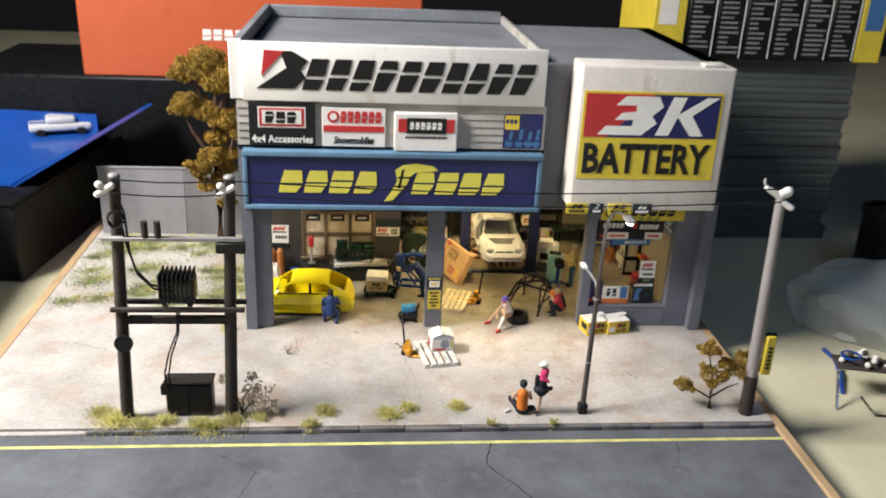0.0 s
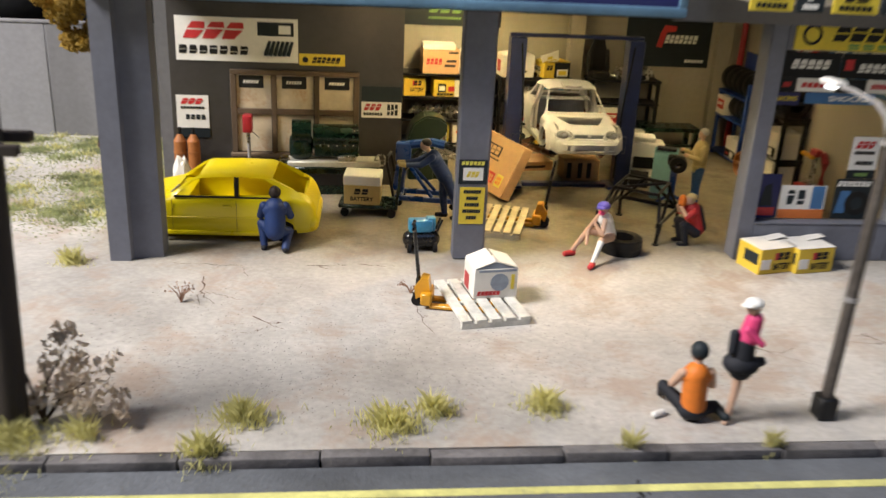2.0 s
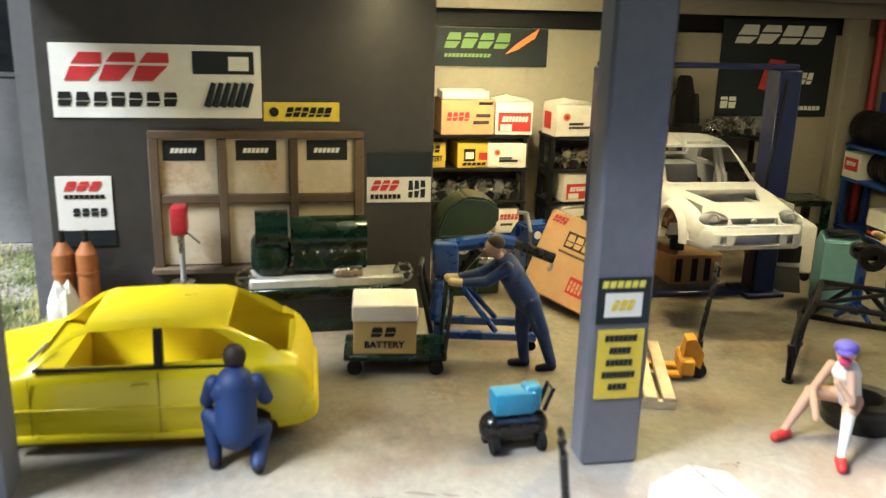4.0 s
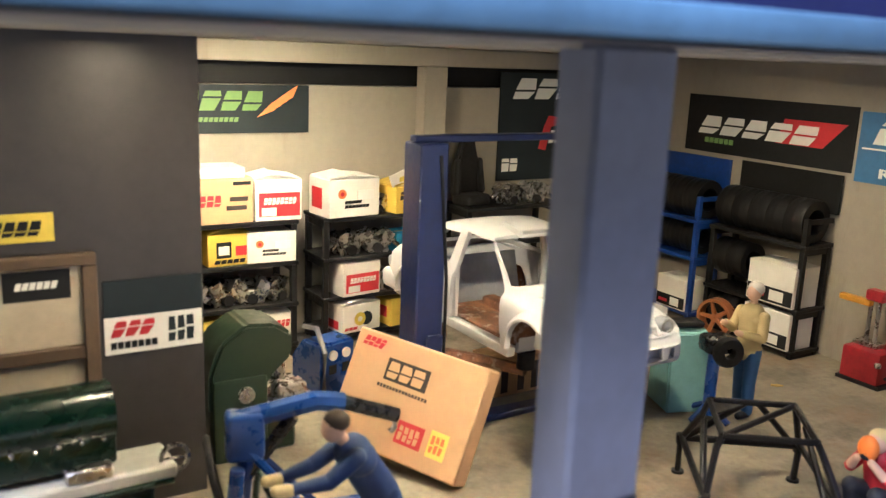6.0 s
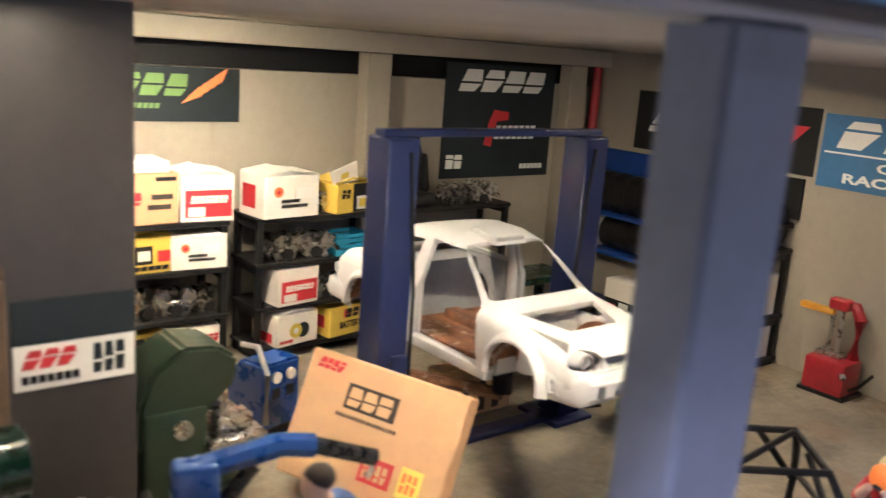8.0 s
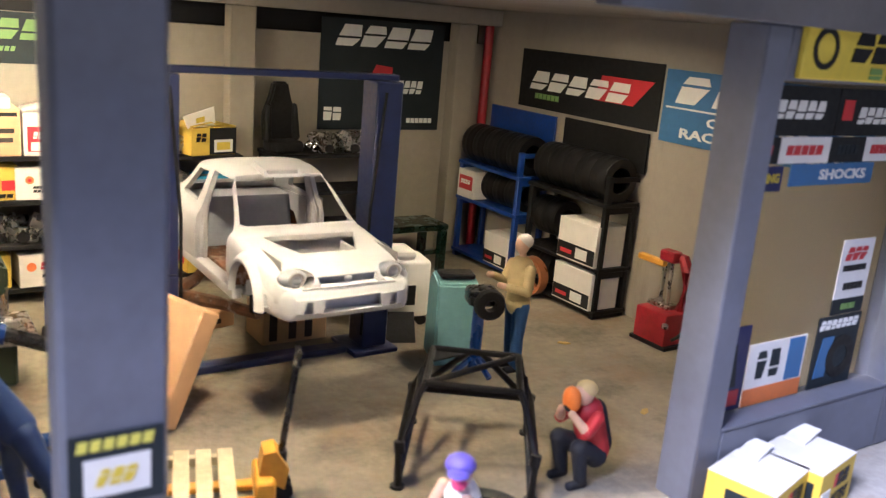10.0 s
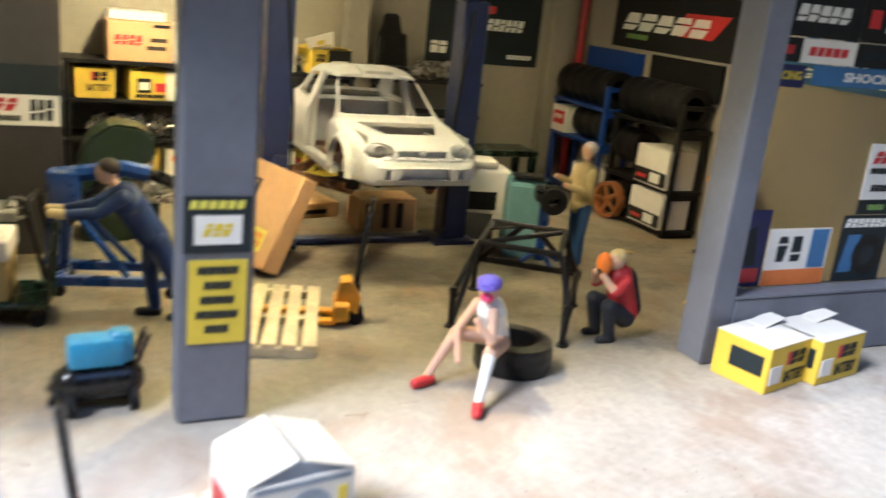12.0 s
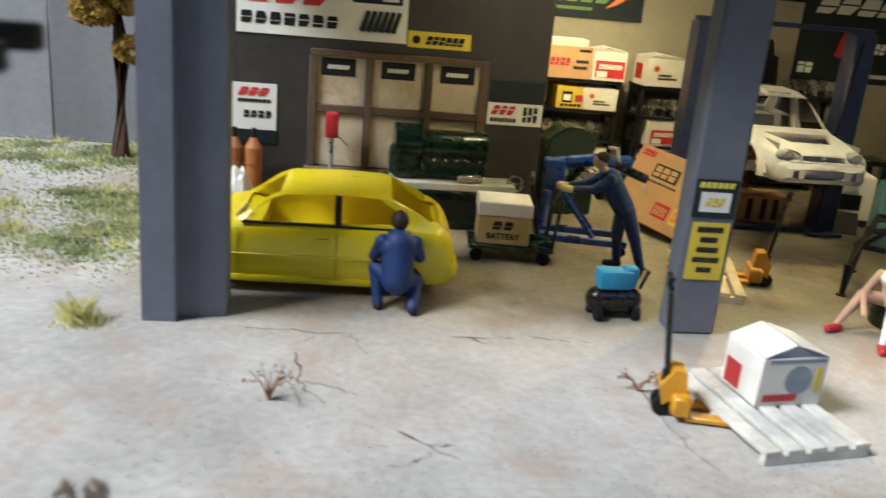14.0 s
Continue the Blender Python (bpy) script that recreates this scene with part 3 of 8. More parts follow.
part("writing", words("RACING SHOCKS", 0.6, 4.6, 4.5, 4.72, 0.012), M["white"], s)

# notices on the middle pillar
s = thing("notice", "dark notice with a white label on the pillar", "notice", (0.08, 0.13, 0))
part("sheet", box(bm_new(), 0.02, 0.82, 0, 0.015, 2.27, 2.97), M["slate"], s)
part("label", flat(bm_new(), rect(0.14, 0.7, 2.38, 2.74), 0.01), M["white"], s)
part("lettering", bars(bm_new(), 3, 0.23, 0.62, 2.48, 2.64, 0.05, 0.15, 0.016, seed=2), M["yellow"], s)
part("caption", bars(bm_new(), 6, 0.08, 0.76, 2.82, 2.92, 0.02, 0.25, 0.01, holes=False), M["letter_yellow"], s)
s = thing("notice", "yellow notice with rows of black print on the pillar", "notice", (0.08, 0.13, 0))
part("sheet", box(bm_new(), 0.08, 0.78, 0, 0.015, 1.1, 2.18), M["yellow"], s)
b = bm_new()
for i, (n, w) in enumerate(((7, 0.5), (5, 0.34), (6, 0.42), (8, 0.52), (4, 0.3))):
    bars(b, n, 0.43 - w / 2, 0.43 + w / 2, 2.0 - i * 0.19, 2.1 - i * 0.19, 0.01, 0.12, 0.008, holes=False)
part("print", b, M["slate"], s)

# ---- the shop window ----
glass = bpy.data.materials.new("window_glass")
glass.use_nodes = True
g = glass.node_tree.nodes["Principled BSDF"]
g.inputs["Transmission Weight"].default_value, g.inputs["Roughness"].default_value, g.inputs["IOR"].default_value = 1.0, 0.02, 1.12
win = thing("window_1", "large shop window with posters stuck behind the glass", "window", (0, 0.7, 0), kind="structure")
pane = part("pane", box(bm_new(), 9.0, 13.3, 0, 0.04, 1.15, 6.2), glass, win)
pane.visible_shadow = False
part("window_sill", box(bm_new(), 8.98, 13.32, -0.42, 0.0, 1.15, 1.19), M["blue_grey"], win)


def window_poster(label, x0, x1, z0, z1, m, extra=()):
    ob = thing("window_poster", label, "poster", (0, 0.66, 0))
    part("sheet", box(bm_new(), x0, x1, 0, 0.02, z0, z1), m, ob)
    for nm, bm, mm in extra:
        part(nm, bm, mm, ob)
    return ob


window_poster("black sticker with white lettering blocks on the shop window", 9.1, 10.85, 5.42, 6.12, M["dark_panel"], [("lettering", bars(bm_new(), 5, 9.4, 10.6, 5.66, 5.92, 0.05, 0.15, 0.01, seed=31), M["white"])])
window_poster("black sticker with white lettering blocks on the shop window", 10.88, 12.75, 5.42, 6.12, M["dark_panel"], [("lettering", bars(bm_new(), 5, 11.4, 12.5, 5.6, 5.85, 0.05, 0.15, 0.01, seed=31), M["white"]), ("emblem", flat(bm_new(), rect(11.0, 11.25, 5.65, 5.95), 0.01), M["red"])])
for x0, x1, m, c in ((9.1, 9.65, "dark_panel", "red"), (9.66, 10.85, "white", "red"), (10.88, 11.75, "dark_panel", "slate"), (11.76, 12.7, "white", "red")):
    window_poster("narrow sticker strip on the shop window", x0, x1, 5.02, 5.4, M[m], [("lettering", bars(bm_new(), 5, x0 + 0.15, x1 - 0.15, 5.14, 5.28, 0.02, 0.2, 0.01, holes=False), M[c])])
window_poster("grey-blue sticker strip with pale writing", 10.0, 12.1, 4.68, 5.0, M["mid_blue"], [("lettering", words("SHOCKS", 10.7, 11.9, 4.76, 4.92, 0.01), M["white"])])
window_poster("small navy racing sticker with yellow writing", 9.05, 9.82, 4.62, 4.98, M["navy"], [("lettering", words("RACING", 9.12, 9.75, 4.74, 4.88, 0.01), M["yellow"])])
window_poster("white column of brand stickers on the shop window", 11.75, 12.62, 2.75, 3.75, M["white"], [("lettering", bars(bm_new(), 3, 11.85, 12.5, 3.4, 3.62, 0.08, 0.12, 0.01, seed=5), M["red"]), ("caption", bars(bm_new(), 7, 11.85, 12.5, 3.22, 3.32, 0, 0.2, 0.01, holes=False), M["black"]), ("caption", bars(bm_new(), 5, 11.95, 12.5, 2.9, 3.02, 0, 0.2, 0.01, holes=False), M["black"])])
window_poster("dark green sticker below the white column", 11.75, 12.62, 2.48, 2.74, M["slate"], [("caption", bars(bm_new(), 4, 12.0, 12.4, 2.56, 2.66, 0, 0.2, 0.01, holes=False), M["green"])])
window_poster("tyre poster with a dark picture on the shop window", 11.5, 12.68, 1.22, 2.46, M["slate"], [("caption", bars(bm_new(), 7, 11.55, 12.62, 2.24, 2.4, 0.03, 0.15, 0.01, seed=6), M["white"]), ("print", lathe(bm_new(), [(0.38, -0.012), (0.38, 0), (0.2, 0), (0.2, -0.012)], (12.25, -0.004, 1.72), "y", 18), M["black"]), ("print", flat(bm_new(), rect(11.6, 11.9, 1.4, 2.1, 0.1), 0.01), M["mid_blue"])])
window_poster("white and orange poster with a blue strip on the shop window", 9.82, 11.25, 1.22, 2.24, M["white"], [("orange_foot", flat(bm_new(), rect(9.82, 11.25, 1.22, 1.5), 0.008), M["orange"]), ("blue_strip", flat(bm_new(), rect(10.8, 11.2, 1.52, 2.22), 0.008), M["mid_blue"]), ("print", bars(bm_new(), 2, 10.05, 10.7, 1.65, 2.1, 0, 0.3, 0.01, seed=2), M["slate"])])
window_poster("dark picture poster on the shop window", 9.03, 9.78, 1.22, 2.58, M["navy"], [("print", flat(bm_new(), rect(9.1, 9.7, 1.3, 1.55), 0.008), M["red"]), ("print", flat(bm_new(), [(9.2, 1.6), (9.6, 1.6), (9.5, 2.3), (9.3, 2.2)], 0.008), M["slate"])])
s = sign("tyre_dealer_sign", "yellow sign over the shop window with black lettering blocks", 9.15, 13.6, 6.24, 6.98, 0.2, M["yellow"], 0.1)
part("lettering", bars(bm_new(), 6, 10.2, 13.2, 6.5, 6.9, 0.1, 0.12, 0.015, seed=33), M["black"], s)
part("emblem", lathe(bm_new(), [(0.28, -0.015), (0.28, 0), (0.2, 0), (0.2, -0.015)], (9.6, 0, 6.65), "y", 18), M["black"], s)
part("caption", bars(bm_new(), 4, 10.7, 12.4, 6.28, 6.44, 0, 0.25, 0.012, seed=4), M["green"], s)

# ---- the wooden window in the partition ----
M["wood_frame"] = mat("aged_wood_frame", (0.13, 0.088, 0.055), 0.8, var=0.25, grain=8, stain=1.0, bump=0.2, streak=True)
M["paper"] = mat("yellowed_paper", (0.58, 0.50, 0.37), 0.7, var=0.14, grain=3, stain=0.8, bump=0.05, spot=(0.40, 0.22, 0.12), spot_amount=0.55, spot_at=0.53)
win = thing("window_2", "old wooden window with six papered panes on the partition", "window", (0, 7.24, 0), kind="structure")
X, Z = (-6.95, -5.5, -4.05, -2.58), (1.15, 2.62, 4.02)
part("window_sill", box(bm_new(), -7.0, -2.53, -0.1, 0.16, 1.0, 1.15, 0.03), M["wood_frame"], win)
for nm, a in (("rail", (-6.95, -2.58, 0, 0.16, 3.86, 4.02)), ("rail", (-6.95, -2.58, 0.02, 0.16, 2.5, 2.7)), ("stile", (-6.95, -6.75, 0, 0.16, 1.15, 3.86)), ("stile", (-2.78, -2.58, 0, 0.16, 1.15, 3.86)), ("mullion", (-5.58, -5.4, 0.01, 0.16, 1.15, 3.86)), ("mullion", (-4.13, -3.95, 0.01, 0.16, 1.15, 3.86))):
    part(nm, box(bm_new(), *a, 0.02), M["wood_frame"], win)
for i in range(3):
    for j in range(2):
        part("pane", box(bm_new(), X[i] + 0.1, X[i + 1] - 0.1, 0.1, 0.14, Z[j] + 0.03, Z[j + 1] - 0.1), M["paper"], win)
    s = thing("label_strip", "black strip label with pale blocks on the window", "label", (0, 7.33, 0), group="black window labels")
    part("strip", box(bm_new(), X[i] + 0.28, X[i + 1] - 0.34, 0, 0.008, 3.4, 3.82), M["dark_panel"], s)
    part("lettering", bars(bm_new(), 6, X[i] + 0.42, X[i + 1] - 0.48, 3.56, 3.66, 0.03, 0.2, 0.008, holes=False), M["white"], s)
# ---- along the kerb ----
M["dark_metal"] = mat("dull_dark_metal", (0.02, 0.02, 0.022), 0.5, 0.3, var=0.25, grain=9, stain=1.2, bump=0.15)
M["black_rubber"] = mat("black_rubber", (0.008, 0.008, 0.009), 0.75, var=0.25, grain=12, stain=2, bump=0.2)
M["black_paint"] = mat("black_gloss_paint", (0.012, 0.012, 0.013), 0.28, var=0.15, bump=0.05, coat=0.3)
M["steel"] = mat("bare_steel", (0.55, 0.53, 0.50), 0.28, 1.0, var=0.2, grain=8, stain=1.5, bump=0.25)
M["grey_metal"] = mat("grey_painted_metal", (0.36, 0.35, 0.35), 0.5, 0.2, var=0.2, grain=7, stain=0.8)
M["pale_wood"] = mat("pale_pallet_wood", (0.62, 0.52, 0.33), 0.7, var=0.18, grain=6, stain=1.2, bump=0.2, streak=False)
M["grey_wood"] = mat("bleached_pallet_wood", (0.74, 0.72, 0.66), 0.75, var=0.2, grain=6, stain=1.2, bump=0.2)
M["jack_yellow"] = mat("pallet_jack_yellow", (0.72, 0.34, 0.015), 0.4, var=0.15, grain=6, stain=1.2, coat=0.2)
M["card"] = mat("brown_cardboard", (0.60, 0.37, 0.19), 0.75, var=0.08, grain=5, stain=0.5, bump=0.06)
M["box_white"] = mat("white_carton", (0.78, 0.75, 0.70), 0.65, var=0.06, grain=5, stain=0.8, bump=0.05)
M["box_yellow"] = mat("yellow_carton", (0.70, 0.50, 0.05), 0.6, var=0.08, grain=5, stain=0.8, bump=0.05)
M["concrete_pole"] = mat("pale_concrete_pole", (0.36, 0.33, 0.33), 0.8, var=0.2, grain=7, stain=0.5, bump=0.2, streak=True)

# twin timber poles with transformer
p = thing("pole_frame", "dark timber twin pole frame with cross planks and cables", "utility pole", (0, -8.45, 0))
for x0, x1, nm in ((-13.42, -12.95, "pole"), (-8.98, -8.55, "pole")):
    part(nm, tube(bm_new(), [(x0, 0, -0.02), ((x0 + x1) / 2, 0, 5.6), (x1, 0, 11.0)], [0.27, 0.25, 0.22], 14), M["timber"], p)
    part("pole_cap", ball(bm_new(), (x1, 0, 11.0), 0.24, 1, 1, 0.6, 12), M["grey_metal"], p)
part("cross_plank", box(bm_new(), -13.6, -8.1, -0.45, -0.2, 8.45, 8.6, 0.02), M["grey_metal"], p, "pale grey metal cross arm")
for z, y in ((5.3, -0.42), (5.36, 0.25)):
    part("cross_plank", box(bm_new(), -13.55, -8.15, y, y + 0.2, z, z + 0.18, 0.02), M["timber"], p)
for i in range(4):
    part("cross_bar_piece", box(bm_new(), -12.95 + i * 1.0, -11.95 + i * 1.0, -0.12, 0.12, 4.62, 4.95, 0.02), M["dark_metal"] if i % 2 == 0 else M["timber"], p)
part("terminal_box", box(bm_new(), -9.15, -8.0, -0.55, -0.22, 7.98, 8.42, 0.03), M["dark_metal"], p)
part("round_plate", cyl(bm_new(), (-13.15, -0.3, 3.85), (-13.15, -0.42, 3.85), 0.38, n=20), M["dark_metal"], p)
for x in (-11.9, -11.4):
    part("insulator", cyl(bm_new(), (x, -0.33, 8.6), (x, -0.33, 9.25), 0.14, n=12), M["timber"], p)
for x in (-13.0, -8.4):
    b = bm_new()
    capsule(b, (x, -0.3, 10.7), (x - 0.55, -0.35, 10.35), 0.13)
    ball(b, (x - 0.45, -0.35, 10.75), 0.16)
    part("insulator", b, M["sign_white"], p, "white porcelain insulator")
b = bm_new()
tube(b, [(-12.9, -0.3, 10.5), (-12.6, -0.35, 9.6), (-12.55, -0.35, 8.0), (-12.3, -0.4, 7.0), (-11.7, -0.45, 6.4), (-11.0, -0.45, 6.25)], 0.045, 6)
tube(b, [(-12.8, -0.3, 9.3), (-12.6, -0.4, 8.2), (-12.35, -0.4, 7.2), (-11.8, -0.5, 6.6), (-11.0, -0.45, 6.45)], 0.045, 6)
for k in range(3):
    a = [(-12.95 + 0.3 * math.cos(i * 0.6), -0.32 - 0.05 * k, 9.35 + 0.36 * math.sin(i * 0.6)) for i in range(11)]
    tube(b, a, 0.05, 6)
tube(b, [(-10.9, -0.3, 5.3), (-10.95, -0.35, 4.4), (-11.35, -0.4, 3.4), (-11.6, -0.35, 2.4), (-11.6, -0.1, 1.3)], 0.04, 6)
tube(b, [(-10.8, -0.3, 5.3), (-10.9, -0.35, 4.3), (-11.25, -0.4, 3.3), (-11.45, -0.35, 2.3), (-11.45, -0.1, 1.5)], 0.04, 6)
part("cable", b, M["black_rubber"], p)
t = thing("transformer", "black finned transformer on the cross planks", "transformer", (-10.85, -8.42, 5.54))
part("tank", box(bm_new(), -0.7, 0.7, -0.45, 0.45, 0.15, 1.2, 0.06, 2), M["black_paint"], t)
for i in range(8):
    part("fin", box(bm_new(), -0.68 + i * 0.18, -0.62 + i * 0.18, -0.55, 0.55, 0.35, 1.45, 0.01), M["dark_metal"], t)
for x in (-0.5, 0.5):
    part("foot", box(bm_new(), x - 0.12, x + 0.12, -0.4, 0.4, 0.0, 0.15, 0.02), M["dark_metal"], t)
for i in range(5):
    part("bushing", cyl(bm_new(), (-0.35 + i * 0.17, -0.5, 0.22), (-0.35 + i * 0.17, -0.56, 0.22), 0.035, n=8), M["steel"], t)
c = thing("switch_cabinet", "dark weathered switch cabinet on the pavement", "cabinet", (-10.78, -8.35, 0))
part("body", box(bm_new(), -0.98, 0.98, 0.02, 0.75, 0, 1.6, 0.04), M["dark_metal"], c)
part("lid", box(bm_new(), -1.05, 1.05, -0.06, 0.8, 1.6, 1.72, 0.03), M["timber"], c)
for x0, x1 in ((-0.92, -0.02), (0.02, 0.92)):
    d = part("door", box(bm_new(), x0, x1, -0.03, 0.02, 0.08, 1.52, 0.01), M["dark_metal"], c)
    if x0 > 0:
        part("vent", box(bm_new(), x0 + 0.05, x1 - 0.05, -0.05, -0.03, 1.18, 1.24), M["black"], d)
part("junction_box", box(bm_new(), -1.2, -0.98, 0.1, 0.4, 1.0, 1.45, 0.02), M["dark_metal"], c)

# wires between the poles
w = bm_new()
for dz, dy in ((10.95, -8.7), (10.45, -8.9)):
    a = [(-13.0 + i * 0.87, dy, dz - 0.12 * math.sin(math.pi * min(1, i / 5)) - (0.35 * math.sin(math.pi * (i - 5) / 26) if i > 5 else 0)) for i in range(32)]
    tube(w, a, 0.03, 5)
solid("overhead_wire", w, M["black_rubber"], "two thin black overhead wires between the poles", "wire")

# single concrete pole
p = thing("concrete_pole", "leaning pale concrete pole with a yellow sign", "utility pole", (14.43, -8.5, 0))
part("pole", tube(bm_new(), [(0, 0, -0.02), (-0.12, 0.05, 5.4), (-0.26, 0.1, 10.6)], [0.29, 0.25, 0.2], 16), M["concrete_pole"], p)
part("timber_foot", cyl(bm_new(), (0, 0, 0), (-0.03, 0.01, 2.0), 0.315, 0.3, 16), M["timber"], p)
b = bm_new()
capsule(b, (-0.26, 0.1, 10.5), (-0.95, 0.1, 10.9), 0.17, 0.11)
capsule(b, (-0.26, 0.1, 10.6), (0.0, 0.1, 10.75), 0.22)
capsule(b, (-0.2, 0.0, 10.3), (0.15, -0.1, 10.1), 0.14)
tube(b, [(-0.95, 0.1, 10.9), (-1.1, 0.1, 11.15), (-1.1, 0.1, 11.3)], 0.04, 6)
part("insulator", b, M["sign_white"], p, "white porcelain insulators")
s = part("sign_plate", box(bm_new(), 0.2, 0.62, -0.35, -0.15, 2.2, 4.1, 0.03), M["yellow"], p, "small yellow sign on the pole")
part("sign_back", box(bm_new(), 0.25, 0.72, -0.15, 0.05, 2.2, 4.15, 0.02), M["dark_metal"], p)
b = bm_new()
for i in range(6):
    box(b, 0.33, 0.5, -0.37, -0.35, 2.5 + i * 0.2, 2.62 + i * 0.2)
part("caption", b, M["black"], s)

# street lamp with two arms
M["lamp_brown"] = mat("worn_brown_grey_metal", (0.11, 0.095, 0.085), 0.5, metal=0.3, var=0.25, grain=8, stain=1.0)
M["lamp_glow"] = mat("white_led", (0.9, 0.95, 1.0), 0.3, var=0.0, bump=0, glow=((0.88, 0.95, 1.0), 60.0))
M["lamp_dim"] = mat("white_led_dimmed", (0.9, 0.95, 1.0), 0.3, var=0.0, bump=0, glow=((0.92, 0.97, 1.0), 6.0))
p = thing("street_lamp", "thin brown-grey street lamp with two lit heads", "street lamp", (6.74, -8.35, 0))
part("base", box(bm_new(), -0.2, 0.2, -0.2, 0.2, 0, 0.5, 0.04), M["dark_metal"], p)
part("pole", tube(bm_new(), [(0, 0, 0.4), (0.05, 0, 4.5), (0.08, -0.02, 8.6), (0.12, -0.06, 9.3), (0.2, -0.35, 9.78), (0.3, -0.9, 10.05), (0.4, -1.5, 10.08)], [0.13, 0.11, 0.085, 0.075, 0.065, 0.055, 0.05], 10), M["lamp_brown"], p)
for z in (2.6, 5.7):
    part("collar", cyl(bm_new(), (0.03, 0, z), (0.03, 0, z + 0.1), 0.14, n=12), M["grey_metal"], p)
b = box(bm_new(), 0.28, 0.62, -2.15, -1.35, 9.98, 10.12, 0.05, 2)
hd = part("lamp_head", b, M["grey_metal"], p)
part("led", ball(bm_new(), (0.47, -1.85, 9.95), 0.17, 0.8, 1.5, 0.5, 14), M["lamp_glow"], hd, "bright white lit led")
part("arm", tube(bm_new(), [(0.05, 0.0, 5.75), (0.1, 0.3, 6.15), (0.08, 0.65, 6.32), (-0.02, 1.3, 6.42), (-0.1, 1.75, 6.45)], [0.06, 0.06, 0.055, 0.05, 0.05], 8), M["grey_metal"], p)
hd = part("lamp_head", box(bm_new(), -0.26, 0.0, 1.6, 2.25, 6.42, 6.54, 0.045, 2), M["sign_white"], p, "white lamp head")
part("led", ball(bm_new(), (-0.13, 1.95, 6.4), 0.12, 0.8, 1.6, 0.45, 12), M["lamp_dim"], hd, "dim white led")


# ---- pallets, pallet jacks and cartons ----
def pallet(at, rz, m, n, w, l, label):
    """A pallet that lies on the ground: deck boards along its length on three runners."""
    ob = thing("pallet", label, "pallet", at, rz)
    for k in range(3):
        y = -l / 2 + 0.06 + k * (l - 0.12) / 2
        part("runner", box(bm_new(), -w / 2, w / 2, y - 0.06, y + 0.06, 0, 0.14, 0.008), m, ob)
    bw = w / (n * 1.4 - 0.4)
    for i in range(n):
        x = -w / 2 + i * bw * 1.4
        part("deck_board", box(bm_new(), x, x + bw, -l / 2, l / 2, 0.14, 0.22, 0.008), m, ob)
    return ob


def pallet_jack(at, rz, label):
    ob = thing("pallet_jack", label, "pallet jack", at, rz)
    for y in (-0.32, 0.14):
        part("fork", box(bm_new(), 0.1, 1.9, y, y + 0.2, 0.03, 0.12, 0.02), M["jack_yellow"], ob)
    b = box(bm_new(), -0.12, 0.16, -0.36, 0.38, 0.1, 0.42, 0.04)
    prism(b, [(-0.25, 0.2), (0.1, 0.42), (0.05, 0.75), (-0.12, 0.78), (-0.3, 0.5)], "y", -0.18, 0.2)
    part("body", b, M["jack_yellow"], ob)
    for y in (-0.14, 0.08):
        part("steering_wheel", cyl(bm_new(), (-0.22, y, 0.15), (-0.22, y + 0.1, 0.15), 0.15, n=16), M["black_rubber"], ob)
    part("pump", cyl(bm_new(), (-0.2, 0.0, 0.2), (-0.2, 0.0, 0.7), 0.09, n=12), M["dark_metal"], ob)
    part("handle", tube(bm_new(), [(-0.2, 0.0, 0.6), (-0.3, 0.0, 1.4), (-0.36, 0.0, 1.95)], 0.05, 8), M["black_paint"], ob)
    b = bm_new()
    tube(b, [(-0.36, 0, 1.93), (-0.38, -0.14, 2.02), (-0.39, -0.14, 2.16), (-0.39, 0.14, 2.16), (-0.38, 0.14, 2.02), (-0.36, 0, 1.93)], 0.04, 6)
    part("grip", b, M["black_paint"], ob)
    return ob


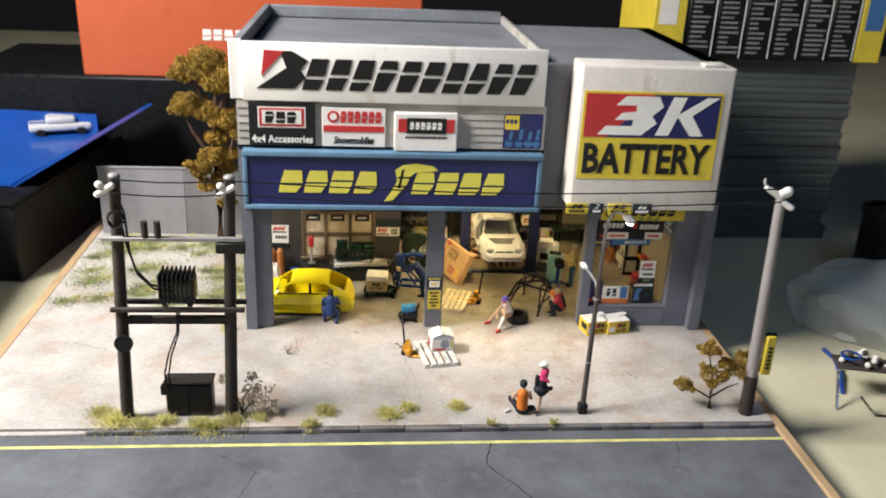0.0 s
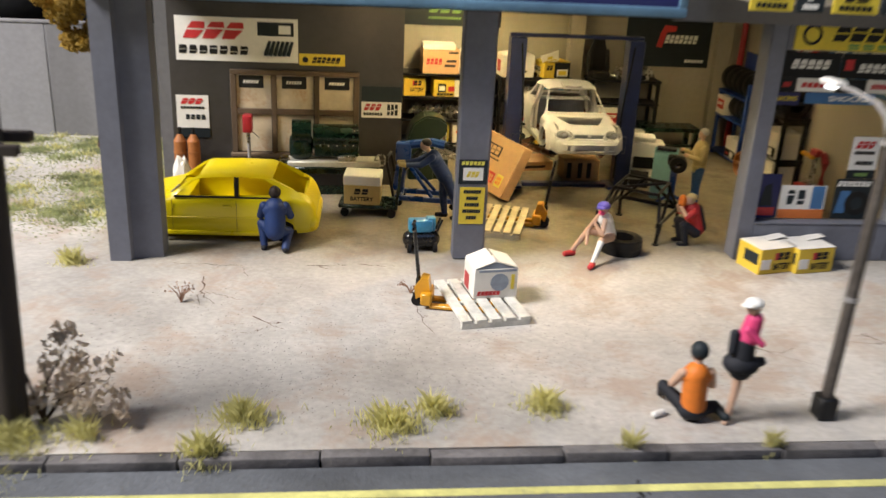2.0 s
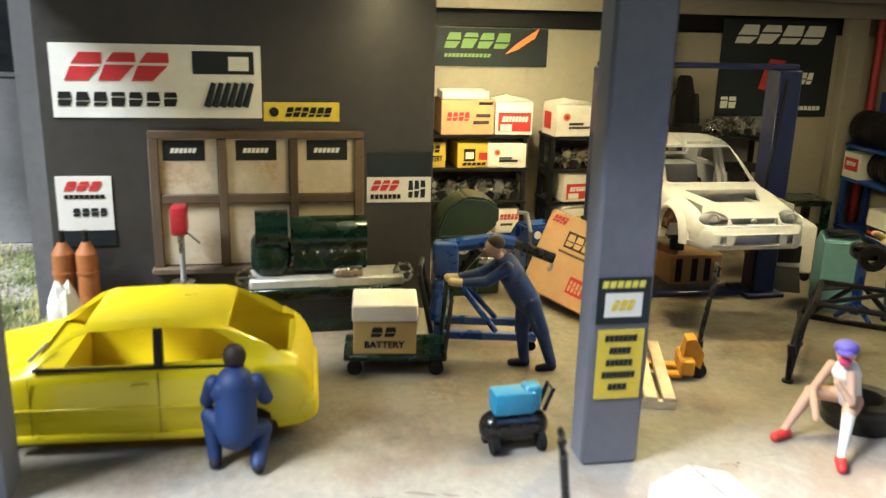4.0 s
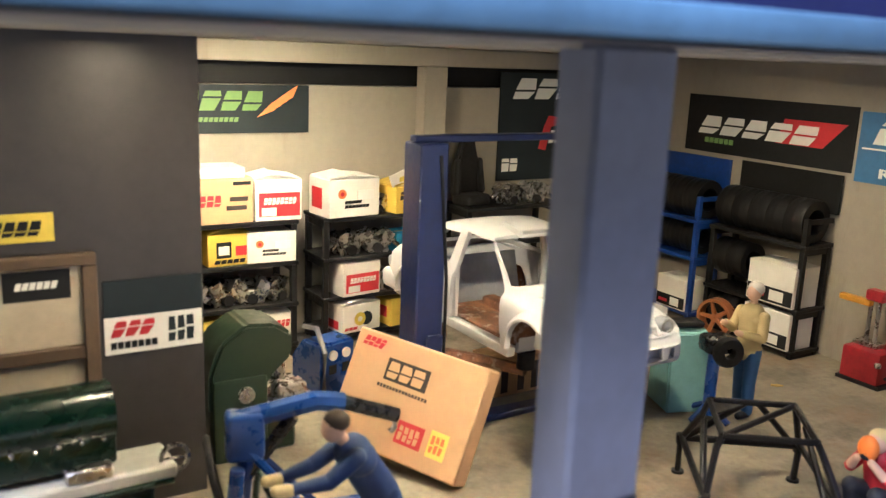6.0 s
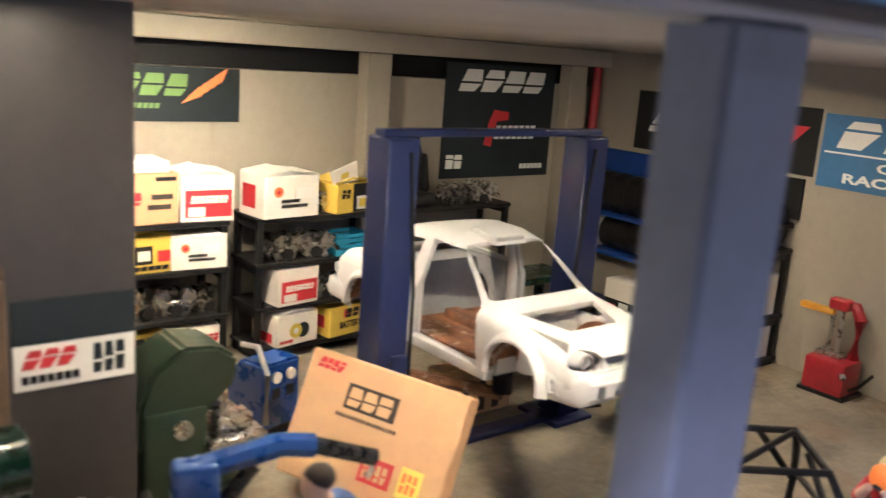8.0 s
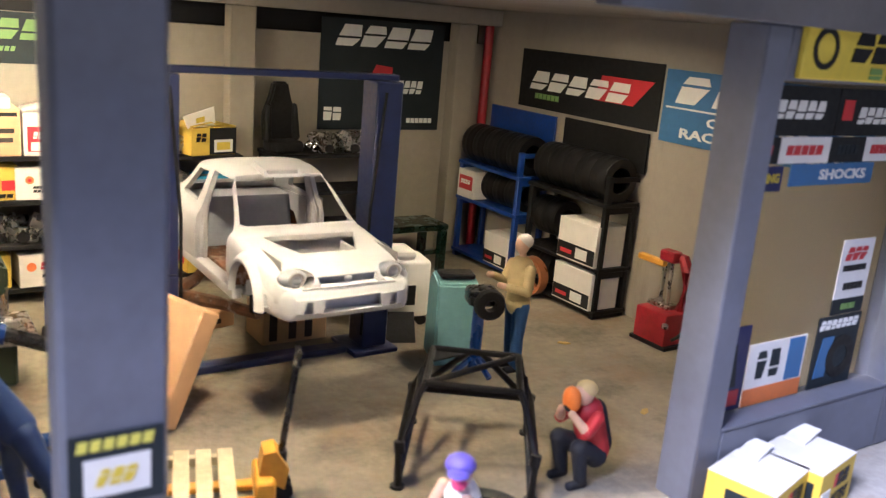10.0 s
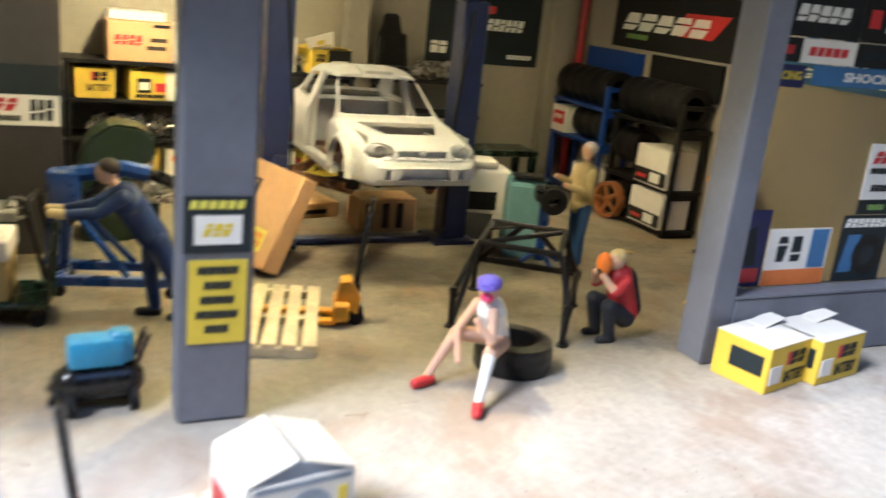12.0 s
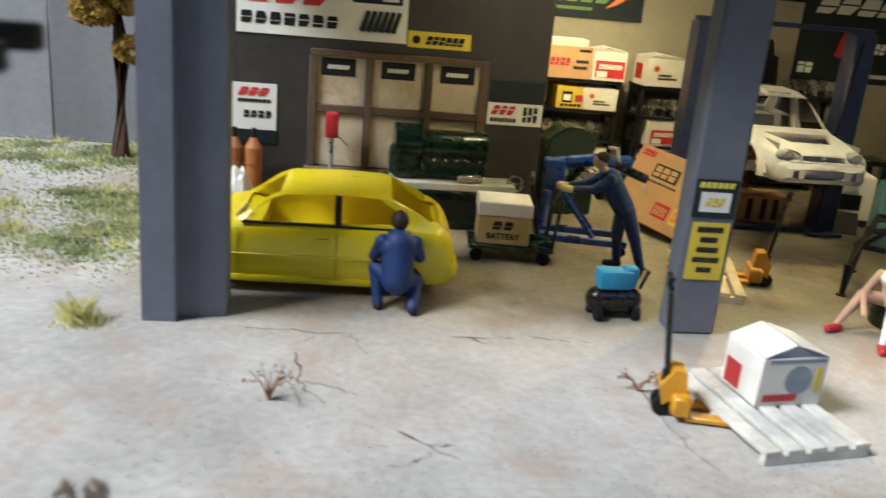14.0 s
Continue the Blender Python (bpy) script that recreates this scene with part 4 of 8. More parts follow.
def carton(name, label, at, rz, w, d, h, m, prints=(), open_flaps=False, category="box", group="", tilt=0.0, rise=(0.11, 0.07)):
    """A carton on its base: body, closed or open lid flaps, and printed panels on its front (-y)."""
    ob = thing(name, label, category, at, rz, group, ry=tilt)
    part("body", box(bm_new(), -w / 2, w / 2, -d / 2, d / 2, 0, h, 0.015), m, ob)
    if open_flaps:
        for s_, a in ((-1, rise[0]), (1, rise[1])):
            b = bm_new()
            v = [(-w / 2 + 0.02 if s_ < 0 else 0.04, -d / 2), (0.0 - 0.04 if s_ < 0 else w / 2 - 0.02, -d / 2)]
            z0, z1 = (h + 0.01, h + a) if s_ < 0 else (h + a, h + 0.01)
            prism(b, [(v[0][0], z0), (v[1][0], z1), (v[1][0], z1 + 0.015), (v[0][0], z0 + 0.015)], "y", -d / 2, d / 2)
            part("flap", b, m, ob)
    else:
        for s_ in (-1, 1):
            part("flap", box(bm_new(), -w / 2, w / 2, min(0.006 * s_, s_ * d / 2), max(0.006 * s_, s_ * d / 2), h, h + 0.012), m, ob)
    for i, (kind, mm, a0, a1, b0, b1) in enumerate(prints):
        b = bm_new()
        f = -d / 2 - 0.001 * i
        if kind == "rect":
            flat(b, rect(a0 * w, a1 * w, b0 * h, b1 * h), 0.004 + 0.003 * i, f)
        elif kind == "disc":
            cyl(b, ((a0 + a1) / 2 * w, f, (b0 + b1) / 2 * h), ((a0 + a1) / 2 * w, f - 0.01, (b0 + b1) / 2 * h), (b1 - b0) / 2 * h, n=14)
        elif kind == "side":
            box(b, -w / 2 - 0.006, -w / 2, a0 * d, a1 * d, b0 * h, b1 * h)
        elif kind == "text":
            b.free()
            b = words("BATTERY", a0 * w, a1 * w, b0 * h, b1 * h, 0.008, f)
        else:
            bars(b, int(kind), a0 * w, a1 * w, b0 * h, b1 * h, 0.02, 0.15, 0.01, f, seed=i + 3, holes=(b1 - b0) * h > 0.12)
        part("print", b, mm, ob)
    return ob


pallet((0.42, -2.95, 0), 10, M["grey_wood"], 5, 1.75, 2.55, "bleached grey wooden pallet on the forecourt")
pallet_jack((-0.95, -2.9, 0), -12, "yellow hand pallet jack with a black handle, beside a pallet")
M["print_shade_grey"] = mat("blue_grey_print_and_shade", (0.33, 0.38, 0.47), 0.6, var=0.2, grain=5, stain=1.5, bump=0)
WB = [("rect", M["print_shade_grey"], -0.4, 0.46, 0.9, 0.98), ("disc", M["print_shade_grey"], -0.12, 0.28, 0.25, 0.85), ("rect", M["yellow"], 0.34, 0.42, 0.3, 0.8), ("6", M["red"], -0.42, 0.12, 0.12, 0.26), ("side", M["red"], 0.0, 0.42, 0.08, 0.6)]
o = carton("parts_carton", "white parts carton with tented flaps on the pallet", (0.72, -2.5, 0.2), 8, 1.15, 0.95, 0.8, M["box_white"], WB, True, rise=(0.2, 0.18))
# white flap given the grey print colour in place of shade
part("inner_flap", prism(bm_new(), [(-0.5, 0.8), (0.5, 0.8), (0.0, 0.96)], "y", -0.44, -0.41), M["print_shade_grey"], o, "inner flap, shade painted blue-grey")
pallet((2.0, 3.25, 0), -17, M["pale_wood"], 5, 1.45, 2.7, "pale wooden pallet on the garage floor")
pallet_jack((3.15, 3.2, 0), 163, "yellow hand pallet jack with a black handle under a pallet")
YB = [("rect", M["red"], -0.1, 0.06, 0.55, 0.85), ("2", M["black"], -0.02, 0.35, 0.55, 0.85), ("text", M["black"], -0.1, 0.38, 0.15, 0.42), ("rect", M["white"], -0.45, -0.2, 0.2, 0.6), ("side", M["slate"], -0.4, 0.2, 0.35, 0.8)]
for x, y, rz, op in ((9.25, -0.25, 14, True), (10.45, -0.2, 11, True)):
    o = carton("battery_carton", "yellow battery carton with white top beside the shop window", (x, y, 0), rz, 1.25, 1.0, 0.75, M["box_yellow"], YB, False, group="yellow battery cartons")
    part("white_top", box(bm_new(), -0.62, 0.62, -0.5, 0.5, 0.763, 0.775), M["box_white"], o)
    for s_ in (-1, 1):
        b = prism(bm_new(), [(-0.5, 0.775), (s_ * 0.05 - 0.02, 0.79), (s_ * 0.05, 0.98), (-0.5, 0.95)] if s_ < 0 else [(0.1, 0.78), (0.7, 0.86), (0.7, 0.875), (0.1, 0.795)], "y", 0.1 * s_, 0.42 * s_ + 0.02)
        if s_ > 0:
            part("flap", b, M["box_white"], o)
        else:
            b.free()

# ---- plants ----
M["leaf_ochre"] = mat("ochre_leaves", (0.56, 0.37, 0.07), 0.8, var=0.35, grain=3, stain=1.0, bump=0, thin=0.35)
M["leaf_grey"] = mat("dry_grey_leaves", (0.85, 0.74, 0.62), 0.85, var=0.14, grain=3, stain=1.0, bump=0, thin=0.4)
M["grass"] = mat("dry_yellow_grass", (0.88, 0.84, 0.40), 0.85, var=0.2, grain=2, stain=0.8, bump=0, thin=0.5)
M["moss"] = mat("green_scatter", (0.52, 0.57, 0.30), 0.9, var=0.3, grain=3, stain=0.9, bump=0, thin=0.5)
M["bark"] = mat("brown_bark", (0.10, 0.055, 0.035), 0.85, var=0.3, grain=8, stain=1.5, bump=0.4)


def leaf_cluster(bm, c, r, count, size, rng, squash=0.75):
    """Many small leaf flakes spread in a lumpy clump."""
    for _ in range(count):
        d = Vector((rng.gauss(0, 1), rng.gauss(0, 1), rng.gauss(0, 1))).normalized() * r * (0.35 + 0.65 * rng.random() ** 0.5)
        d.z *= squash
        p = Vector(c) + d
        e = Euler((rng.uniform(0, 6.3), rng.uniform(0, 6.3), rng.uniform(0, 6.3))).to_matrix()
        s_ = size * rng.uniform(0.6, 1.4)
        vs = [bm.verts.new(p + e @ Vector(q) * s_) for q in ((-1, 0, 0), (0, -0.55, 0.2), (1, 0, 0), (0, 0.55, 0.2))]
        bm.faces.new(vs)


def shrub(name, label, at, limbs, clumps, mleaf, size, count, seed, trunk=0.12):
    rng = random.Random(seed)
    ob = thing(name, label, "tree" if name == "tree" else "shrub", at)
    b = bm_new()
    for pts in limbs:
        tube(b, pts, [trunk * (1 - 0.65 * i / (len(pts) - 1)) * (1 if pts[0][2] <= 0.02 else 0.55) for i in range(len(pts))], 7)
    part("trunk", b, M["bark"], ob)
    b = bm_new()
    for c, r in clumps:
        leaf_cluster(b, c, r, int(count * r), size, rng)
        for _ in range(4):
            o = Vector((rng.uniform(-1, 1), rng.uniform(-1, 1), rng.uniform(-0.6, 0.8))) * r
            leaf_cluster(b, Vector(c) + o, r * 0.4, int(count * r * 0.25), size, rng)
    part("crown", b, mleaf, ob, smooth=False)
    return ob


M["twig"] = mat("reddish_dry_twig", (0.36, 0.2, 0.13), 0.85, var=0.25, grain=4, stain=1.0, bump=0)
rng0 = random.Random(5)
shrub("tree", "ochre-leaved model tree with a bare trunk by the fence", (-12.5, 11.8, 0),
      [[(0, 0, 0), (0.1, 0, 3), (-0.1, 0, 6), (0.2, 0, 9.5), (0.1, 0, 11.8)], [(0.05, 0, 4.5), (1.0, -0.3, 6.5), (1.4, -0.4, 8)], [(0, 0, 5.5), (-1.2, -0.2, 7.5), (-1.8, -0.2, 8.8)], [(0.1, 0, 8.5), (1.2, 0, 10.5)], [(0.1, 0, 8), (-1.2, 0, 10.8), (-1.9, 0, 12)]],
      [((-0.9, -0.4, 5.3), 0.75), ((-0.2, -0.4, 6.1), 0.85), ((-0.6, -0.3, 4.2), 0.6), ((0.5, -0.3, 3.2), 0.55), ((-1.6, 0, 11.2), 0.9), ((-0.4, 0, 12.0), 1.1), ((0.9, 0, 11.2), 1.1), ((0.4, -0.2, 10.8), 1.1), ((-0.6, 0, 11.4), 0.8), ((1.7, 0, 10.4), 0.8), ((-1.7, 0, 9.2), 0.9), ((-0.5, 0, 8.9), 0.9), ((0.8, 0, 8.4), 0.9), ((1.6, 0, 7.6), 0.8), ((0.2, 0, 7.2), 0.7), ((0.9, 0, 6.2), 0.6), ((0.3, 0.1, 4.6), 0.7), ((0.7, 0, 5.3), 0.5)], M["leaf_ochre"], 0.1, 950, 3, 0.3)
shrub("shrub", "small ochre shrub with five leaf clumps by the kerb", (12.87, -8.05, 0),
      [[(0, 0, 0), (-0.05, 0, 0.8), (0.05, 0, 1.5)], [(0, 0, 0.5), (-0.7, 0.1, 0.9), (-1.2, 0.1, 1.2)], [(0, 0, 0.6), (0.7, 0, 1.1), (1.2, 0, 1.3)], [(0, 0, 1.2), (-0.2, 0.2, 2.2), (-0.4, 0.2, 2.9)]],
      [((-1.35, 0.1, 1.25), 0.42), ((-0.1, 0, 1.75), 0.6), ((-0.35, 0.2, 3.0), 0.42), ((0.5, 0, 2.3), 0.42), ((1.2, 0, 2.1), 0.65), ((1.7, 0.1, 1.9), 0.35)], M["leaf_ochre"], 0.07, 900, 9, 0.1)
shrub("shrub", "dry grey-brown weed with sparse leaves beside the pole", (-8.55, -8.2, 0),
      [[(0, 0, 0), (0.1, 0, 0.8), (0.5, 0, 1.5)], [(0, 0, 0), (-0.2, 0, 1.0), (-0.7, 0.1, 1.7)], [(0, 0, 0), (0.4, 0, 0.6), (0.9, 0, 0.9)]],
      [((0.5, 0, 1.6), 0.4), ((-0.7, 0.1, 1.75), 0.3), ((0.9, 0, 1.0), 0.45), ((0.3, 0, 1.0), 0.4), ((0.7, 0, 0.5), 0.4), ((1.2, 0, 0.45), 0.35), ((0.2, 0, 0.6), 0.35)], M["leaf_grey"], 0.08, 150, 11, 0.04)
for x, y, h, sd in ((-7.0, -2.8, 0.5, 1), (-1.3, -2.2, 0.35, 2)):
    rr = random.Random(sd)
    b = bm_new()
    for k in range(7):
        a = rr.uniform(0, 6.3)
        tube(b, [(0, 0, 0), (0.1 * math.cos(a), 0.1 * math.sin(a), h * 0.5), (0.3 * math.cos(a), 0.3 * math.sin(a), h * rr.uniform(0.6, 1))], [0.02, 0.015, 0.006], 4)
        leaf_cluster(b, (0.25 * math.cos(a), 0.25 * math.sin(a), h * 0.7), 0.12, 5, 0.04, rr)
    solid("weed", b, M["twig"], "thin dry weed growing from the concrete", "weed", (x, y, 0))


def tufts(name, label, spots, m, seed, h=0.5, thick=0.02):
    """Grass as many thin bent blades round scattered spots."""
    rr = random.Random(seed)
    verts, faces = [], []
    for x, y, r, n in spots:
        for _ in range(int(n * 1.7)):
            a, d = rr.uniform(0, 6.283), abs(rr.gauss(0, 0.58)) * r
            px, py = x + d * math.cos(a), y + d * math.sin(a) * 0.75
            z0 = 0.0 if py > -9.22 or py < -9.5 else 0.0
            if py < -9.45:
                z0 = -0.2
            t = rr.uniform(0, 6.283)
            L = h * rr.uniform(0.4, 1.15) * max(0.35, 1 - d / (r * 1.6))
            ln = rr.uniform(0.2, 0.8) * L
            w_ = thick
            dx, dy = math.cos(t), math.sin(t)
            i = len(verts)
            verts += [(px - dy * w_, py + dx * w_, z0), (px + dy * w_, py - dx * w_, z0), (px + dx * ln * 0.4 + dy * w_ * 0.7, py + dy * ln * 0.4 - dx * w_ * 0.7, z0 + L * 0.6), (px + dx * ln, py + dy * ln, z0 + L)]
            faces += [(i, i + 1, i + 2), (i, i + 2, i + 3)]
    me = bpy.data.meshes.new(name)
    me.from_pydata([(a * U, b_ * U, c_ * U) for a, b_, c_ in verts], [], faces)
    me.materials.append(m)
    ob = new(name, me)
    return tagged(ob, label, "grass", kind="stuff")


tufts("grass", "dry yellow grass tufts along the kerb", [(-4.9, -8.2, 0.7, 260), (-2.1, -8.5, 0.75, 300), (-1.2, -8.0, 0.5, 150), (1.05, -7.9, 0.6, 190), (-5.5, -9.3, 0.5, 170), (-13.8, -8.8, 1.3, 520), (-12.6, -9.2, 0.9, 240), (-11.7, -8.9, 0.8, 200), (-10.2, -9.2, 0.9, 330), (-8.9, -8.9, 1.0, 280), (-9.7, -9.3, 0.7, 200), (-14.6, -8.2, 0.9, 200), (2.4, -9.35, 0.25, 50), (5.2, -9.35, 0.25, 50), (-10.3, -0.3, 0.45, 160), (-7.7, -8.7, 0.5, 80)], M["grass"], 4, 0.52, 0.012)
spots = [(rng0.uniform(-19.8, -9.8), rng0.uniform(2.8, 12.8), rng0.uniform(1.1, 2.4), 520) for _ in range(46)]
tufts("ground_cover", "green and yellow scatter grass behind the yard", spots, M["moss"], 8, 0.13, 0.026)
tufts("ground_cover", "yellow scatter grass behind the yard", [(x + 0.6, y + 0.4, r, 70) for x, y, r, n in spots], M["grass"], 9, 0.26)

# ---- fence ----
f = thing("fence", "grey panel fence at the back of the yard", "fence", (0, 13.7, 0))
M["fence"] = mat("grey_fence_panel", (0.26, 0.26, 0.28), 0.75, var=0.18, grain=5, stain=0.35, streak=True)
for x0, x1 in ((-20.4, -14.95), (-14.93, -9.5)):
    part("panel", box(bm_new(), x0, x1, 0, 0.15, 0.0, 4.5, 0.03), M["fence"], f)
part("top_rail", box(bm_new(), -20.45, -9.45, -0.04, 0.19, 4.5, 4.62, 0.02), M["fence"], f)
# ---- car bodies ----
M["car_yellow"] = mat("bright_yellow_car_paint", (0.78, 0.62, 0.0), 0.35, var=0.03, grain=1, stain=0.4, bump=0, coat=0.3)
# Pale grey fittings and panels; on the grille it stands in for shade.
M["white_shade"] = mat("pale_grey_and_shaded_white", (0.32, 0.33, 0.36), 0.5, var=0.1, bump=0.02)
M["rusty"] = mat("rusty_underseal", (0.2, 0.09, 0.04), 0.85, var=0.35, grain=6, stain=1.5, spot=(0.5, 0.46, 0.4), spot_amount=0.6, spot_at=0.55)
M["car_white"] = mat("white_primer_car_paint", (0.52, 0.52, 0.53), 0.45, var=0.05, grain=6, stain=0.5, bump=0.02, coat=0.15)


def body_loft(st, n_len=64):
    """A car body as one closed skin. st gives, at places along the car: x, sill height, shoulder height, top height, half width, half width of the top."""
    st = np.array(st, float)
    xs = np.linspace(st[0, 0], st[-1, 0], n_len)
    bm = bm_new()
    rings = []
    for x in xs:
        z0, zs, zt, w, wt = (np.interp(x, st[:, 0], st[:, k]) for k in range(1, 6))
        h, c = zs - z0, zt - zs
        half = [(0, z0), (w * 0.86, z0), (w * 0.95, z0 + 0.05 * h), (w * 0.99, z0 + 0.25 * h), (w * 0.985, z0 + 0.33 * h), (w, z0 + 0.37 * h), (w * 1.0, z0 + 0.6 * h), (w * 0.985, z0 + 0.85 * h), (w * 0.965, z0 + 0.95 * h), (w * 0.93, zs),
                (wt + (w * 0.92 - wt) * 0.7, zs + c * 0.3), (wt + (w * 0.92 - wt) * 0.36, zs + c * 0.63), (wt + (w * 0.92 - wt) * 0.1, zs + c * 0.88), (wt * 0.93, zs + c * 0.955), (wt * 0.7, zs + c * 0.985), (wt * 0.35, zt), (0, zt)]
        ring = [bm.verts.new((x, -y, z)) for y, z in half] + [bm.verts.new((x, y, z)) for y, z in half[-2:0:-1]]
        rings.append(ring)
    for a, b in zip(rings, rings[1:]):
        for k in range(len(a)):
            bm.faces.new((a[k], b[k], b[(k + 1) % len(a)], a[(k + 1) % len(a)]))
    bm.faces.new(rings[0])
    bm.faces.new(rings[-1][::-1])
    bmesh.ops.recalc_face_normals(bm, faces=bm.faces)
    return bm


def inner_loft(st, t):
    st = np.array(st, float)
    st[:, 1] -= 0.3
    st[:, 2] -= t * 0.4
    st[:, 3] -= t
    st[:, 4] -= t
    st[:, 5] -= t * 0.9
    st[0, 0] += t * 1.5
    st[-1, 0] -= t * 1.5
    return body_loft(st, 40)


def pr(poly, axis, lo, hi):
    return prism(bm_new(), poly, axis, lo, hi)


def arch(x, z, r):
    return [(x + r * math.cos(a * math.pi / 14), z + r * math.sin(a * math.pi / 14)) for a in range(15)] + [(x - r, z - 1), (x + r, z - 1)]


# yellow hatchback, front towards -x
YC = (-6.35, 2.62)
ST = [(-3.25, 0.42, 0.72, 0.77, 0.9, 0.6), (-3.12, 0.3, 0.9, 0.97, 1.1, 0.85), (-2.75, 0.25, 1.08, 1.15, 1.22, 0.95), (-2.1, 0.25, 1.22, 1.28, 1.25, 0.97), (-1.62, 0.25, 1.28, 1.4, 1.25, 0.97), (-0.98, 0.25, 1.32, 1.86, 1.25, 0.99), (-0.72, 0.25, 1.33, 1.96, 1.25, 1.0), (0.3, 0.25, 1.36, 1.99, 1.25, 1.02), (1.08, 0.25, 1.39, 1.97, 1.25, 1.01), (1.26, 0.25, 1.39, 1.92, 1.25, 1.0), (1.75, 0.25, 1.38, 1.7, 1.23, 1.0), (2.1, 0.25, 1.36, 1.5, 1.2, 0.98), (2.28, 0.26, 1.28, 1.4, 1.15, 0.94), (2.42, 0.28, 1.12, 1.22, 1.07, 0.88), (2.52, 0.33, 0.9, 0.97, 0.96, 0.78)]
car = thing("car", "bright yellow three-door hatchback body shell without glass", "car", (YC[0], YC[1], 0), -2)
cut = []
for lo, hi in ((-2.0, -0.7), (0.71, 2.03)):
    cut += [pr(arch(-2.42, 0.28, 0.45), "y", lo, hi), pr(arch(1.55, 0.28, 0.43), "y", lo - 0.01, hi + 0.01)]
cut += [inner_loft(ST, 0.07),
        pr([(-1.5, 1.35), (-0.92, 1.8), (-0.7, 1.88), (0.2, 1.93), (0.2, 1.39)], "y", -2.02, 0.3),
        pr([(0.34, 1.4), (0.32, 1.93), (1.02, 1.9), (1.34, 1.7), (1.5, 1.44)], "y", -2.04, 0.31),
        pr([(-1.75, -1.02), (-1.75, 1.02), (-0.82, 0.87), (-0.82, -0.87)], "z", 1.365, 2.6),
        pr([(1.26, -0.92), (1.26, 0.92), (2.0, 1.02), (2.2, 0.88), (2.24, 0), (2.2, -0.88), (2.0, -1.02)], "z", 1.3, 2.61)]
part("body", bake(body_loft(ST, 80), cut), M["car_yellow"], car)
part("belt_trim", box(bm_new(), -1.5, 1.5, -1.2, -1.14, 1.335, 1.38), M["black"], car, "black trim under the side windows")
part("door_post", tube(bm_new(), [(0.27, -1.185, 1.37), (0.26, -1.125, 1.65), (0.26, -1.055, 1.93)], 0.065, 8), M["black"], car)
part("door_seam", box(bm_new(), 0.255, 0.263, -1.258, -1.24, 0.35, 1.3), M["rusty"], car)
part("door_seam", box(bm_new(), -1.56, -1.552, -1.258, -1.24, 0.35, 1.25), M["rusty"], car)
part("door_handle", box(bm_new(), -0.12, 0.12, -1.28, -1.24, 1.08, 1.13, 0.01), M["car_yellow"], car)
part("side_rub_strip", box(bm_new(), -1.9, 1.1, -1.27, -1.24, 0.74, 0.78, 0.008), M["car_yellow"], car)
part("sill_skirt", box(bm_new(), -1.95, 1.1, -1.235, -1.1, 0.2, 0.34, 0.04, 2), M["car_yellow"], car)
part("wiper", cyl(bm_new(), (-1.62, -0.9, 1.4), (-1.52, -0.3, 1.44), 0.025, n=6), M["grey_metal"], car)
part("interior_floor", box(bm_new(), -1.6, 2.0, -1.05, 1.05, 0.35, 0.45, 0.03), M["car_yellow"], car)
part("dashboard", prism(bm_new(), [(-1.7, 0.45), (-1.25, 0.45), (-1.2, 1.2), (-1.6, 1.34)], "y", -1.05, 1.05), M["car_yellow"], car)
part("tail_lamp", ball(bm_new(), (2.27, -0.98, 1.08), 0.2, 0.5, 0.6, 1.05, 12), M["grey_metal"], car, "bare grey tail lamp socket")
part("rear_bumper", box(bm_new(), 2.0, 2.6, -1.1, 1.1, 0.3, 0.84, 0.2, 4), M["car_yellow"], car)
part("hatch_sill", box(bm_new(), 2.12, 2.3, -0.85, 0.85, 1.24, 1.34, 0.04, 2), M["car_yellow"], car)
for x in (-2.42, 1.55):
    for y in (-1.1, 0.85):
        part("wheel", lathe(bm_new(), [(0.01, 0.03), (0.2, 0.03), (0.28, 0), (0.33, 0.04), (0.33, 0.21), (0.28, 0.25), (0.2, 0.22), (0.01, 0.22)], (x, y, 0.33), "y", 20), M["black_rubber"], car)

# white saloon shell, front towards -y, on the lift
SW = [(-3.12, 0.5, 0.86, 0.9, 0.95, 0.75), (-3.02, 0.42, 0.97, 1.03, 1.12, 0.9), (-2.6, 0.38, 1.06, 1.14, 1.2, 0.95), (-2.0, 0.2, 1.14, 1.22, 1.25, 0.98), (-1.35, 0.2, 1.22, 1.29, 1.26, 1.0), (-0.75, 0.2, 1.24, 1.72, 1.26, 0.92), (-0.25, 0.2, 1.26, 2.03, 1.26, 0.88), (0.2, 0.2, 1.27, 2.12, 1.26, 0.9), (0.9, 0.2, 1.28, 2.13, 1.27, 0.9), (1.35, 0.2, 1.28, 2.04, 1.28, 0.87), (1.9, 0.2, 1.27, 1.68, 1.28, 0.85), (2.3, 0.2, 1.24, 1.36, 1.25, 0.95), (2.8, 0.22, 1.2, 1.3, 1.2, 0.95), (3.05, 0.3, 1.1, 1.2, 1.12, 0.9), (3.2, 0.5, 0.8, 0.85, 1.0, 0.75)]
car = thing("car", "white two-door saloon shell without doors, glass or bonnet lid", "car", (4.9, 7.45, 1.72), 90)
WHEELS = ((-1.98, 0.44, 0.57), (1.93, 0.44, 0.55))
cut = []
for lo, hi in ((-2.0, -0.62), (0.61, 2.03)):
    cut += [pr(arch(x, z, r), "y", lo, hi) for x, z, r in WHEELS]
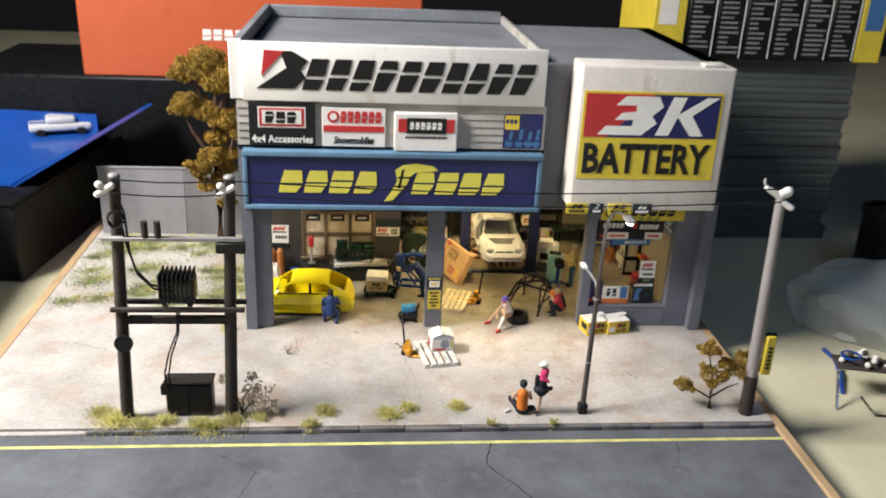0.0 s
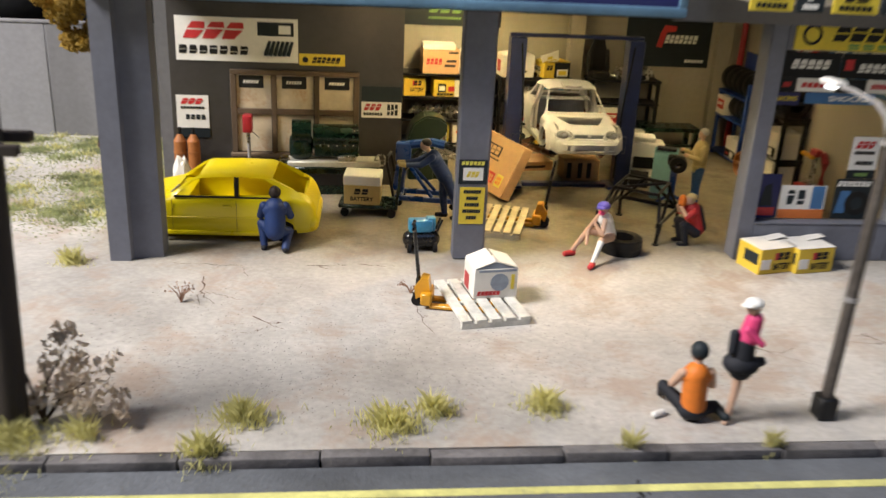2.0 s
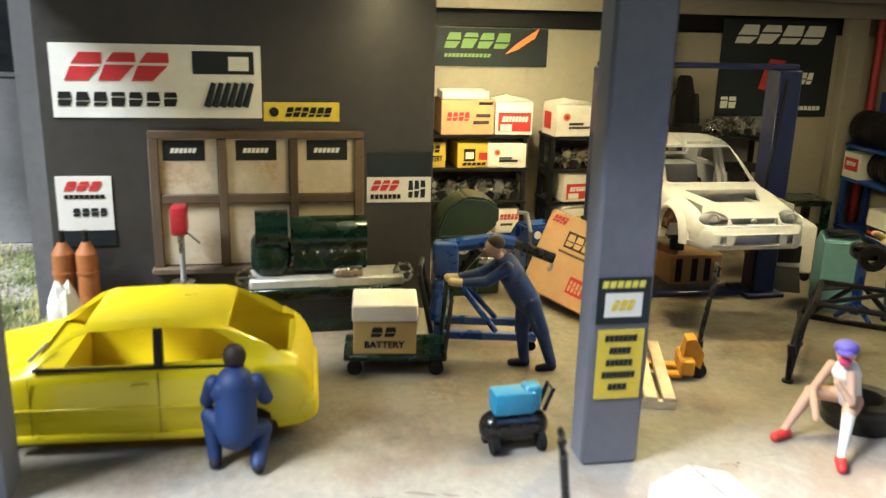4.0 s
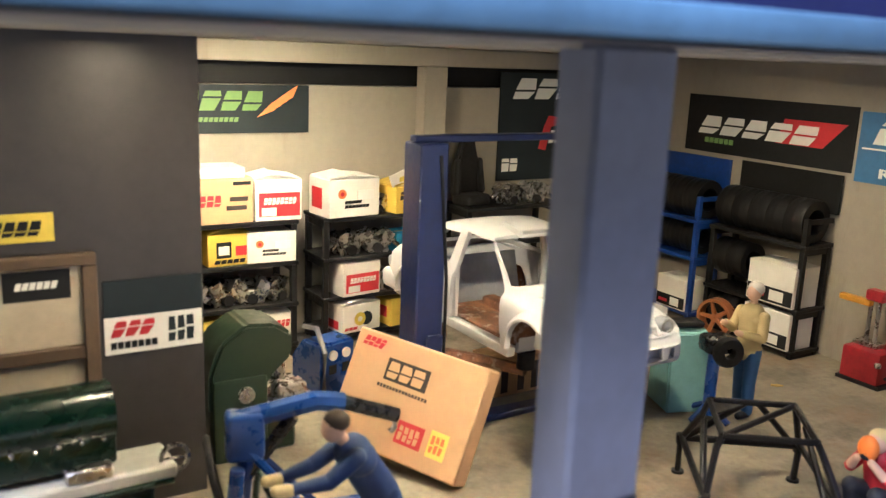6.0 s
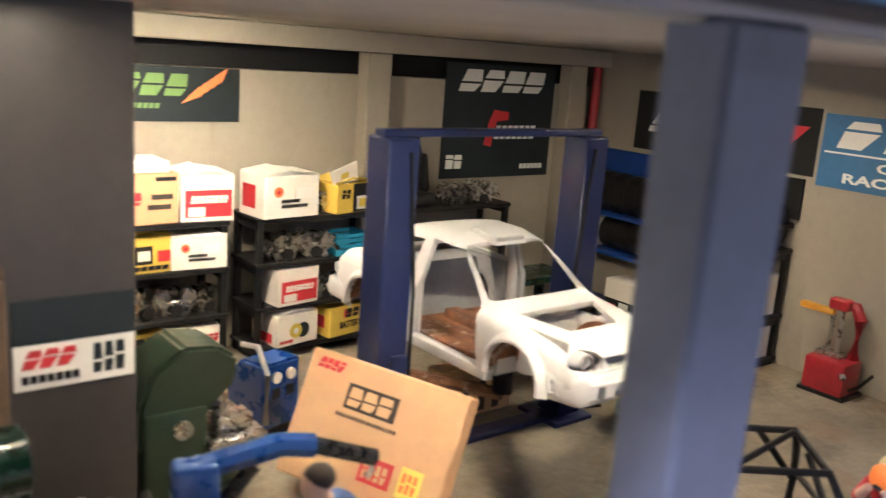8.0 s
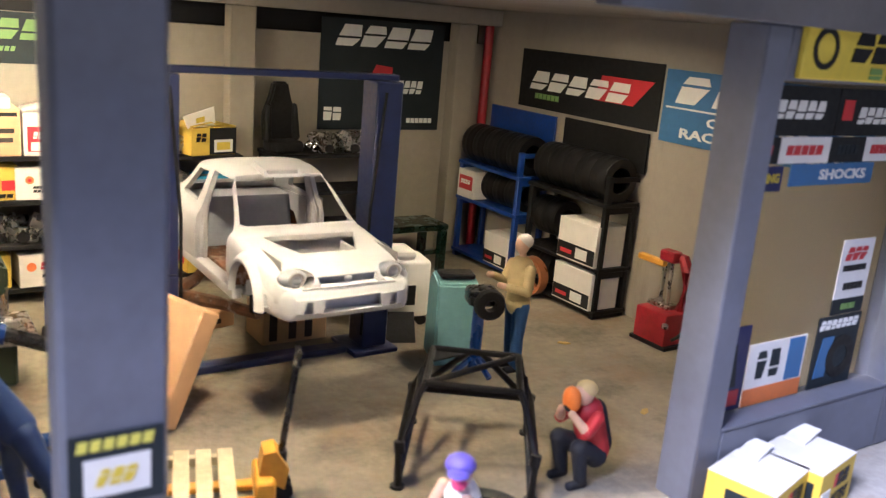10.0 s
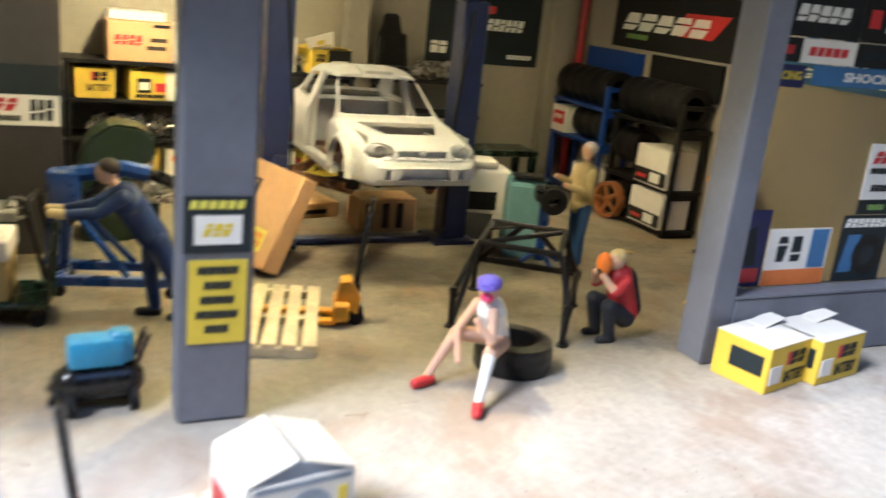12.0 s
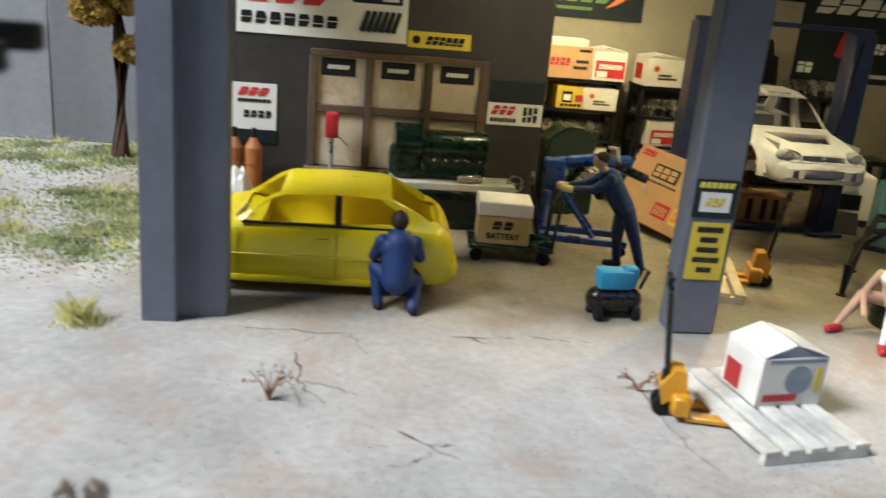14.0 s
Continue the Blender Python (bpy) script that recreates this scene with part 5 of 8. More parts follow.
cut += [inner_loft(SW, 0.08),
        pr([(-1.22, 0.34), (-1.1, 1.27), (-0.3, 1.96), (0.4, 2.0), (0.48, 0.34)], "y", -2.01, 2.02),
        pr([(0.7, 1.38), (0.63, 1.94), (1.15, 1.91), (1.62, 1.42)], "y", -2.03, 2.04),
        pr([(-1.27, -1.06), (-1.27, 1.06), (-0.24, 0.8), (-0.24, -0.8)], "z", 1.345, 2.6),
        pr([(1.42, -0.76), (1.42, 0.76), (2.15, 0.92), (2.15, -0.92)], "z", 1.42, 2.61),
        pr([(-2.35, -0.5), (-2.35, 0.5), (-1.58, 0.82), (-1.58, -0.82)], "z", 1.0, 2.02),
        ball(bm_new(), (-2.95, -0.82, 0.95), 0.3, 0.9, 1.0, 0.55, 16), ball(bm_new(), (-2.95, 0.82, 0.95), 0.3, 0.9, 1.0, 0.55, 16),
        pr([(-0.47, 0.86), (0.47, 0.86), (0.52, 1.0), (-0.52, 1.0)], "x", -4, -2.96)]
part("body", bake(body_loft(SW, 80), cut), M["car_white"], car)
part("floor_pan", box(bm_new(), -1.4, 1.35, -1.02, 1.02, 0.24, 0.3, 0.02), M["car_white"], car)
for y0, y1 in ((-1.24, -1.06), (1.06, 1.24)):
    part("sill", box(bm_new(), -1.42, 1.4, y0, y1, 0.2, 0.38, 0.04, 2), M["car_white"], car)
part("firewall", box(bm_new(), -1.42, -1.34, -1.0, 1.0, 0.3, 1.2), M["car_white"], car)
for y0, y1 in ((-0.98, -0.66), (0.66, 0.98)):
    part("strut_tower", cyl(bm_new(), (-1.95, (y0 + y1) / 2, 0.5), (-1.95, (y0 + y1) / 2, 1.08), 0.22, 0.17, 16), M["car_white"], car)
    part("inner_wing", box(bm_new(), -2.7, -1.42, y0 if y0 > 0 else y1 - 0.06, y0 + 0.06 if y0 > 0 else y1, 0.85, 1.08, 0.02), M["car_white"], car)
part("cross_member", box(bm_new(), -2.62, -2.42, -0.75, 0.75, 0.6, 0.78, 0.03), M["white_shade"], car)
# flared wings round the open arches
for x, z, r in WHEELS:
    for s_ in (-1, 1):
        b = bm_new()
        rows = []
        for k in range(17):
            an = (k - 0.6) * math.pi / 15
            ca, sa = math.cos(an), math.sin(an)
            sec = ((r + 0.14, 1.2), (r + 0.09, 1.26), (r + 0.03, 1.315), (r - 0.015, 1.31), (r - 0.015, 1.2))
            rows.append([b.verts.new((x + rr_ * ca, s_ * yy, z + rr_ * sa)) for rr_, yy in sec])
        for p_, q_ in zip(rows, rows[1:]):
            for k in range(4):
                b.faces.new((p_[k], p_[k + 1], q_[k + 1], q_[k]))
        bmesh.ops.recalc_face_normals(b, faces=b.faces)
        part("wing_flare", b, M["car_white"], car)
        b = bm_new()
        ring = [(x + (r + 0.03) * math.cos(k * math.pi / 12), z + (r + 0.03) * math.sin(k * math.pi / 12)) for k in range(13)]
        ring += [(x + r * math.cos(k * math.pi / 12), z + r * math.sin(k * math.pi / 12)) for k in range(12, -1, -1)]
        prism(b, ring, "y", min(s_ * 0.62, s_ * 1.18), max(s_ * 0.62, s_ * 1.18))
        prism(b, ring[:13], "y", s_ * 0.61 - 0.02, s_ * 0.61 + 0.02)
        part("wheel_arch_liner", b, M["rusty"], car, "rusty wheel arch lining")
        part("hub", cyl(bm_new(), (x, s_ * 0.6, z - 0.02), (x, s_ * 0.78, z - 0.02), 0.17, 0.12, 14), M["rusty"], car, "rusty bare hub")
cut = [pr([(-0.6, 0.5), (0.6, 0.5), (0.56, 0.72), (-0.56, 0.72)], "x", -4, -2), pr([(-0.95, 0.5), (-0.78, 0.5), (-0.78, 0.68), (-0.95, 0.68)], "x", -4.1, -2.1), pr([(0.95, 0.5), (0.78, 0.5), (0.78, 0.68), (0.95, 0.68)], "x", -4.2, -2.2), box(bm_new(), -3.16, -2.5, -1.12, 1.12, 0.44, 0.8)]
for s_ in (-1, 1):
    cut.append(pr([(-2.98, 0.5), (-2.86, 0.5), (-2.84, 0.7), (-2.92, 0.7)], "y", min(s_ * 1.0, s_ * 1.6), max(s_ * 1.0, s_ * 1.6)))
b = bake(box(bm_new(), -3.3, -2.56, -1.24, 1.24, 0.36, 0.85, 0.14, 4), cut)
for v in b.verts:
    v.co.y *= 1 - 0.17 * max(0.0, (-2.7 - v.co.x) / 0.6) ** 1.5
    v.co.x += 0.16 * (abs(v.co.y) / 1.2) ** 2
part("bumper", b, M["car_white"], car)
part("bumper_shelf", box(bm_new(), -3.16, -2.95, -0.8, 0.8, 0.84, 0.87, 0.012), M["car_white"], car)
part("grille", box(bm_new(), -3.0, -2.95, -0.49, 0.49, 0.86, 0.99, 0.01), M["white_shade"], car, "grille panel, greyed for its shade")
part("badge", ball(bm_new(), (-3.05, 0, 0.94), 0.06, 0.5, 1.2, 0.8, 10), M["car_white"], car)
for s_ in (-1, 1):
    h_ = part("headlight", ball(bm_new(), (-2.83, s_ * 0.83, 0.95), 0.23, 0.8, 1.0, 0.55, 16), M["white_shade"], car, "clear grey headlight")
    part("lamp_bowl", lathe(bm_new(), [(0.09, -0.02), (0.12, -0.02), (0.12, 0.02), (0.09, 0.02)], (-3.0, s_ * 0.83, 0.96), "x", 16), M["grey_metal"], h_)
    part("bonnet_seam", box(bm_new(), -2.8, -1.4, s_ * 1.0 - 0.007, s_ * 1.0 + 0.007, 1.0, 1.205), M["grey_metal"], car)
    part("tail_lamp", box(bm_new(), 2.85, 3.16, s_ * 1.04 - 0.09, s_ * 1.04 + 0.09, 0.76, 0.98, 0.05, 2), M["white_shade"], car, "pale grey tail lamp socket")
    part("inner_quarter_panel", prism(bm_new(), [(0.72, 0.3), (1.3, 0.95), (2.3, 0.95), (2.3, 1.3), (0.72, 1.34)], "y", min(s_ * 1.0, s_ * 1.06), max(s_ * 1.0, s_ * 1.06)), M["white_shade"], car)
    part("pillar_brace", tube(bm_new(), [(0.6, s_ * 1.08, 0.36), (0.6, s_ * 1.06, 1.3), (0.52, s_ * 0.86, 1.98)], [0.1, 0.09, 0.06], 8), M["car_white"], car)
part("roof_scoop", prism(bm_new(), [(-0.42, 2.0), (-0.36, 2.13), (0.1, 2.2), (0.22, 2.12)], "y", -0.34, 0.34), M["car_white"], car)
part("scoop_mouth", box(bm_new(), -0.41, -0.35, -0.28, 0.28, 2.06, 2.12), M["grey_metal"], car)
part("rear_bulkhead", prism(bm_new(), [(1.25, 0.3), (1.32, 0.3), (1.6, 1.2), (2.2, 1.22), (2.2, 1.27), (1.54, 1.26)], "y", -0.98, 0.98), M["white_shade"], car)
part("interior_tub", box(bm_new(), -1.2, 1.25, -0.95, 0.95, 0.3, 0.37, 0.03), M["rusty"], car, "rust-stained bare floor")
part("gearbox_tunnel", box(bm_new(), -1.3, 1.0, -0.16, 0.16, 0.36, 0.55, 0.06, 2), M["rusty"], car)
part("dash_bar", cyl(bm_new(), (-1.2, -1.0, 1.12), (-1.2, 1.0, 1.12), 0.06, n=10), M["car_white"], car)
part("tail_panel", box(bm_new(), 3.05, 3.2, -1.0, 1.0, 0.4, 1.0, 0.06, 2), M["car_white"], car)
part("rear_bumper", box(bm_new(), 2.6, 3.28, -1.22, 1.22, 0.3, 0.72, 0.12, 3), M["car_white"], car)

# two-post lift
M["lift_blue"] = mat("deep_blue_lift_paint", (0.009, 0.018, 0.085), 0.4, var=0.2, grain=7, stain=0.8, coat=0.2)
lift = thing("car_lift", "deep blue two-post car lift with a white shell on its arms", "car lift", (5.05, 7.7, 0))
for s_ in (-1, 1):
    c = part("column", box(bm_new(), s_ * 2.12 - 0.28, s_ * 2.12 + 0.28, -0.3, 0.3, 0.1, 5.4, 0.03), M["lift_blue"], lift)
    part("base_plate", box(bm_new(), s_ * 2.12 - 0.55, s_ * 2.12 + 0.45, -0.5, 0.55, 0, 0.1, 0.02), M["lift_blue"], lift)
    part("carriage", box(bm_new(), s_ * 1.98 - 0.2, s_ * 1.98 + 0.12, -0.38, 0.38, 1.35, 2.0, 0.03), M["lift_blue"], lift)
    for y1, z in ((-1.5, 1.62), (1.35, 1.62)):
        b = bm_new()
        tube(b, [(s_ * 1.85, 0, 1.55), (s_ * 1.2, y1 * 0.55, 1.55), (s_ * 0.85, y1, 1.55)], [0.13, 0.11, 0.1], 6)
        a = part("lift_arm", b, M["rusty"], lift, "rusty brown swing arm")
        part("pad", cyl(bm_new(), (s_ * 0.85, y1, 1.6), (s_ * 0.85, y1, 1.93), 0.16, n=12), M["black_rubber"], a)
    part("hose", tube(bm_new(), [(s_ * 2.12 - s_ * 0.32, -0.31, 0.4), (s_ * 2.12 - s_ * 0.3, -0.33, 3.0), (s_ * 2.12 - s_ * 0.1, -0.33, 5.2)], 0.03, 6), M["black_rubber"], lift)
part("top_beam", box(bm_new(), -2.4, 2.4, -0.12, 0.12, 5.4, 5.52, 0.02), M["lift_blue"], lift)
part("floor_beam", box(bm_new(), -1.6, 1.57, -0.2, 0.15, 0.0, 0.14, 0.03), M["lift_blue"], lift)
# ---- shelving at the back ----
M["shelf_black"] = mat("black_plastic_shelving", (0.008, 0.0085, 0.01), 0.55, var=0.25, grain=8, stain=1.0)
M["rack_blue"] = mat("blue_rack_paint", (0.01, 0.05, 0.28), 0.4, var=0.18, grain=8, stain=1.0, coat=0.2)
M["machine_green"] = mat("dark_green_machine_paint", (0.004, 0.018, 0.012), 0.26, var=0.05, grain=3, stain=0.6, bump=0, coat=0.3)
M["olive"] = mat("olive_machine_paint", (0.018, 0.034, 0.02), 0.4, var=0.12, grain=4, stain=0.8, bump=0, coat=0.2)
M["hoist_blue"] = mat("blue_hoist_paint", (0.01, 0.045, 0.22), 0.3, var=0.06, grain=3, stain=0.7, bump=0, coat=0.3)
M["teal"] = mat("pale_teal_paint", (0.22, 0.44, 0.47), 0.45, var=0.1, grain=6, stain=0.9, coat=0.1)
M["copper"] = mat("copper_wheel_paint", (0.5, 0.2, 0.08), 0.35, 0.5, var=0.15, grain=6)
M["press_red"] = mat("red_press_paint", (0.42, 0.02, 0.03), 0.4, var=0.2, grain=7, stain=1.0, coat=0.2)
M["cyan"] = mat("cyan_blue_paint", (0.03, 0.28, 0.52), 0.4, var=0.15, grain=7, coat=0.2)
M["tan"] = mat("tan_carton", (0.50, 0.37, 0.14), 0.65, var=0.08, grain=5, stain=0.8, bump=0.05)
M["pale_metal"] = mat("pale_ground_metal", (0.55, 0.54, 0.49), 0.38, 0.1, var=0.15, grain=7, stain=1.2)
M["rust"] = mat("rusty_orange_cylinder", (0.42, 0.15, 0.04), 0.6, var=0.25, grain=6, stain=0.9, streak=True)


def shelving(name, label, at, rz, w, d, levels, m, back=None, group=""):
    ob = thing(name, label, "shelf", at, rz, group)
    top = max(levels) + 0.08
    for x in (0, w):
        for y in (0, d):
            x0 = x if x == 0 else w - 0.14
            y0 = y if y == 0 else d - 0.14
            part("post", box(bm_new(), x0, x0 + 0.14, y0, y0 + 0.14, 0, top, 0.015), m, ob)
        x0 = 0.02 if x == 0 else w - 0.12
        for z in levels:
            part("side_rail", box(bm_new(), x0, x0 + 0.1, 0.14, d - 0.14, z - 0.16, z, 0.01), m, ob)
    for z in levels:
        part("shelf_board", box(bm_new(), -0.03, w + 0.03, -0.03, d + 0.03, z, z + 0.1, 0.015), m, ob)
    if back:
        part("back_panel", box(bm_new(), -0.05, w + 0.05, d - 0.02, d + 0.04, back[0], back[1], 0.01), m, ob)
    return ob


LA = [0.25, 1.2, 2.15, 3.08]
shelving("shelving_unit", "black plastic shelving full of cartons and engine parts", (-0.95, 12.5, 0), 0, 3.45, 1.2, LA, M["shelf_black"])
LB = [0.2, 1.1, 2.05, 3.0]
shelving("shelving_unit", "black plastic shelving with cartons and a black seat on top", (3.25, 12.75, 0), 0, 3.05, 1.15, LB, M["shelf_black"])
shelving("shelving_unit", "black plastic shelving behind the lifted car", (7.15, 12.75, 0), 0, 3.0, 1.1, LB, M["shelf_black"])

RED = [("rect", M["red"], -0.42, 0.46, 0.1, 0.68), ("8", M["white"], -0.32, 0.4, 0.4, 0.56), ("rect", M["white"], -0.36, -0.05, 0.12, 0.32)]
SHL = [("disc", M["orange"], -0.32, -0.18, 0.5, 0.75), ("disc", M["red"], -0.29, -0.21, 0.56, 0.68), ("6", M["black"], -0.2, 0.15, 0.36, 0.44), ("7", M["black"], -0.2, 0.3, 0.24, 0.32), ("rect", M["sign_white"], 0.05, 0.38, 0.45, 0.7), ("side", M["red"], -0.15, 0.35, 0.2, 0.75)]
HEL = [("disc", M["orange"], -0.36, -0.2, 0.5, 0.78), ("5", M["red"], -0.12, 0.4, 0.55, 0.78), ("5", M["black"], -0.1, 0.25, 0.3, 0.4)]
ORW = [("4", M["red"], -0.4, 0.05, 0.4, 0.65), ("rect", M["timber"], 0.1, 0.4, 0.3, 0.4), ("rect", M["timber"], 0.15, 0.42, 0.5, 0.6), ("rect", M["dark_panel"], 0.2, 0.46, 0.86, 0.94)]
BAT = [("rect", M["red"], -0.1, 0.1, 0.6, 0.9), ("2", M["black"], -0.05, 0.35, 0.6, 0.9), ("text", M["black"], -0.2, 0.4, 0.25, 0.48), ("side", M["red"], -0.3, 0.1, 0.3, 0.7)]
YEL = [("rect", M["dark_panel"], -0.3, 0.05, 0.25, 0.75), ("rect", M["white"], -0.25, 0.0, 0.35, 0.62), ("rect", M["red"], 0.15, 0.42, 0.3, 0.6), ("5", M["black"], -0.35, 0.4, 0.08, 0.2)]
DSC = [("disc", M["slate"], -0.05, 0.3, 0.2, 0.7), ("disc", M["yellow"], -0.2, 0.1, 0.22, 0.7), ("disc", M["white"], -0.12, 0.02, 0.36, 0.56), ("3", M["red"], -0.45, -0.1, 0.1, 0.2), ("side", M["red"], -0.3, 0.3, 0.1, 0.4)]
WH = M["box_white"]


def put(label, x, y, z, w, d, h, m, prints, rz=0, flaps=False):
    return carton("parts_carton", label, (x, y, z), rz, w, d, h, m, prints, flaps, group="cartons on the shelving")


# first unit
put("brown parts carton with red lettering blocks on the shelving", 0.75, 13.0, 3.18, 1.5, 0.95, 0.95, M["card"], ORW, 2)
put("flat white carton on the brown carton", 0.7, 13.05, 4.145, 1.3, 0.9, 0.2, WH, [])
put("white carton with a large red panel on the shelving", 2.1, 13.0, 3.18, 1.05, 0.95, 0.9, WH, RED, -3, True)
put("yellow oil carton with a dark picture on the shelving", 0.95, 13.0, 2.25, 0.95, 0.85, 0.7, M["box_yellow"], YEL, 4, True)
put("white oil carton with a small orange disc on the shelving", 1.95, 12.95, 2.25, 1.1, 0.85, 0.68, WH, SHL, -4)
put("yellow battery carton on the lowest shelf", 0.7, 13.0, 0.35, 1.0, 0.85, 0.7, M["box_yellow"], BAT, 5)
put("white oil carton with red lettering blocks on the lowest shelf", 1.9, 12.95, 0.35, 1.1, 0.85, 0.7, WH, HEL, 3)
put("yellow battery carton on the shelving", -0.3, 13.0, 2.25, 0.9, 0.85, 0.7, M["box_yellow"], BAT, 5)
# second unit
put("white oil carton with an orange disc on the shelving", 3.95, 13.2, 3.1, 1.35, 0.95, 0.88, WH, SHL, 6, True)
o = put("open yellow and black carton on the shelving", 5.55, 13.25, 3.1, 1.2, 0.85, 0.65, M["box_yellow"], [("rect", M["dark_panel"], -0.1, 0.5, 0.02, 0.98), ("rect", M["white"], 0.0, 0.42, 0.1, 0.55), ("rect", M["yellow"], 0.06, 0.36, 0.18, 0.46), ("2", M["black"], -0.4, -0.15, 0.5, 0.8)], 14, True)
fl = part("raised_flap", prism(bm_new(), [(-0.75, 0.9), (0.05, 1.12), (0.1, 0.68), (-0.62, 0.62)], "y", -0.32, -0.29), WH, o, "raised white flap")
part("flap_print", prism(bm_new(), [(-0.42, 0.85), (-0.2, 0.9), (-0.2, 0.78), (-0.42, 0.74)], "y", -0.33, -0.32), M["yellow"], fl)
put("white carton with a large red panel on the shelving", 4.15, 13.15, 1.2, 1.05, 0.9, 0.78, WH, RED, 8)
put("white carton with a wheel picture on the lowest shelf", 4.15, 13.15, 0.3, 1.1, 0.9, 0.68, WH, DSC, 10, True)
put("yellow battery carton on the lowest shelf", 5.45, 13.2, 0.3, 1.05, 0.85, 0.68, M["box_yellow"], BAT, 10)
put("white carton on the lower shelf behind the car", 8.0, 13.2, 1.2, 1.0, 0.85, 0.75, WH, RED, 0)
put("white carton on the lower shelf behind the car", 9.3, 13.2, 0.3, 1.0, 0.85, 0.75, WH, DSC, 0)


def engine_block(label, at, rz, s_=1.0, m="steel"):
    """A bare engine casting: block, cylinder heads in a V, pulley and ports."""
    ob = thing("engine_part", label, "engine part", at, rz, "bare engine castings")
    part("block", box(bm_new(), -0.3 * s_, 0.3 * s_, -0.25 * s_, 0.25 * s_, 0, 0.34 * s_, 0.04), M[m], ob)
    for k in (-1, 1):
        b = bm_new()
        prism(b, [(k * 0.05 * s_, 0.25 * s_), (k * 0.32 * s_, 0.2 * s_), (k * 0.45 * s_, 0.48 * s_), (k * 0.2 * s_, 0.6 * s_)], "y", -0.28 * s_, 0.28 * s_)
        h_ = part("head", b, M[m], ob)
        b = bm_new()
        for j in range(3):
            cyl(b, (k * 0.4 * s_, (-0.18 + j * 0.18) * s_, 0.3 * s_), (k * 0.55 * s_, (-0.18 + j * 0.18) * s_, 0.18 * s_), 0.06 * s_, n=8)
        part("port", b, M[m], h_)
    part("pulley", cyl(bm_new(), (0, -0.25 * s_, 0.14 * s_), (0, -0.33 * s_, 0.14 * s_), 0.13 * s_, n=16), M["dark_metal"], ob)
    part("intake", ball(bm_new(), (0, 0, 0.5 * s_), 0.14 * s_, 1.2, 1.6, 0.7, 10), M[m], ob)
    return ob


for x, y, z, rz, s_ in ((0.9, 12.95, 1.3, 15, 1.0), (1.55, 12.9, 1.3, -10, 0.95), (2.15, 12.95, 1.3, 20, 0.85), (0.1, 12.95, 1.3, 0, 1.0), (3.95, 13.1, 2.15, 12, 0.95), (4.75, 13.1, 2.15, -15, 0.95), (4.95, 13.1, 1.2, 10, 0.8), (5.6, 13.15, 1.2, 0, 0.8), (4.75, 13.2, 3.1, 5, 0.75), (8.6, 13.1, 3.1, 10, 0.85), (9.4, 13.1, 3.1, -8, 0.9)):
    engine_block("bare steel engine casting on the shelving", (x, y, z), rz, s_)
c = thing("crate", "blue slotted plastic crate on the shelving", "crate", (5.55, 13.15, 2.15), 8)
part("base", box(bm_new(), -0.45, 0.45, -0.32, 0.32, 0, 0.05), M["cyan"], c)
for y in (-0.32, 0.29):
    for k in range(4):
        part("slat", box(bm_new(), -0.45, 0.45, y, y + 0.03, 0.05 + k * 0.11, 0.12 + k * 0.11), M["cyan"], c)
for x in (-0.45, 0.42):
    part("end", box(bm_new(), x, x + 0.03, -0.29, 0.29, 0.05, 0.48), M["cyan"], c)
c = thing("racing_seat", "black racing seat standing on the shelving", "car seat", (7.55, 13.3, 3.1), 10)
b = box(bm_new(), -0.4, 0.4, -0.4, 0.3, 0, 0.3, 0.1, 3)
part("cushion", b, M["black_rubber"], c)
b = prism(bm_new(), [(-0.42, 0.2), (0.42, 0.2), (0.48, 0.9), (0.3, 1.3), (0.2, 1.7), (-0.2, 1.7), (-0.3, 1.3), (-0.48, 0.9)], "y", 0.1, 0.32)
bmesh.ops.bevel(b, geom=list(b.edges), offset=0.05, segments=2, affect="EDGES")
part("backrest", b, M["black_rubber"], c)
for s_ in (-1, 1):
    part("bolster", capsule(bm_new(), (s_ * 0.42, 0.05, 0.35), (s_ * 0.38, 0.1, 1.1), 0.11, 0.08), M["black_rubber"], c)


# ---- tyre racks on the east wall: own x runs along the wall towards the front ----
M["tyre_black"] = mat("satin_black_tyre", (0.009, 0.009, 0.01), 0.42, var=0.2, grain=9, stain=2, bump=0.12)


def tyre(at, axis="x", r=0.62, w=0.42, parent=None, name="tyre"):
    prof = [(r * 0.58, -w / 2), (r * 0.965, -w / 2), (r * 0.99, -w * 0.4), (r, -w * 0.3), (r * 0.985, -w * 0.12), (r, -w * 0.08), (r, w * 0.08), (r * 0.985, w * 0.12), (r, w * 0.3), (r * 0.99, w * 0.4), (r * 0.965, w / 2), (r * 0.58, w / 2), (r * 0.62, 0)]
    return lathe(bm_new(), prof, at, axis, 26)


def rack_tyre(label, x, y, z, r=0.54, w=0.515):
    ob = solid("tyre", tyre((0, 0, 0), "y", r, w), M["tyre_black"], label, "tyre", (x, y, z), 0, "tyres on the racks")
    return ob


rk = shelving("tyre_rack", "blue steel tyre rack against the wall", (13.0, 13.3, 0), -90, 2.75, 1.0, [0.15, 1.7, 2.72], M["rack_blue"], (3.3, 4.4))
rk2 = shelving("tyre_rack", "black steel tyre rack with cartons against the wall", (13.0, 10.1, 0), -90, 2.85, 1.0, [0.1, 1.15, 2.72], M["shelf_black"], (3.5, 4.45))
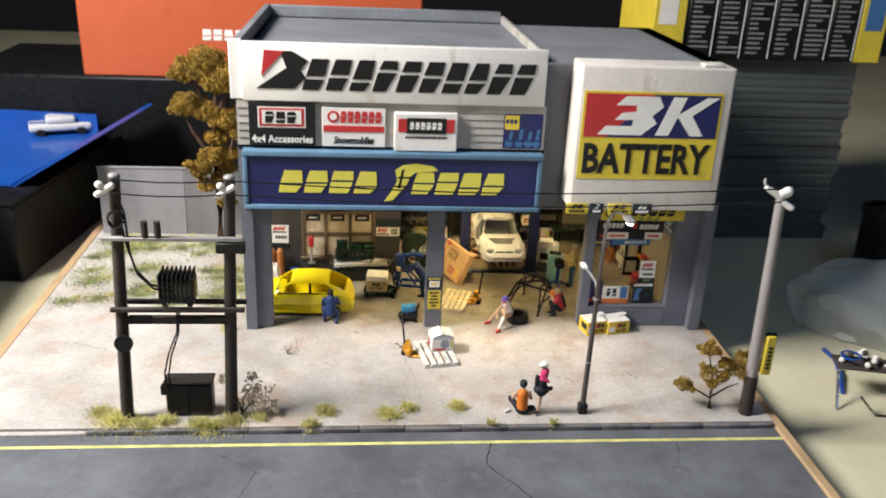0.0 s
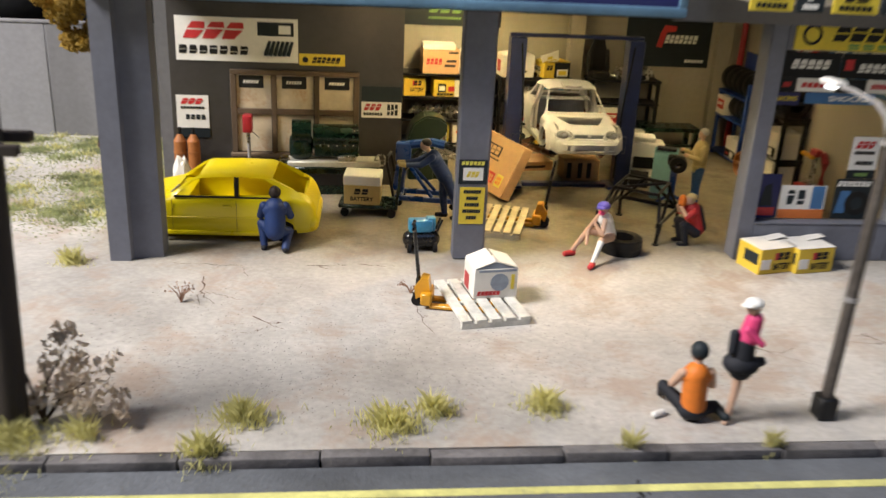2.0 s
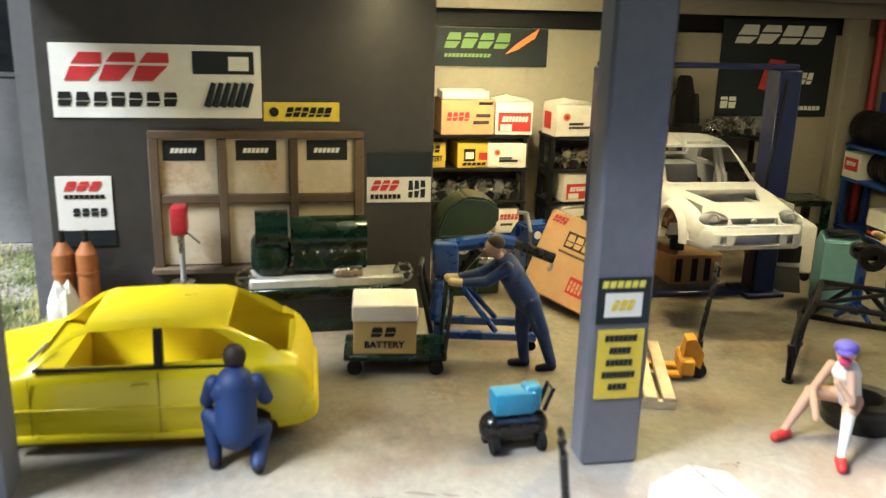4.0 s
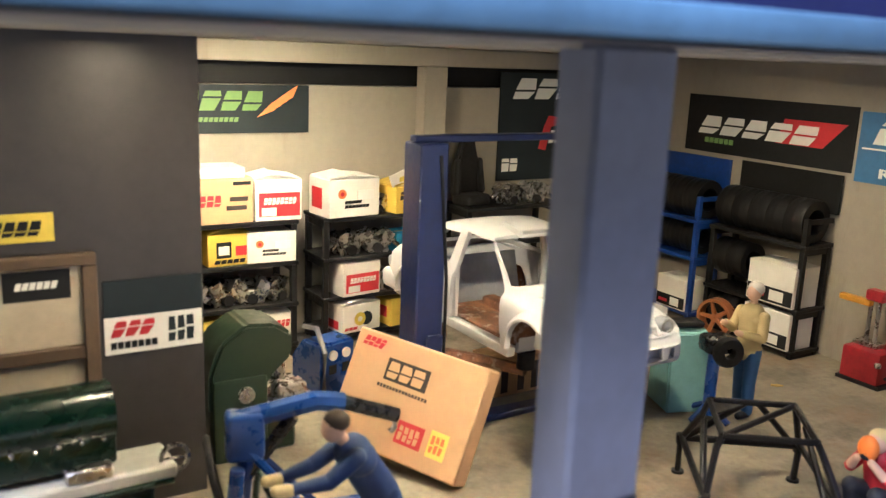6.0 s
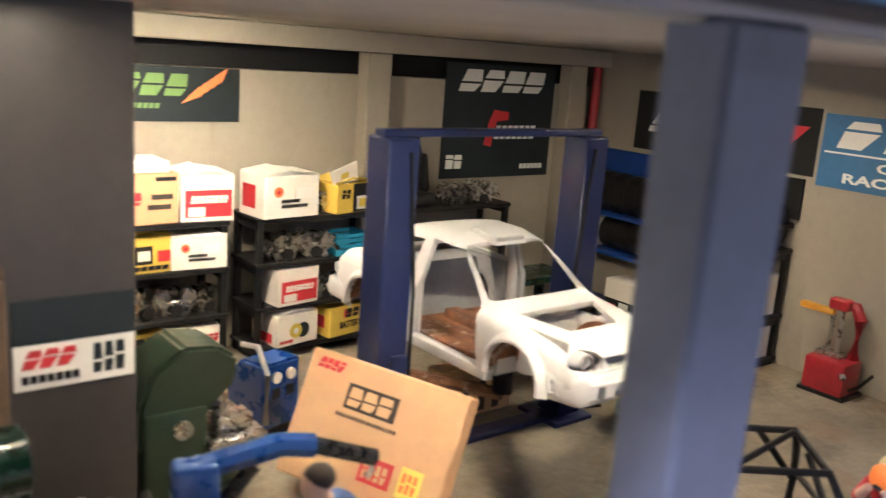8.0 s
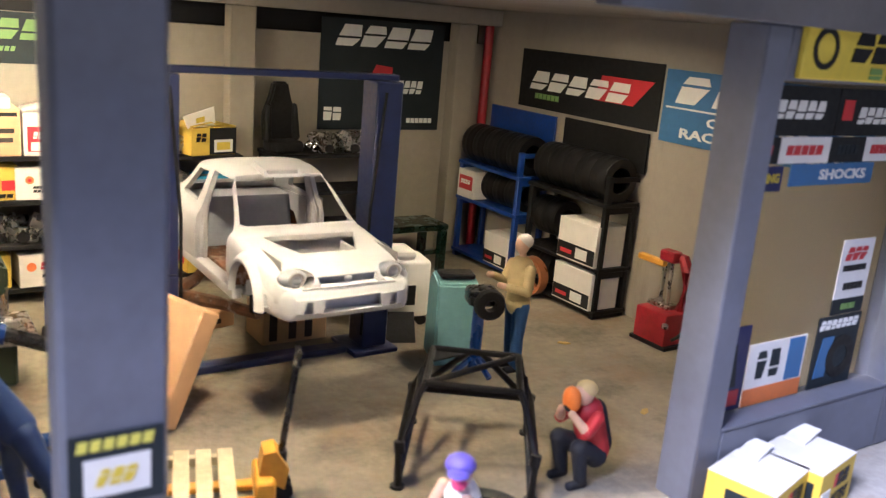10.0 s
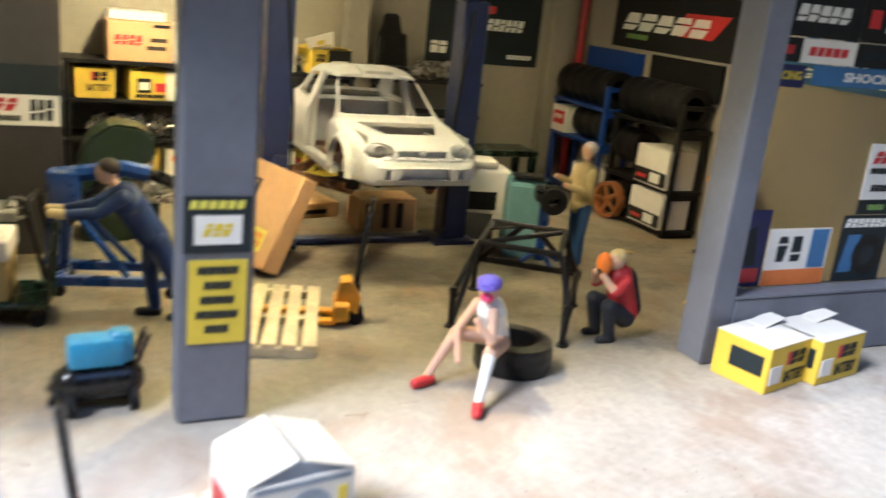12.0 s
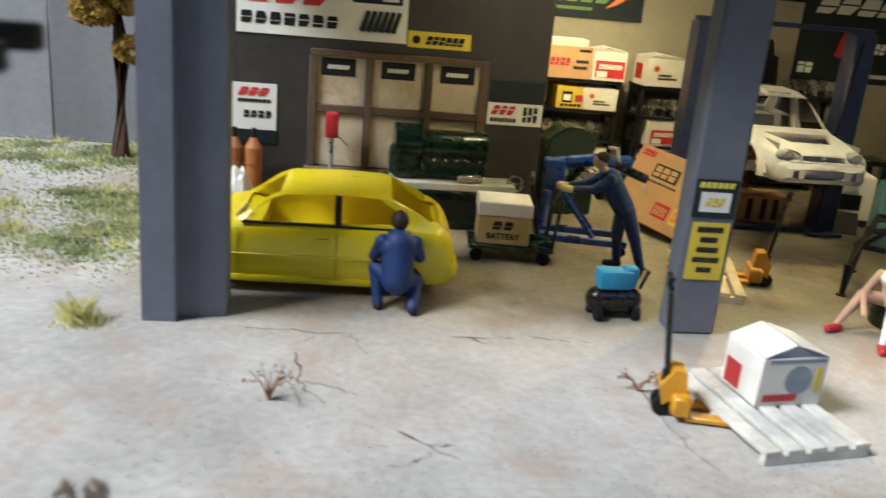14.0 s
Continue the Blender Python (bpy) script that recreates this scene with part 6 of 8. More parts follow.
for rr_, w_, m_ in ((rk, 2.75, M["rack_blue"]), (rk2, 2.85, M["shelf_black"])):
    part("end_guard", box(bm_new(), w_ - 0.14, w_, 0, 0.14, 2.8, 3.45, 0.015), m_, rr_)
    part("end_rail", box(bm_new(), w_ - 0.12, w_ - 0.02, 0.14, 1.0, 3.3, 3.42, 0.01), m_, rr_)
for k in range(5):
    rack_tyre("black tyre lying on the blue rack", 13.5, 13.0 - k * 0.52, 3.32)
    rack_tyre("black tyre lying on the black rack", 13.5, 9.75 - k * 0.52, 3.32)
for k in range(3):
    rack_tyre("black tyre lying on the blue rack", 13.5, 12.0 - k * 0.52, 2.27, 0.46)
for k in range(2):
    rack_tyre("black tyre lying on the black rack", 13.5, 9.8 - k * 0.5, 2.0, 0.48)
    rack_tyre("black tyre lying on the black rack", 13.5, 9.8 - k * 0.5, 0.72, 0.48)
BBX = [("rect", M["dark_panel"], -0.48, 0.48, 0.04, 0.42), ("rect", M["white"], 0.0, 0.3, 0.1, 0.36), ("rect", M["red"], -0.4, -0.1, 0.15, 0.25)]
put("white carton with a red panel on the blue rack", 13.35, 12.85, 1.8, 0.8, 0.8, 0.78, WH, [("rect", M["red"], -0.4, 0.4, 0.3, 0.8), ("4", M["white"], -0.3, 0.3, 0.5, 0.66)], -90)
put("white and black carton on the blue rack", 13.35, 11.2, 0.25, 1.05, 0.8, 0.85, WH, BBX, -90)
put("white and black carton on the black rack", 13.35, 8.0, 1.25, 1.35, 0.9, 0.98, WH, BBX, -90)
put("white and black carton on the black rack", 13.35, 8.0, 0.2, 1.35, 0.9, 0.9, WH, BBX, -90)
wh = thing("alloy_wheel", "copper-coloured five-spoke wheel leaning on the rack", "wheel", (12.72, 9.35, 0.52), 8)
part("rim", lathe(bm_new(), [(0.42, -0.14), (0.5, -0.14), (0.5, 0.14), (0.42, 0.14), (0.38, 0)], (0, 0, 0), "x", 28), M["copper"], wh)
for k in range(5):
    a = k * 2 * math.pi / 5
    part("spoke", capsule(bm_new(), (-0.05, 0, 0), (-0.08, 0.4 * math.cos(a), 0.4 * math.sin(a)), 0.07, 0.05), M["copper"], wh)
part("hub", cyl(bm_new(), (-0.13, 0, 0), (0.1, 0, 0), 0.1, n=14), M["copper"], wh)

# red pipe in the corner
solid("pipe", tube(bm_new(), [(13.85, 13.62, 0.0), (13.85, 13.62, 4.0), (13.85, 13.62, 7.0)], 0.13, 10), M["press_red"], "red pipe up the corner of the wall", "pipe", kind="structure")

# ---- machines on the partition side ----
l = thing("lathe", "dark green metal lathe with a steel bed", "lathe", (-3.6, 6.55, 0), 2)
part("cabinet", box(bm_new(), -1.3, 1.45, -0.45, 0.55, 0, 0.95, 0.05, 2), M["machine_green"], l)
part("plinth_recess", box(bm_new(), -1.0, 1.2, -0.47, -0.45, 0.35, 0.75), M["black"], l)
part("bed", box(bm_new(), -1.4, 1.75, -0.5, 0.3, 0.98, 1.2, 0.04), M["pale_metal"], l)
part("drip_tray", box(bm_new(), -1.5, 1.7, -0.55, 0.58, 0.93, 1.0, 0.02), M["machine_green"], l)
b = box(bm_new(), -1.35, -0.55, -0.38, 0.42, 1.15, 2.1, 0.3, 5)
cyl(b, (-1.25, 0.0, 2.1), (-0.6, 0.0, 2.1), 0.42, n=20)
part("headstock", b, M["machine_green"], l)
b = cyl(bm_new(), (-0.55, 0.05, 1.95), (1.0, 0.05, 1.95), 0.42, n=22)
box(b, -0.5, 1.0, -0.3, 0.42, 1.3, 1.95, 0.05, 2)
part("guard", b, M["machine_green"], l)
part("carriage", box(bm_new(), 0.3, 0.9, -0.5, 0.1, 1.2, 1.38, 0.03), M["steel"], l)
for x, r in ((1.75, 0.17), (-1.5, 0.13)):
    w_ = part("handwheel", lathe(bm_new(), [(r, -0.03), (r + 0.05, -0.03), (r + 0.05, 0.03), (r, 0.03)], (x, -0.35, 1.22), "y", 18), M["steel"], l)
    part("spoke", cyl(bm_new(), (x - r, -0.35, 1.22), (x + r, -0.35, 1.22), 0.025, n=6), M["steel"], w_)
b = bm_new()
for k in range(5):
    ball(b, (-0.3 + k * 0.28, -0.36, 1.72), 0.035, n=6)
part("knobs", b, M["steel"], l)

m_ = thing("milling_machine", "olive green milling machine with steel chucks", "milling machine", (0.15, 8.6, 0), 0)
part("column", box(bm_new(), -0.9, 0.05, -0.55, 0.6, 0, 1.5, 0.08, 2), M["olive"], m_)
b = prism(bm_new(), [(-0.95, 0.9), (-0.1, 0.9), (0.1, 1.4), (0.5, 1.75), (0.5, 2.15), (0.2, 2.35), (-0.3, 2.4), (-0.75, 2.1), (-0.95, 1.6)], "y", -0.5, 0.5)
bmesh.ops.bevel(b, geom=list(b.edges), offset=0.06, segments=2, affect="EDGES")
part("head", b, M["olive"], m_)
part("quill", cyl(bm_new(), (0.38, 0, 1.75), (0.38, 0, 1.2), 0.16, n=14), M["steel"], m_)
part("table_bed", box(bm_new(), 0.0, 0.9, -0.75, 0.6, 0.85, 1.0, 0.03), M["steel"], m_)
part("knee", box(bm_new(), 0.0, 0.6, -0.4, 0.4, 0, 0.85, 0.05), M["olive"], m_)
part("dial", cyl(bm_new(), (-0.35, -0.55, 1.2), (-0.35, -0.62, 1.2), 0.14, n=16), M["steel"], m_)
part("vise", box(bm_new(), 0.2, 0.75, -0.55, -0.2, 1.0, 1.25, 0.04), M["steel"], m_)

d = thing("drill_press", "pillar drill with a red head and round foot", "drill press", (-6.35, 6.85, 0))
part("foot", cyl(bm_new(), (0, 0, 0), (0, 0, 0.9), 0.24, 0.18, 14), M["dark_metal"], d)
part("table_plate", cyl(bm_new(), (0, -0.05, 0.9), (0, -0.05, 0.97), 0.26, n=18), M["steel"], d)
part("column", cyl(bm_new(), (0, 0.08, 0.9), (0, 0.08, 2.4), 0.06, n=10), M["grey_metal"], d)
part("head", box(bm_new(), -0.16, 0.16, -0.3, 0.15, 2.0, 2.6, 0.06, 2), M["press_red"], d)
part("chuck", cyl(bm_new(), (0, -0.15, 2.0), (0, -0.15, 1.6), 0.06, 0.03, 10), M["steel"], d)
part("feed_lever", cyl(bm_new(), (0.1, -0.2, 2.1), (0.4, -0.3, 1.85), 0.025, n=6), M["steel"], d)
for x in (-8.65, -8.2):
    g = thing("gas_cylinder", "rusty orange gas cylinder chained to the wall", "gas cylinder", (x, 6.85, 0), group="orange gas cylinders")
    b = bm_new()
    cyl(b, (0, 0, 0), (0, 0, 1.62), 0.21, n=18)
    cyl(b, (0, 0, 1.62), (0, 0, 1.85), 0.21, 0.08, 18)
    part("tank", b, M["rust"], g)
    part("valve", cyl(bm_new(), (0, 0, 1.85), (0, 0, 2.08), 0.06, n=10), M["dark_metal"], g)
    part("collar", lathe(bm_new(), [(0.205, 1.2), (0.225, 1.2), (0.225, 1.26), (0.205, 1.26)], (0, 0, 0), "z", 18), M["rust"], g)
b = bm_new()
cyl(b, (0, 0, 0), (0, 0, 0.55), 0.22, 0.27, 18)
solid("bucket", b, M["hoist_blue"], "blue bucket by the partition", "bucket", (-7.35, 6.75, 0))
b = bm_new()
bmesh.ops.create_icosphere(b, subdivisions=3, radius=1.0)
for v in b.verts:
    c0 = v.co.copy()
    k = 1 + 0.16 * noise.noise(c0 * 2.1) + 0.05 * noise.noise(c0 * 6)
    v.co = Vector((c0.x * 0.3 * k + 0.12 * (0.5 - c0.z * 0.5), c0.y * 0.45 * k, max(0.0, (c0.z * 0.62 + 0.55) * k) * 1.2))
solid("sack", b, M["box_white"], "slumped white bag standing by the open side bay", "bag", (-8.45, 5.6, 0))

# platform trolley with the battery carton
t = thing("platform_trolley", "dark green platform trolley with four wheels", "trolley", (-2.25, 4.25, 0), -6)
part("deck", box(bm_new(), -0.95, 0.95, -0.55, 0.55, 0.3, 0.42, 0.03), M["machine_green"], t)
for x in (-0.75, 0.75):
    for y in (-0.42, 0.42):
        part("wheel", cyl(bm_new(), (x, y - 0.06, 0.14), (x, y + 0.06, 0.14), 0.14, n=14), M["black_rubber"], t)
        part("caster_bracket", box(bm_new(), x - 0.08, x + 0.08, y - 0.09, y + 0.09, 0.2, 0.31), M["dark_metal"], t)
part("handle", tube(bm_new(), [(0.9, -0.5, 0.4), (1.0, -0.5, 1.5), (1.0, -0.42, 1.62), (1.0, 0.42, 1.62), (1.0, 0.5, 1.5), (0.9, 0.5, 0.4)], 0.045, 8), M["machine_green"], t)
o = carton("battery_carton", "brown-yellow battery carton with a white lid on the trolley", (-2.45, 4.25, 0.425), -6, 1.15, 0.95, 0.62, M["tan"], [("2", M["black"], -0.22, 0.22, 0.55, 0.85), ("text", M["black"], -0.32, 0.32, 0.2, 0.42)], False, group="yellow battery cartons")
part("lid", box(bm_new(), -0.6, 0.6, -0.5, 0.5, 0.633, 0.95, 0.03), M["box_white"], o, "white lid")

# engine hoist
h = thing("engine_hoist", "blue engine hoist on four castors with a black ram", "engine hoist", (-0.35, 5.3, 0), -12)
for s_ in (-1, 1):
    part("leg", box(bm_new(), -0.9, 1.1, s_ * 0.42 - 0.08, s_ * 0.42 + 0.08, 0.2, 0.36, 0.02), M["hoist_blue"], h)
    for x in (-0.8, 1.0):
        part("castor", cyl(bm_new(), (x, s_ * 0.42 - 0.05, 0.1), (x, s_ * 0.42 + 0.05, 0.1), 0.1, n=12), M["black_rubber"], h)
part("cross_member", box(bm_new(), -0.95, -0.75, -0.5, 0.5, 0.18, 0.38, 0.02), M["hoist_blue"], h)
part("mast", tube(bm_new(), [(-0.85, 0, 0.3), (-0.75, 0, 1.3), (-0.68, 0, 2.05)], 0.12, 8), M["hoist_blue"], h)
for s_ in (-1, 1):
    part("brace", tube(bm_new(), [(-0.75, s_ * 0.1, 1.6), (0.3, s_ * 0.42, 0.36)], 0.06, 6), M["hoist_blue"], h)
part("ram", tube(bm_new(), [(-0.78, 0, 1.1), (-0.1, 0, 1.95)], 0.1, 8), M["black_paint"], h)
part("boom", tube(bm_new(), [(-0.95, 0, 1.95), (0.2, 0, 2.15), (0.6, 0, 2.08)], 0.15, 8), M["hoist_blue"], h)
part("mast_head", box(bm_new(), -1.02, -0.5, -0.17, 0.17, 1.4, 2.1, 0.08, 3), M["hoist_blue"], h)
part("pump_body", cyl(bm_new(), (-0.95, -0.2, 0.5), (-0.88, -0.2, 1.35), 0.13, 0.1, 14), M["hoist_blue"], h)
part("boom_extension", tube(bm_new(), [(0.5, 0, 2.12), (1.4, 0, 1.8)], 0.11, 8), M["black_paint"], h)
part("hook", tube(bm_new(), [(1.36, 0, 1.8), (1.36, 0, 1.62), (1.29, 0, 1.56)], 0.04, 6), M["steel"], h)
part("push_handle", tube(bm_new(), [(-1.0, -0.45, 0.3), (-1.25, -0.45, 1.5), (-1.25, -0.3, 1.62), (-1.25, 0.3, 1.62), (-1.25, 0.45, 1.5), (-1.0, 0.45, 0.3)], 0.05, 8), M["dark_metal"], h)

# blue welder on wheels
w_ = thing("welder", "blue portable welder with a grey handle and dials", "welder", (2.0, 9.95, 0), 16)
b = prism(bm_new(), [(-0.5, 0.15), (0.45, 0.15), (0.45, 0.95), (0.1, 1.35), (-0.5, 1.35)], "x", -0.42, 0.42)
bmesh.ops.bevel(b, geom=list(b.edges), offset=0.05, segments=2, affect="EDGES")
part("housing", b, M["hoist_blue"], w_)
for x in (-0.15, 0.18):
    part("dial", cyl(bm_new(), (x, -0.5, 1.1), (x, -0.54, 1.1), 0.1, n=14), M["box_white"], w_)
    part("panel_square", box(bm_new(), x - 0.09, x + 0.09, -0.52, -0.5, 0.72, 0.9), M["dark_panel"], w_)
for x in (-0.45, 0.45):
    part("wheel", cyl(bm_new(), (x - 0.05, 0.2, 0.18), (x + 0.05, 0.2, 0.18), 0.18, n=14), M["black_rubber"], w_)
part("foot", box(bm_new(), -0.35, 0.35, -0.48, -0.3, 0, 0.16), M["dark_metal"], w_)
part("handle", tube(bm_new(), [(-0.36, -0.5, 0.3), (-0.36, -0.52, 1.2), (-0.3, -0.2, 1.6), (-0.3, 0.2, 1.55)], 0.055, 8), M["grey_metal"], w_)

# the big leaning carton
k = thing("large_carton", "large flat brown carton leaning on the lift column", "box", (1.05, 7.98, 0.37), -64.5, rx=-24, ry=4)
part("body", box(bm_new(), 0.2, 2.88, 0, 0.42, 0, 1.95, 0.03), M["card"], k)
part("logo_plate", flat(bm_new(), rect(0.98, 1.85, 1.22, 1.6), 0.006), M["timber"], k)
part("logo_mark", bars(bm_new(), 3, 1.03, 1.8, 1.27, 1.55, 0, 0.12, 0.012, seed=3), M["card"], k)
part("caption", bars(bm_new(), 16, 0.9, 1.95, 1.08, 1.14, 0, 0.3, 0.006, holes=False), M["timber"], k)
part("corner_mark", bars(bm_new(), 4, 0.35, 0.85, 1.68, 1.85, 0.05, 0.1, 0.008, seed=4), M["red"], k)
part("red_label", flat(bm_new(), rect(1.55, 2.08, 0.3, 0.68), 0.006), M["red"], k)
part("label_print", bars(bm_new(), 4, 1.6, 2.03, 0.36, 0.6, 0, 0.25, 0.01, seed=6), M["card"], k)
part("yellow_label", flat(bm_new(), rect(2.2, 2.55, 0.28, 0.72), 0.006), M["letter_yellow"], k)
part("label_print", bars(bm_new(), 3, 2.24, 2.51, 0.36, 0.64, 0, 0.25, 0.01, seed=7), M["orange"], k)

# compressor by the pillar
c = thing("compressor", "small black compressor with a cyan motor", "compressor", (-0.8, 0.95, 0), 4)
part("tank", capsule(bm_new(), (-0.3, 0, 0.34), (0.3, 0, 0.34), 0.26, n=16), M["black_paint"], c)
for x in (-0.38, 0.38):
    part("wheel", cyl(bm_new(), (x - 0.05, -0.24, 0.15), (x + 0.05, -0.24, 0.15), 0.15, n=14), M["black_rubber"], c)
    part("foot", box(bm_new(), x - 0.06, x + 0.06, 0.1, 0.25, 0, 0.2), M["dark_metal"], c)
part("motor", box(bm_new(), -0.38, 0.3, -0.2, 0.2, 0.58, 0.95, 0.06, 2), M["cyan"], c)
part("pump_head", box(bm_new(), 0.12, 0.4, -0.14, 0.14, 0.6, 1.02, 0.04), M["cyan"], c)
part("handle", tube(bm_new(), [(0.45, -0.12, 0.6), (0.58, -0.12, 0.95), (0.58, 0.12, 0.95), (0.45, 0.12, 0.6)], 0.035, 8), M["black_paint"], c)

# roll cage
M["cage_black"] = mat("satin_black_tube", (0.006, 0.006, 0.007), 0.45, var=0.2, grain=7, stain=1.2)
rc = thing("roll_cage", "black tubular roll cage standing on the floor", "roll cage", (6.37, 2.92, 0), -36.4)
FEET = [(-0.97, -1.07), (0.97, -1.07), (0.97, 1.07), (-0.97, 1.07)]
TOP = [(-0.7, -0.5, 1.42), (0.7, -0.5, 1.42), (0.68, 0.6, 1.55), (-0.68, 0.6, 1.55)]


def cage_bar(name, *pts, r=0.055):
    return part(name, tube(bm_new(), pts, r, 8), M["cage_black"], rc)


for (x, y), tp in zip(FEET, TOP):
    cage_bar("upright", (x, y, 0.03), (x * 1.02, y * 0.97, 0.62), (tp[0] * 1.12, tp[1] * 1.1, 1.25), (tp[0] * 1.02, tp[1] * 1.02, tp[2] - 0.03), tp)
    part("foot_plate", cyl(bm_new(), (x, y, 0), (x, y, 0.04), 0.11, n=10), M["cage_black"], rc)
    part("clamp", cyl(bm_new(), (x, y * 0.98, 0.55), (x * 1.02, y * 0.97, 0.72), 0.08, n=10), M["cage_black"], rc)
for i in range(4):
    cage_bar("top_bar", TOP[i], TOP[(i + 1) % 4])
cage_bar("diagonal", TOP[0], TOP[2], r=0.05)
for sx in (-1, 1):
    cage_bar("side_bar", (sx * 0.98, -1.04, 0.62), (sx * 0.98, 1.04, 0.7))
    cage_bar("brace", (sx * 0.97, -1.05, 0.06), (sx * 0.8, 0.35, 1.3))
cage_bar("rear_bar", (-0.98, 1.04, 0.66), (0.98, 1.04, 0.66), r=0.065)
cage_bar("rear_brace", (-0.1, 0.6, 1.55), (-0.85, 1.04, 0.7))
cage_bar("rear_brace", (0.1, 0.6, 1.55), (0.85, 1.04, 0.7))
part("corner_plate", prism(bm_new(), [(-0.68, 0.1), (-0.1, 0.6), (-0.68, 0.6)], "z", 1.5, 1.53), M["cage_black"], rc)

solid("tyre", tyre((0, 0, 0.24), "z", 0.62, 0.46), M["tyre_black"], "black tyre lying flat on the floor", "tyre", (5.25, 0.95, 0))

# tyre machine with stand
tm = thing("tyre_changer", "pale teal tyre changer with a black wheel on a blue stand", "tyre changer", (8.45, 6.6, 0), -20)
b = prism(bm_new(), [(-0.5, 0), (0.45, 0), (0.4, 1.5), (0.15, 1.8), (-0.4, 1.65)], "x", -0.42, 0.42)
bmesh.ops.bevel(b, geom=list(b.edges), offset=0.04, segments=2, affect="EDGES")
part("cabinet", b, M["teal"], tm)
part("top_tray", box(bm_new(), -0.35, 0.35, -0.3, 0.1, 1.74, 1.84, 0.03), M["dark_metal"], tm)
part("stand_post", tube(bm_new(), [(0.32, -0.8, 0.1), (0.32, -0.8, 1.5)], 0.12, 10), M["hoist_blue"], tm)
for a in range(4):
    an = a * math.pi / 2 + 0.4
    part("stand_leg", tube(bm_new(), [(0.32, -0.8, 0.35), (0.32 + 0.5 * math.cos(an), -0.8 + 0.5 * math.sin(an), 0.06)], 0.06, 6), M["hoist_blue"], tm)
part("engine", box(bm_new(), 0.05, 0.65, -1.05, -0.55, 1.4, 1.75, 0.1, 2), M["black_paint"], tm)
part("wheel", lathe(bm_new(), [(0.12, -0.1), (0.28, -0.1), (0.31, 0), (0.28, 0.1), (0.12, 0.1)], (0.42, -1.12, 1.5), "y", 22), M["black_rubber"], tm)

wb = thing("wheel_balancer", "cream wheel balancer cabinet on small wheels", "wheel balancer", (8.5, 8.9, 0), -12)
part("cabinet", box(bm_new(), -0.65, 0.65, -0.45, 0.45, 0.2, 1.5, 0.1, 3), M["sign_white"], wb)
part("hood", box(bm_new(), -0.6, 0.3, -0.4, 0.4, 1.5, 1.7, 0.08, 2), M["sign_white"], wb)
part("front_panel", box(bm_new(), -0.5, 0.3, -0.47, -0.45, 0.5, 0.95), M["dark_panel"], wb)
for x in (-0.5, 0.5):
    part("wheel", cyl(bm_new(), (x, -0.4, 0.12), (x, -0.28, 0.12), 0.12, n=12), M["black_rubber"], wb)
    part("foot", box(bm_new(), x - 0.1, x + 0.1, 0.2, 0.4, 0, 0.2), M["dark_metal"], wb)

bn = thing("workbench", "low dark green steel bench by the back wall", "bench", (10.6, 12.4, 0), 0)
part("top", box(bm_new(), -1.2, 1.2, -0.6, 0.6, 1.15, 1.32, 0.04), M["machine_green"], bn)
for x in (-1.05, 1.05):
    for y in (-0.5, 0.5):
        part("leg", box(bm_new(), x - 0.1, x + 0.1, y - 0.1, y + 0.1, 0, 1.15, 0.01), M["machine_green"], bn)
part("rail", box(bm_new(), -1.0, 1.0, -0.52, -0.44, 0.5, 0.62), M["machine_green"], bn)

carton("wood_crate", "brown carton with dark stripes on the floor under the lift", (5.9, 8.9, 0), 0, 1.4, 0.9, 0.75, M["card"], [("rect", M["timber"], -0.1, 0.02, 0.1, 0.9), ("rect", M["timber"], 0.15, 0.27, 0.1, 0.9), ("rect", M["timber"], -0.4, -0.28, 0.1, 0.9)], category="crate")
carton("wood_crate", "low brown carton on the floor under the lift", (4.2, 10.2, 0), 12, 1.6, 1.2, 0.35, M["card"], [("rect", M["timber"], -0.3, 0.3, 0.3, 0.6)], category="crate")
b = prism(bm_new(), [(-0.3, 0), (0.35, 0), (0.1, 0.55)], "x", -0.35, 0.35)
solid("wheel_ramp", b, M["dark_metal"], "dark steel wheel ramp beside the lift column", "ramp", (8.0, 7.9, 0), -20)

# shop press by the east wall
pr_ = thing("shop_press", "red hydraulic shop press with a yellow arm", "shop press", (13.55, 5.55, 0), -90)
part("base", box(bm_new(), -0.5, 0.42, -0.42, 0.35, 0.06, 0.8, 0.05, 2), M["press_red"], pr_)
part("plinth", box(bm_new(), -0.55, 0.5, -0.46, 0.4, 0, 0.08), M["dark_metal"], pr_)
part("column", tube(bm_new(), [(0.25, 0.2, 0.8), (0.28, 0.2, 1.7), (0.15, 0.18, 1.95), (-0.15, 0.15, 1.98)], [0.14, 0.14, 0.13, 0.1], 8), M["press_red"], pr_)
for x in (-0.25, -0.05):
    part("guide_rod", cyl(bm_new(), (x, 0.05, 0.8), (x, 0.05, 2.0), 0.045, n=8), M["steel"], pr_)
part("ram_head", box(bm_new(), -0.35, 0.1, -0.1, 0.2, 1.85, 2.1, 0.04), M["press_red"], pr_)
part("arm", box(bm_new(), -1.0, -0.2, -0.08, 0.08, 1.7, 1.85, 0.03), M["jack_yellow"], pr_)
part("bolster", box(bm_new(), -0.45, 0.15, -0.15, 0.2, 0.8, 0.9, 0.02), M["steel"], pr_)
part("valve", ball(bm_new(), (0.38, -0.4, 0.55), 0.08, n=10), M["steel"], pr_)
part("lever", tube(bm_new(), [(0.5, -0.25, 0.25), (0.7, -0.3, 0.4), (0.95, -0.3, 0.75)], 0.04, 6), M["dark_metal"], pr_)
M["scrap"] = mat("ochre_scrap", (0.45, 0.3, 0.08), 0.8, var=0.2, bump=0)
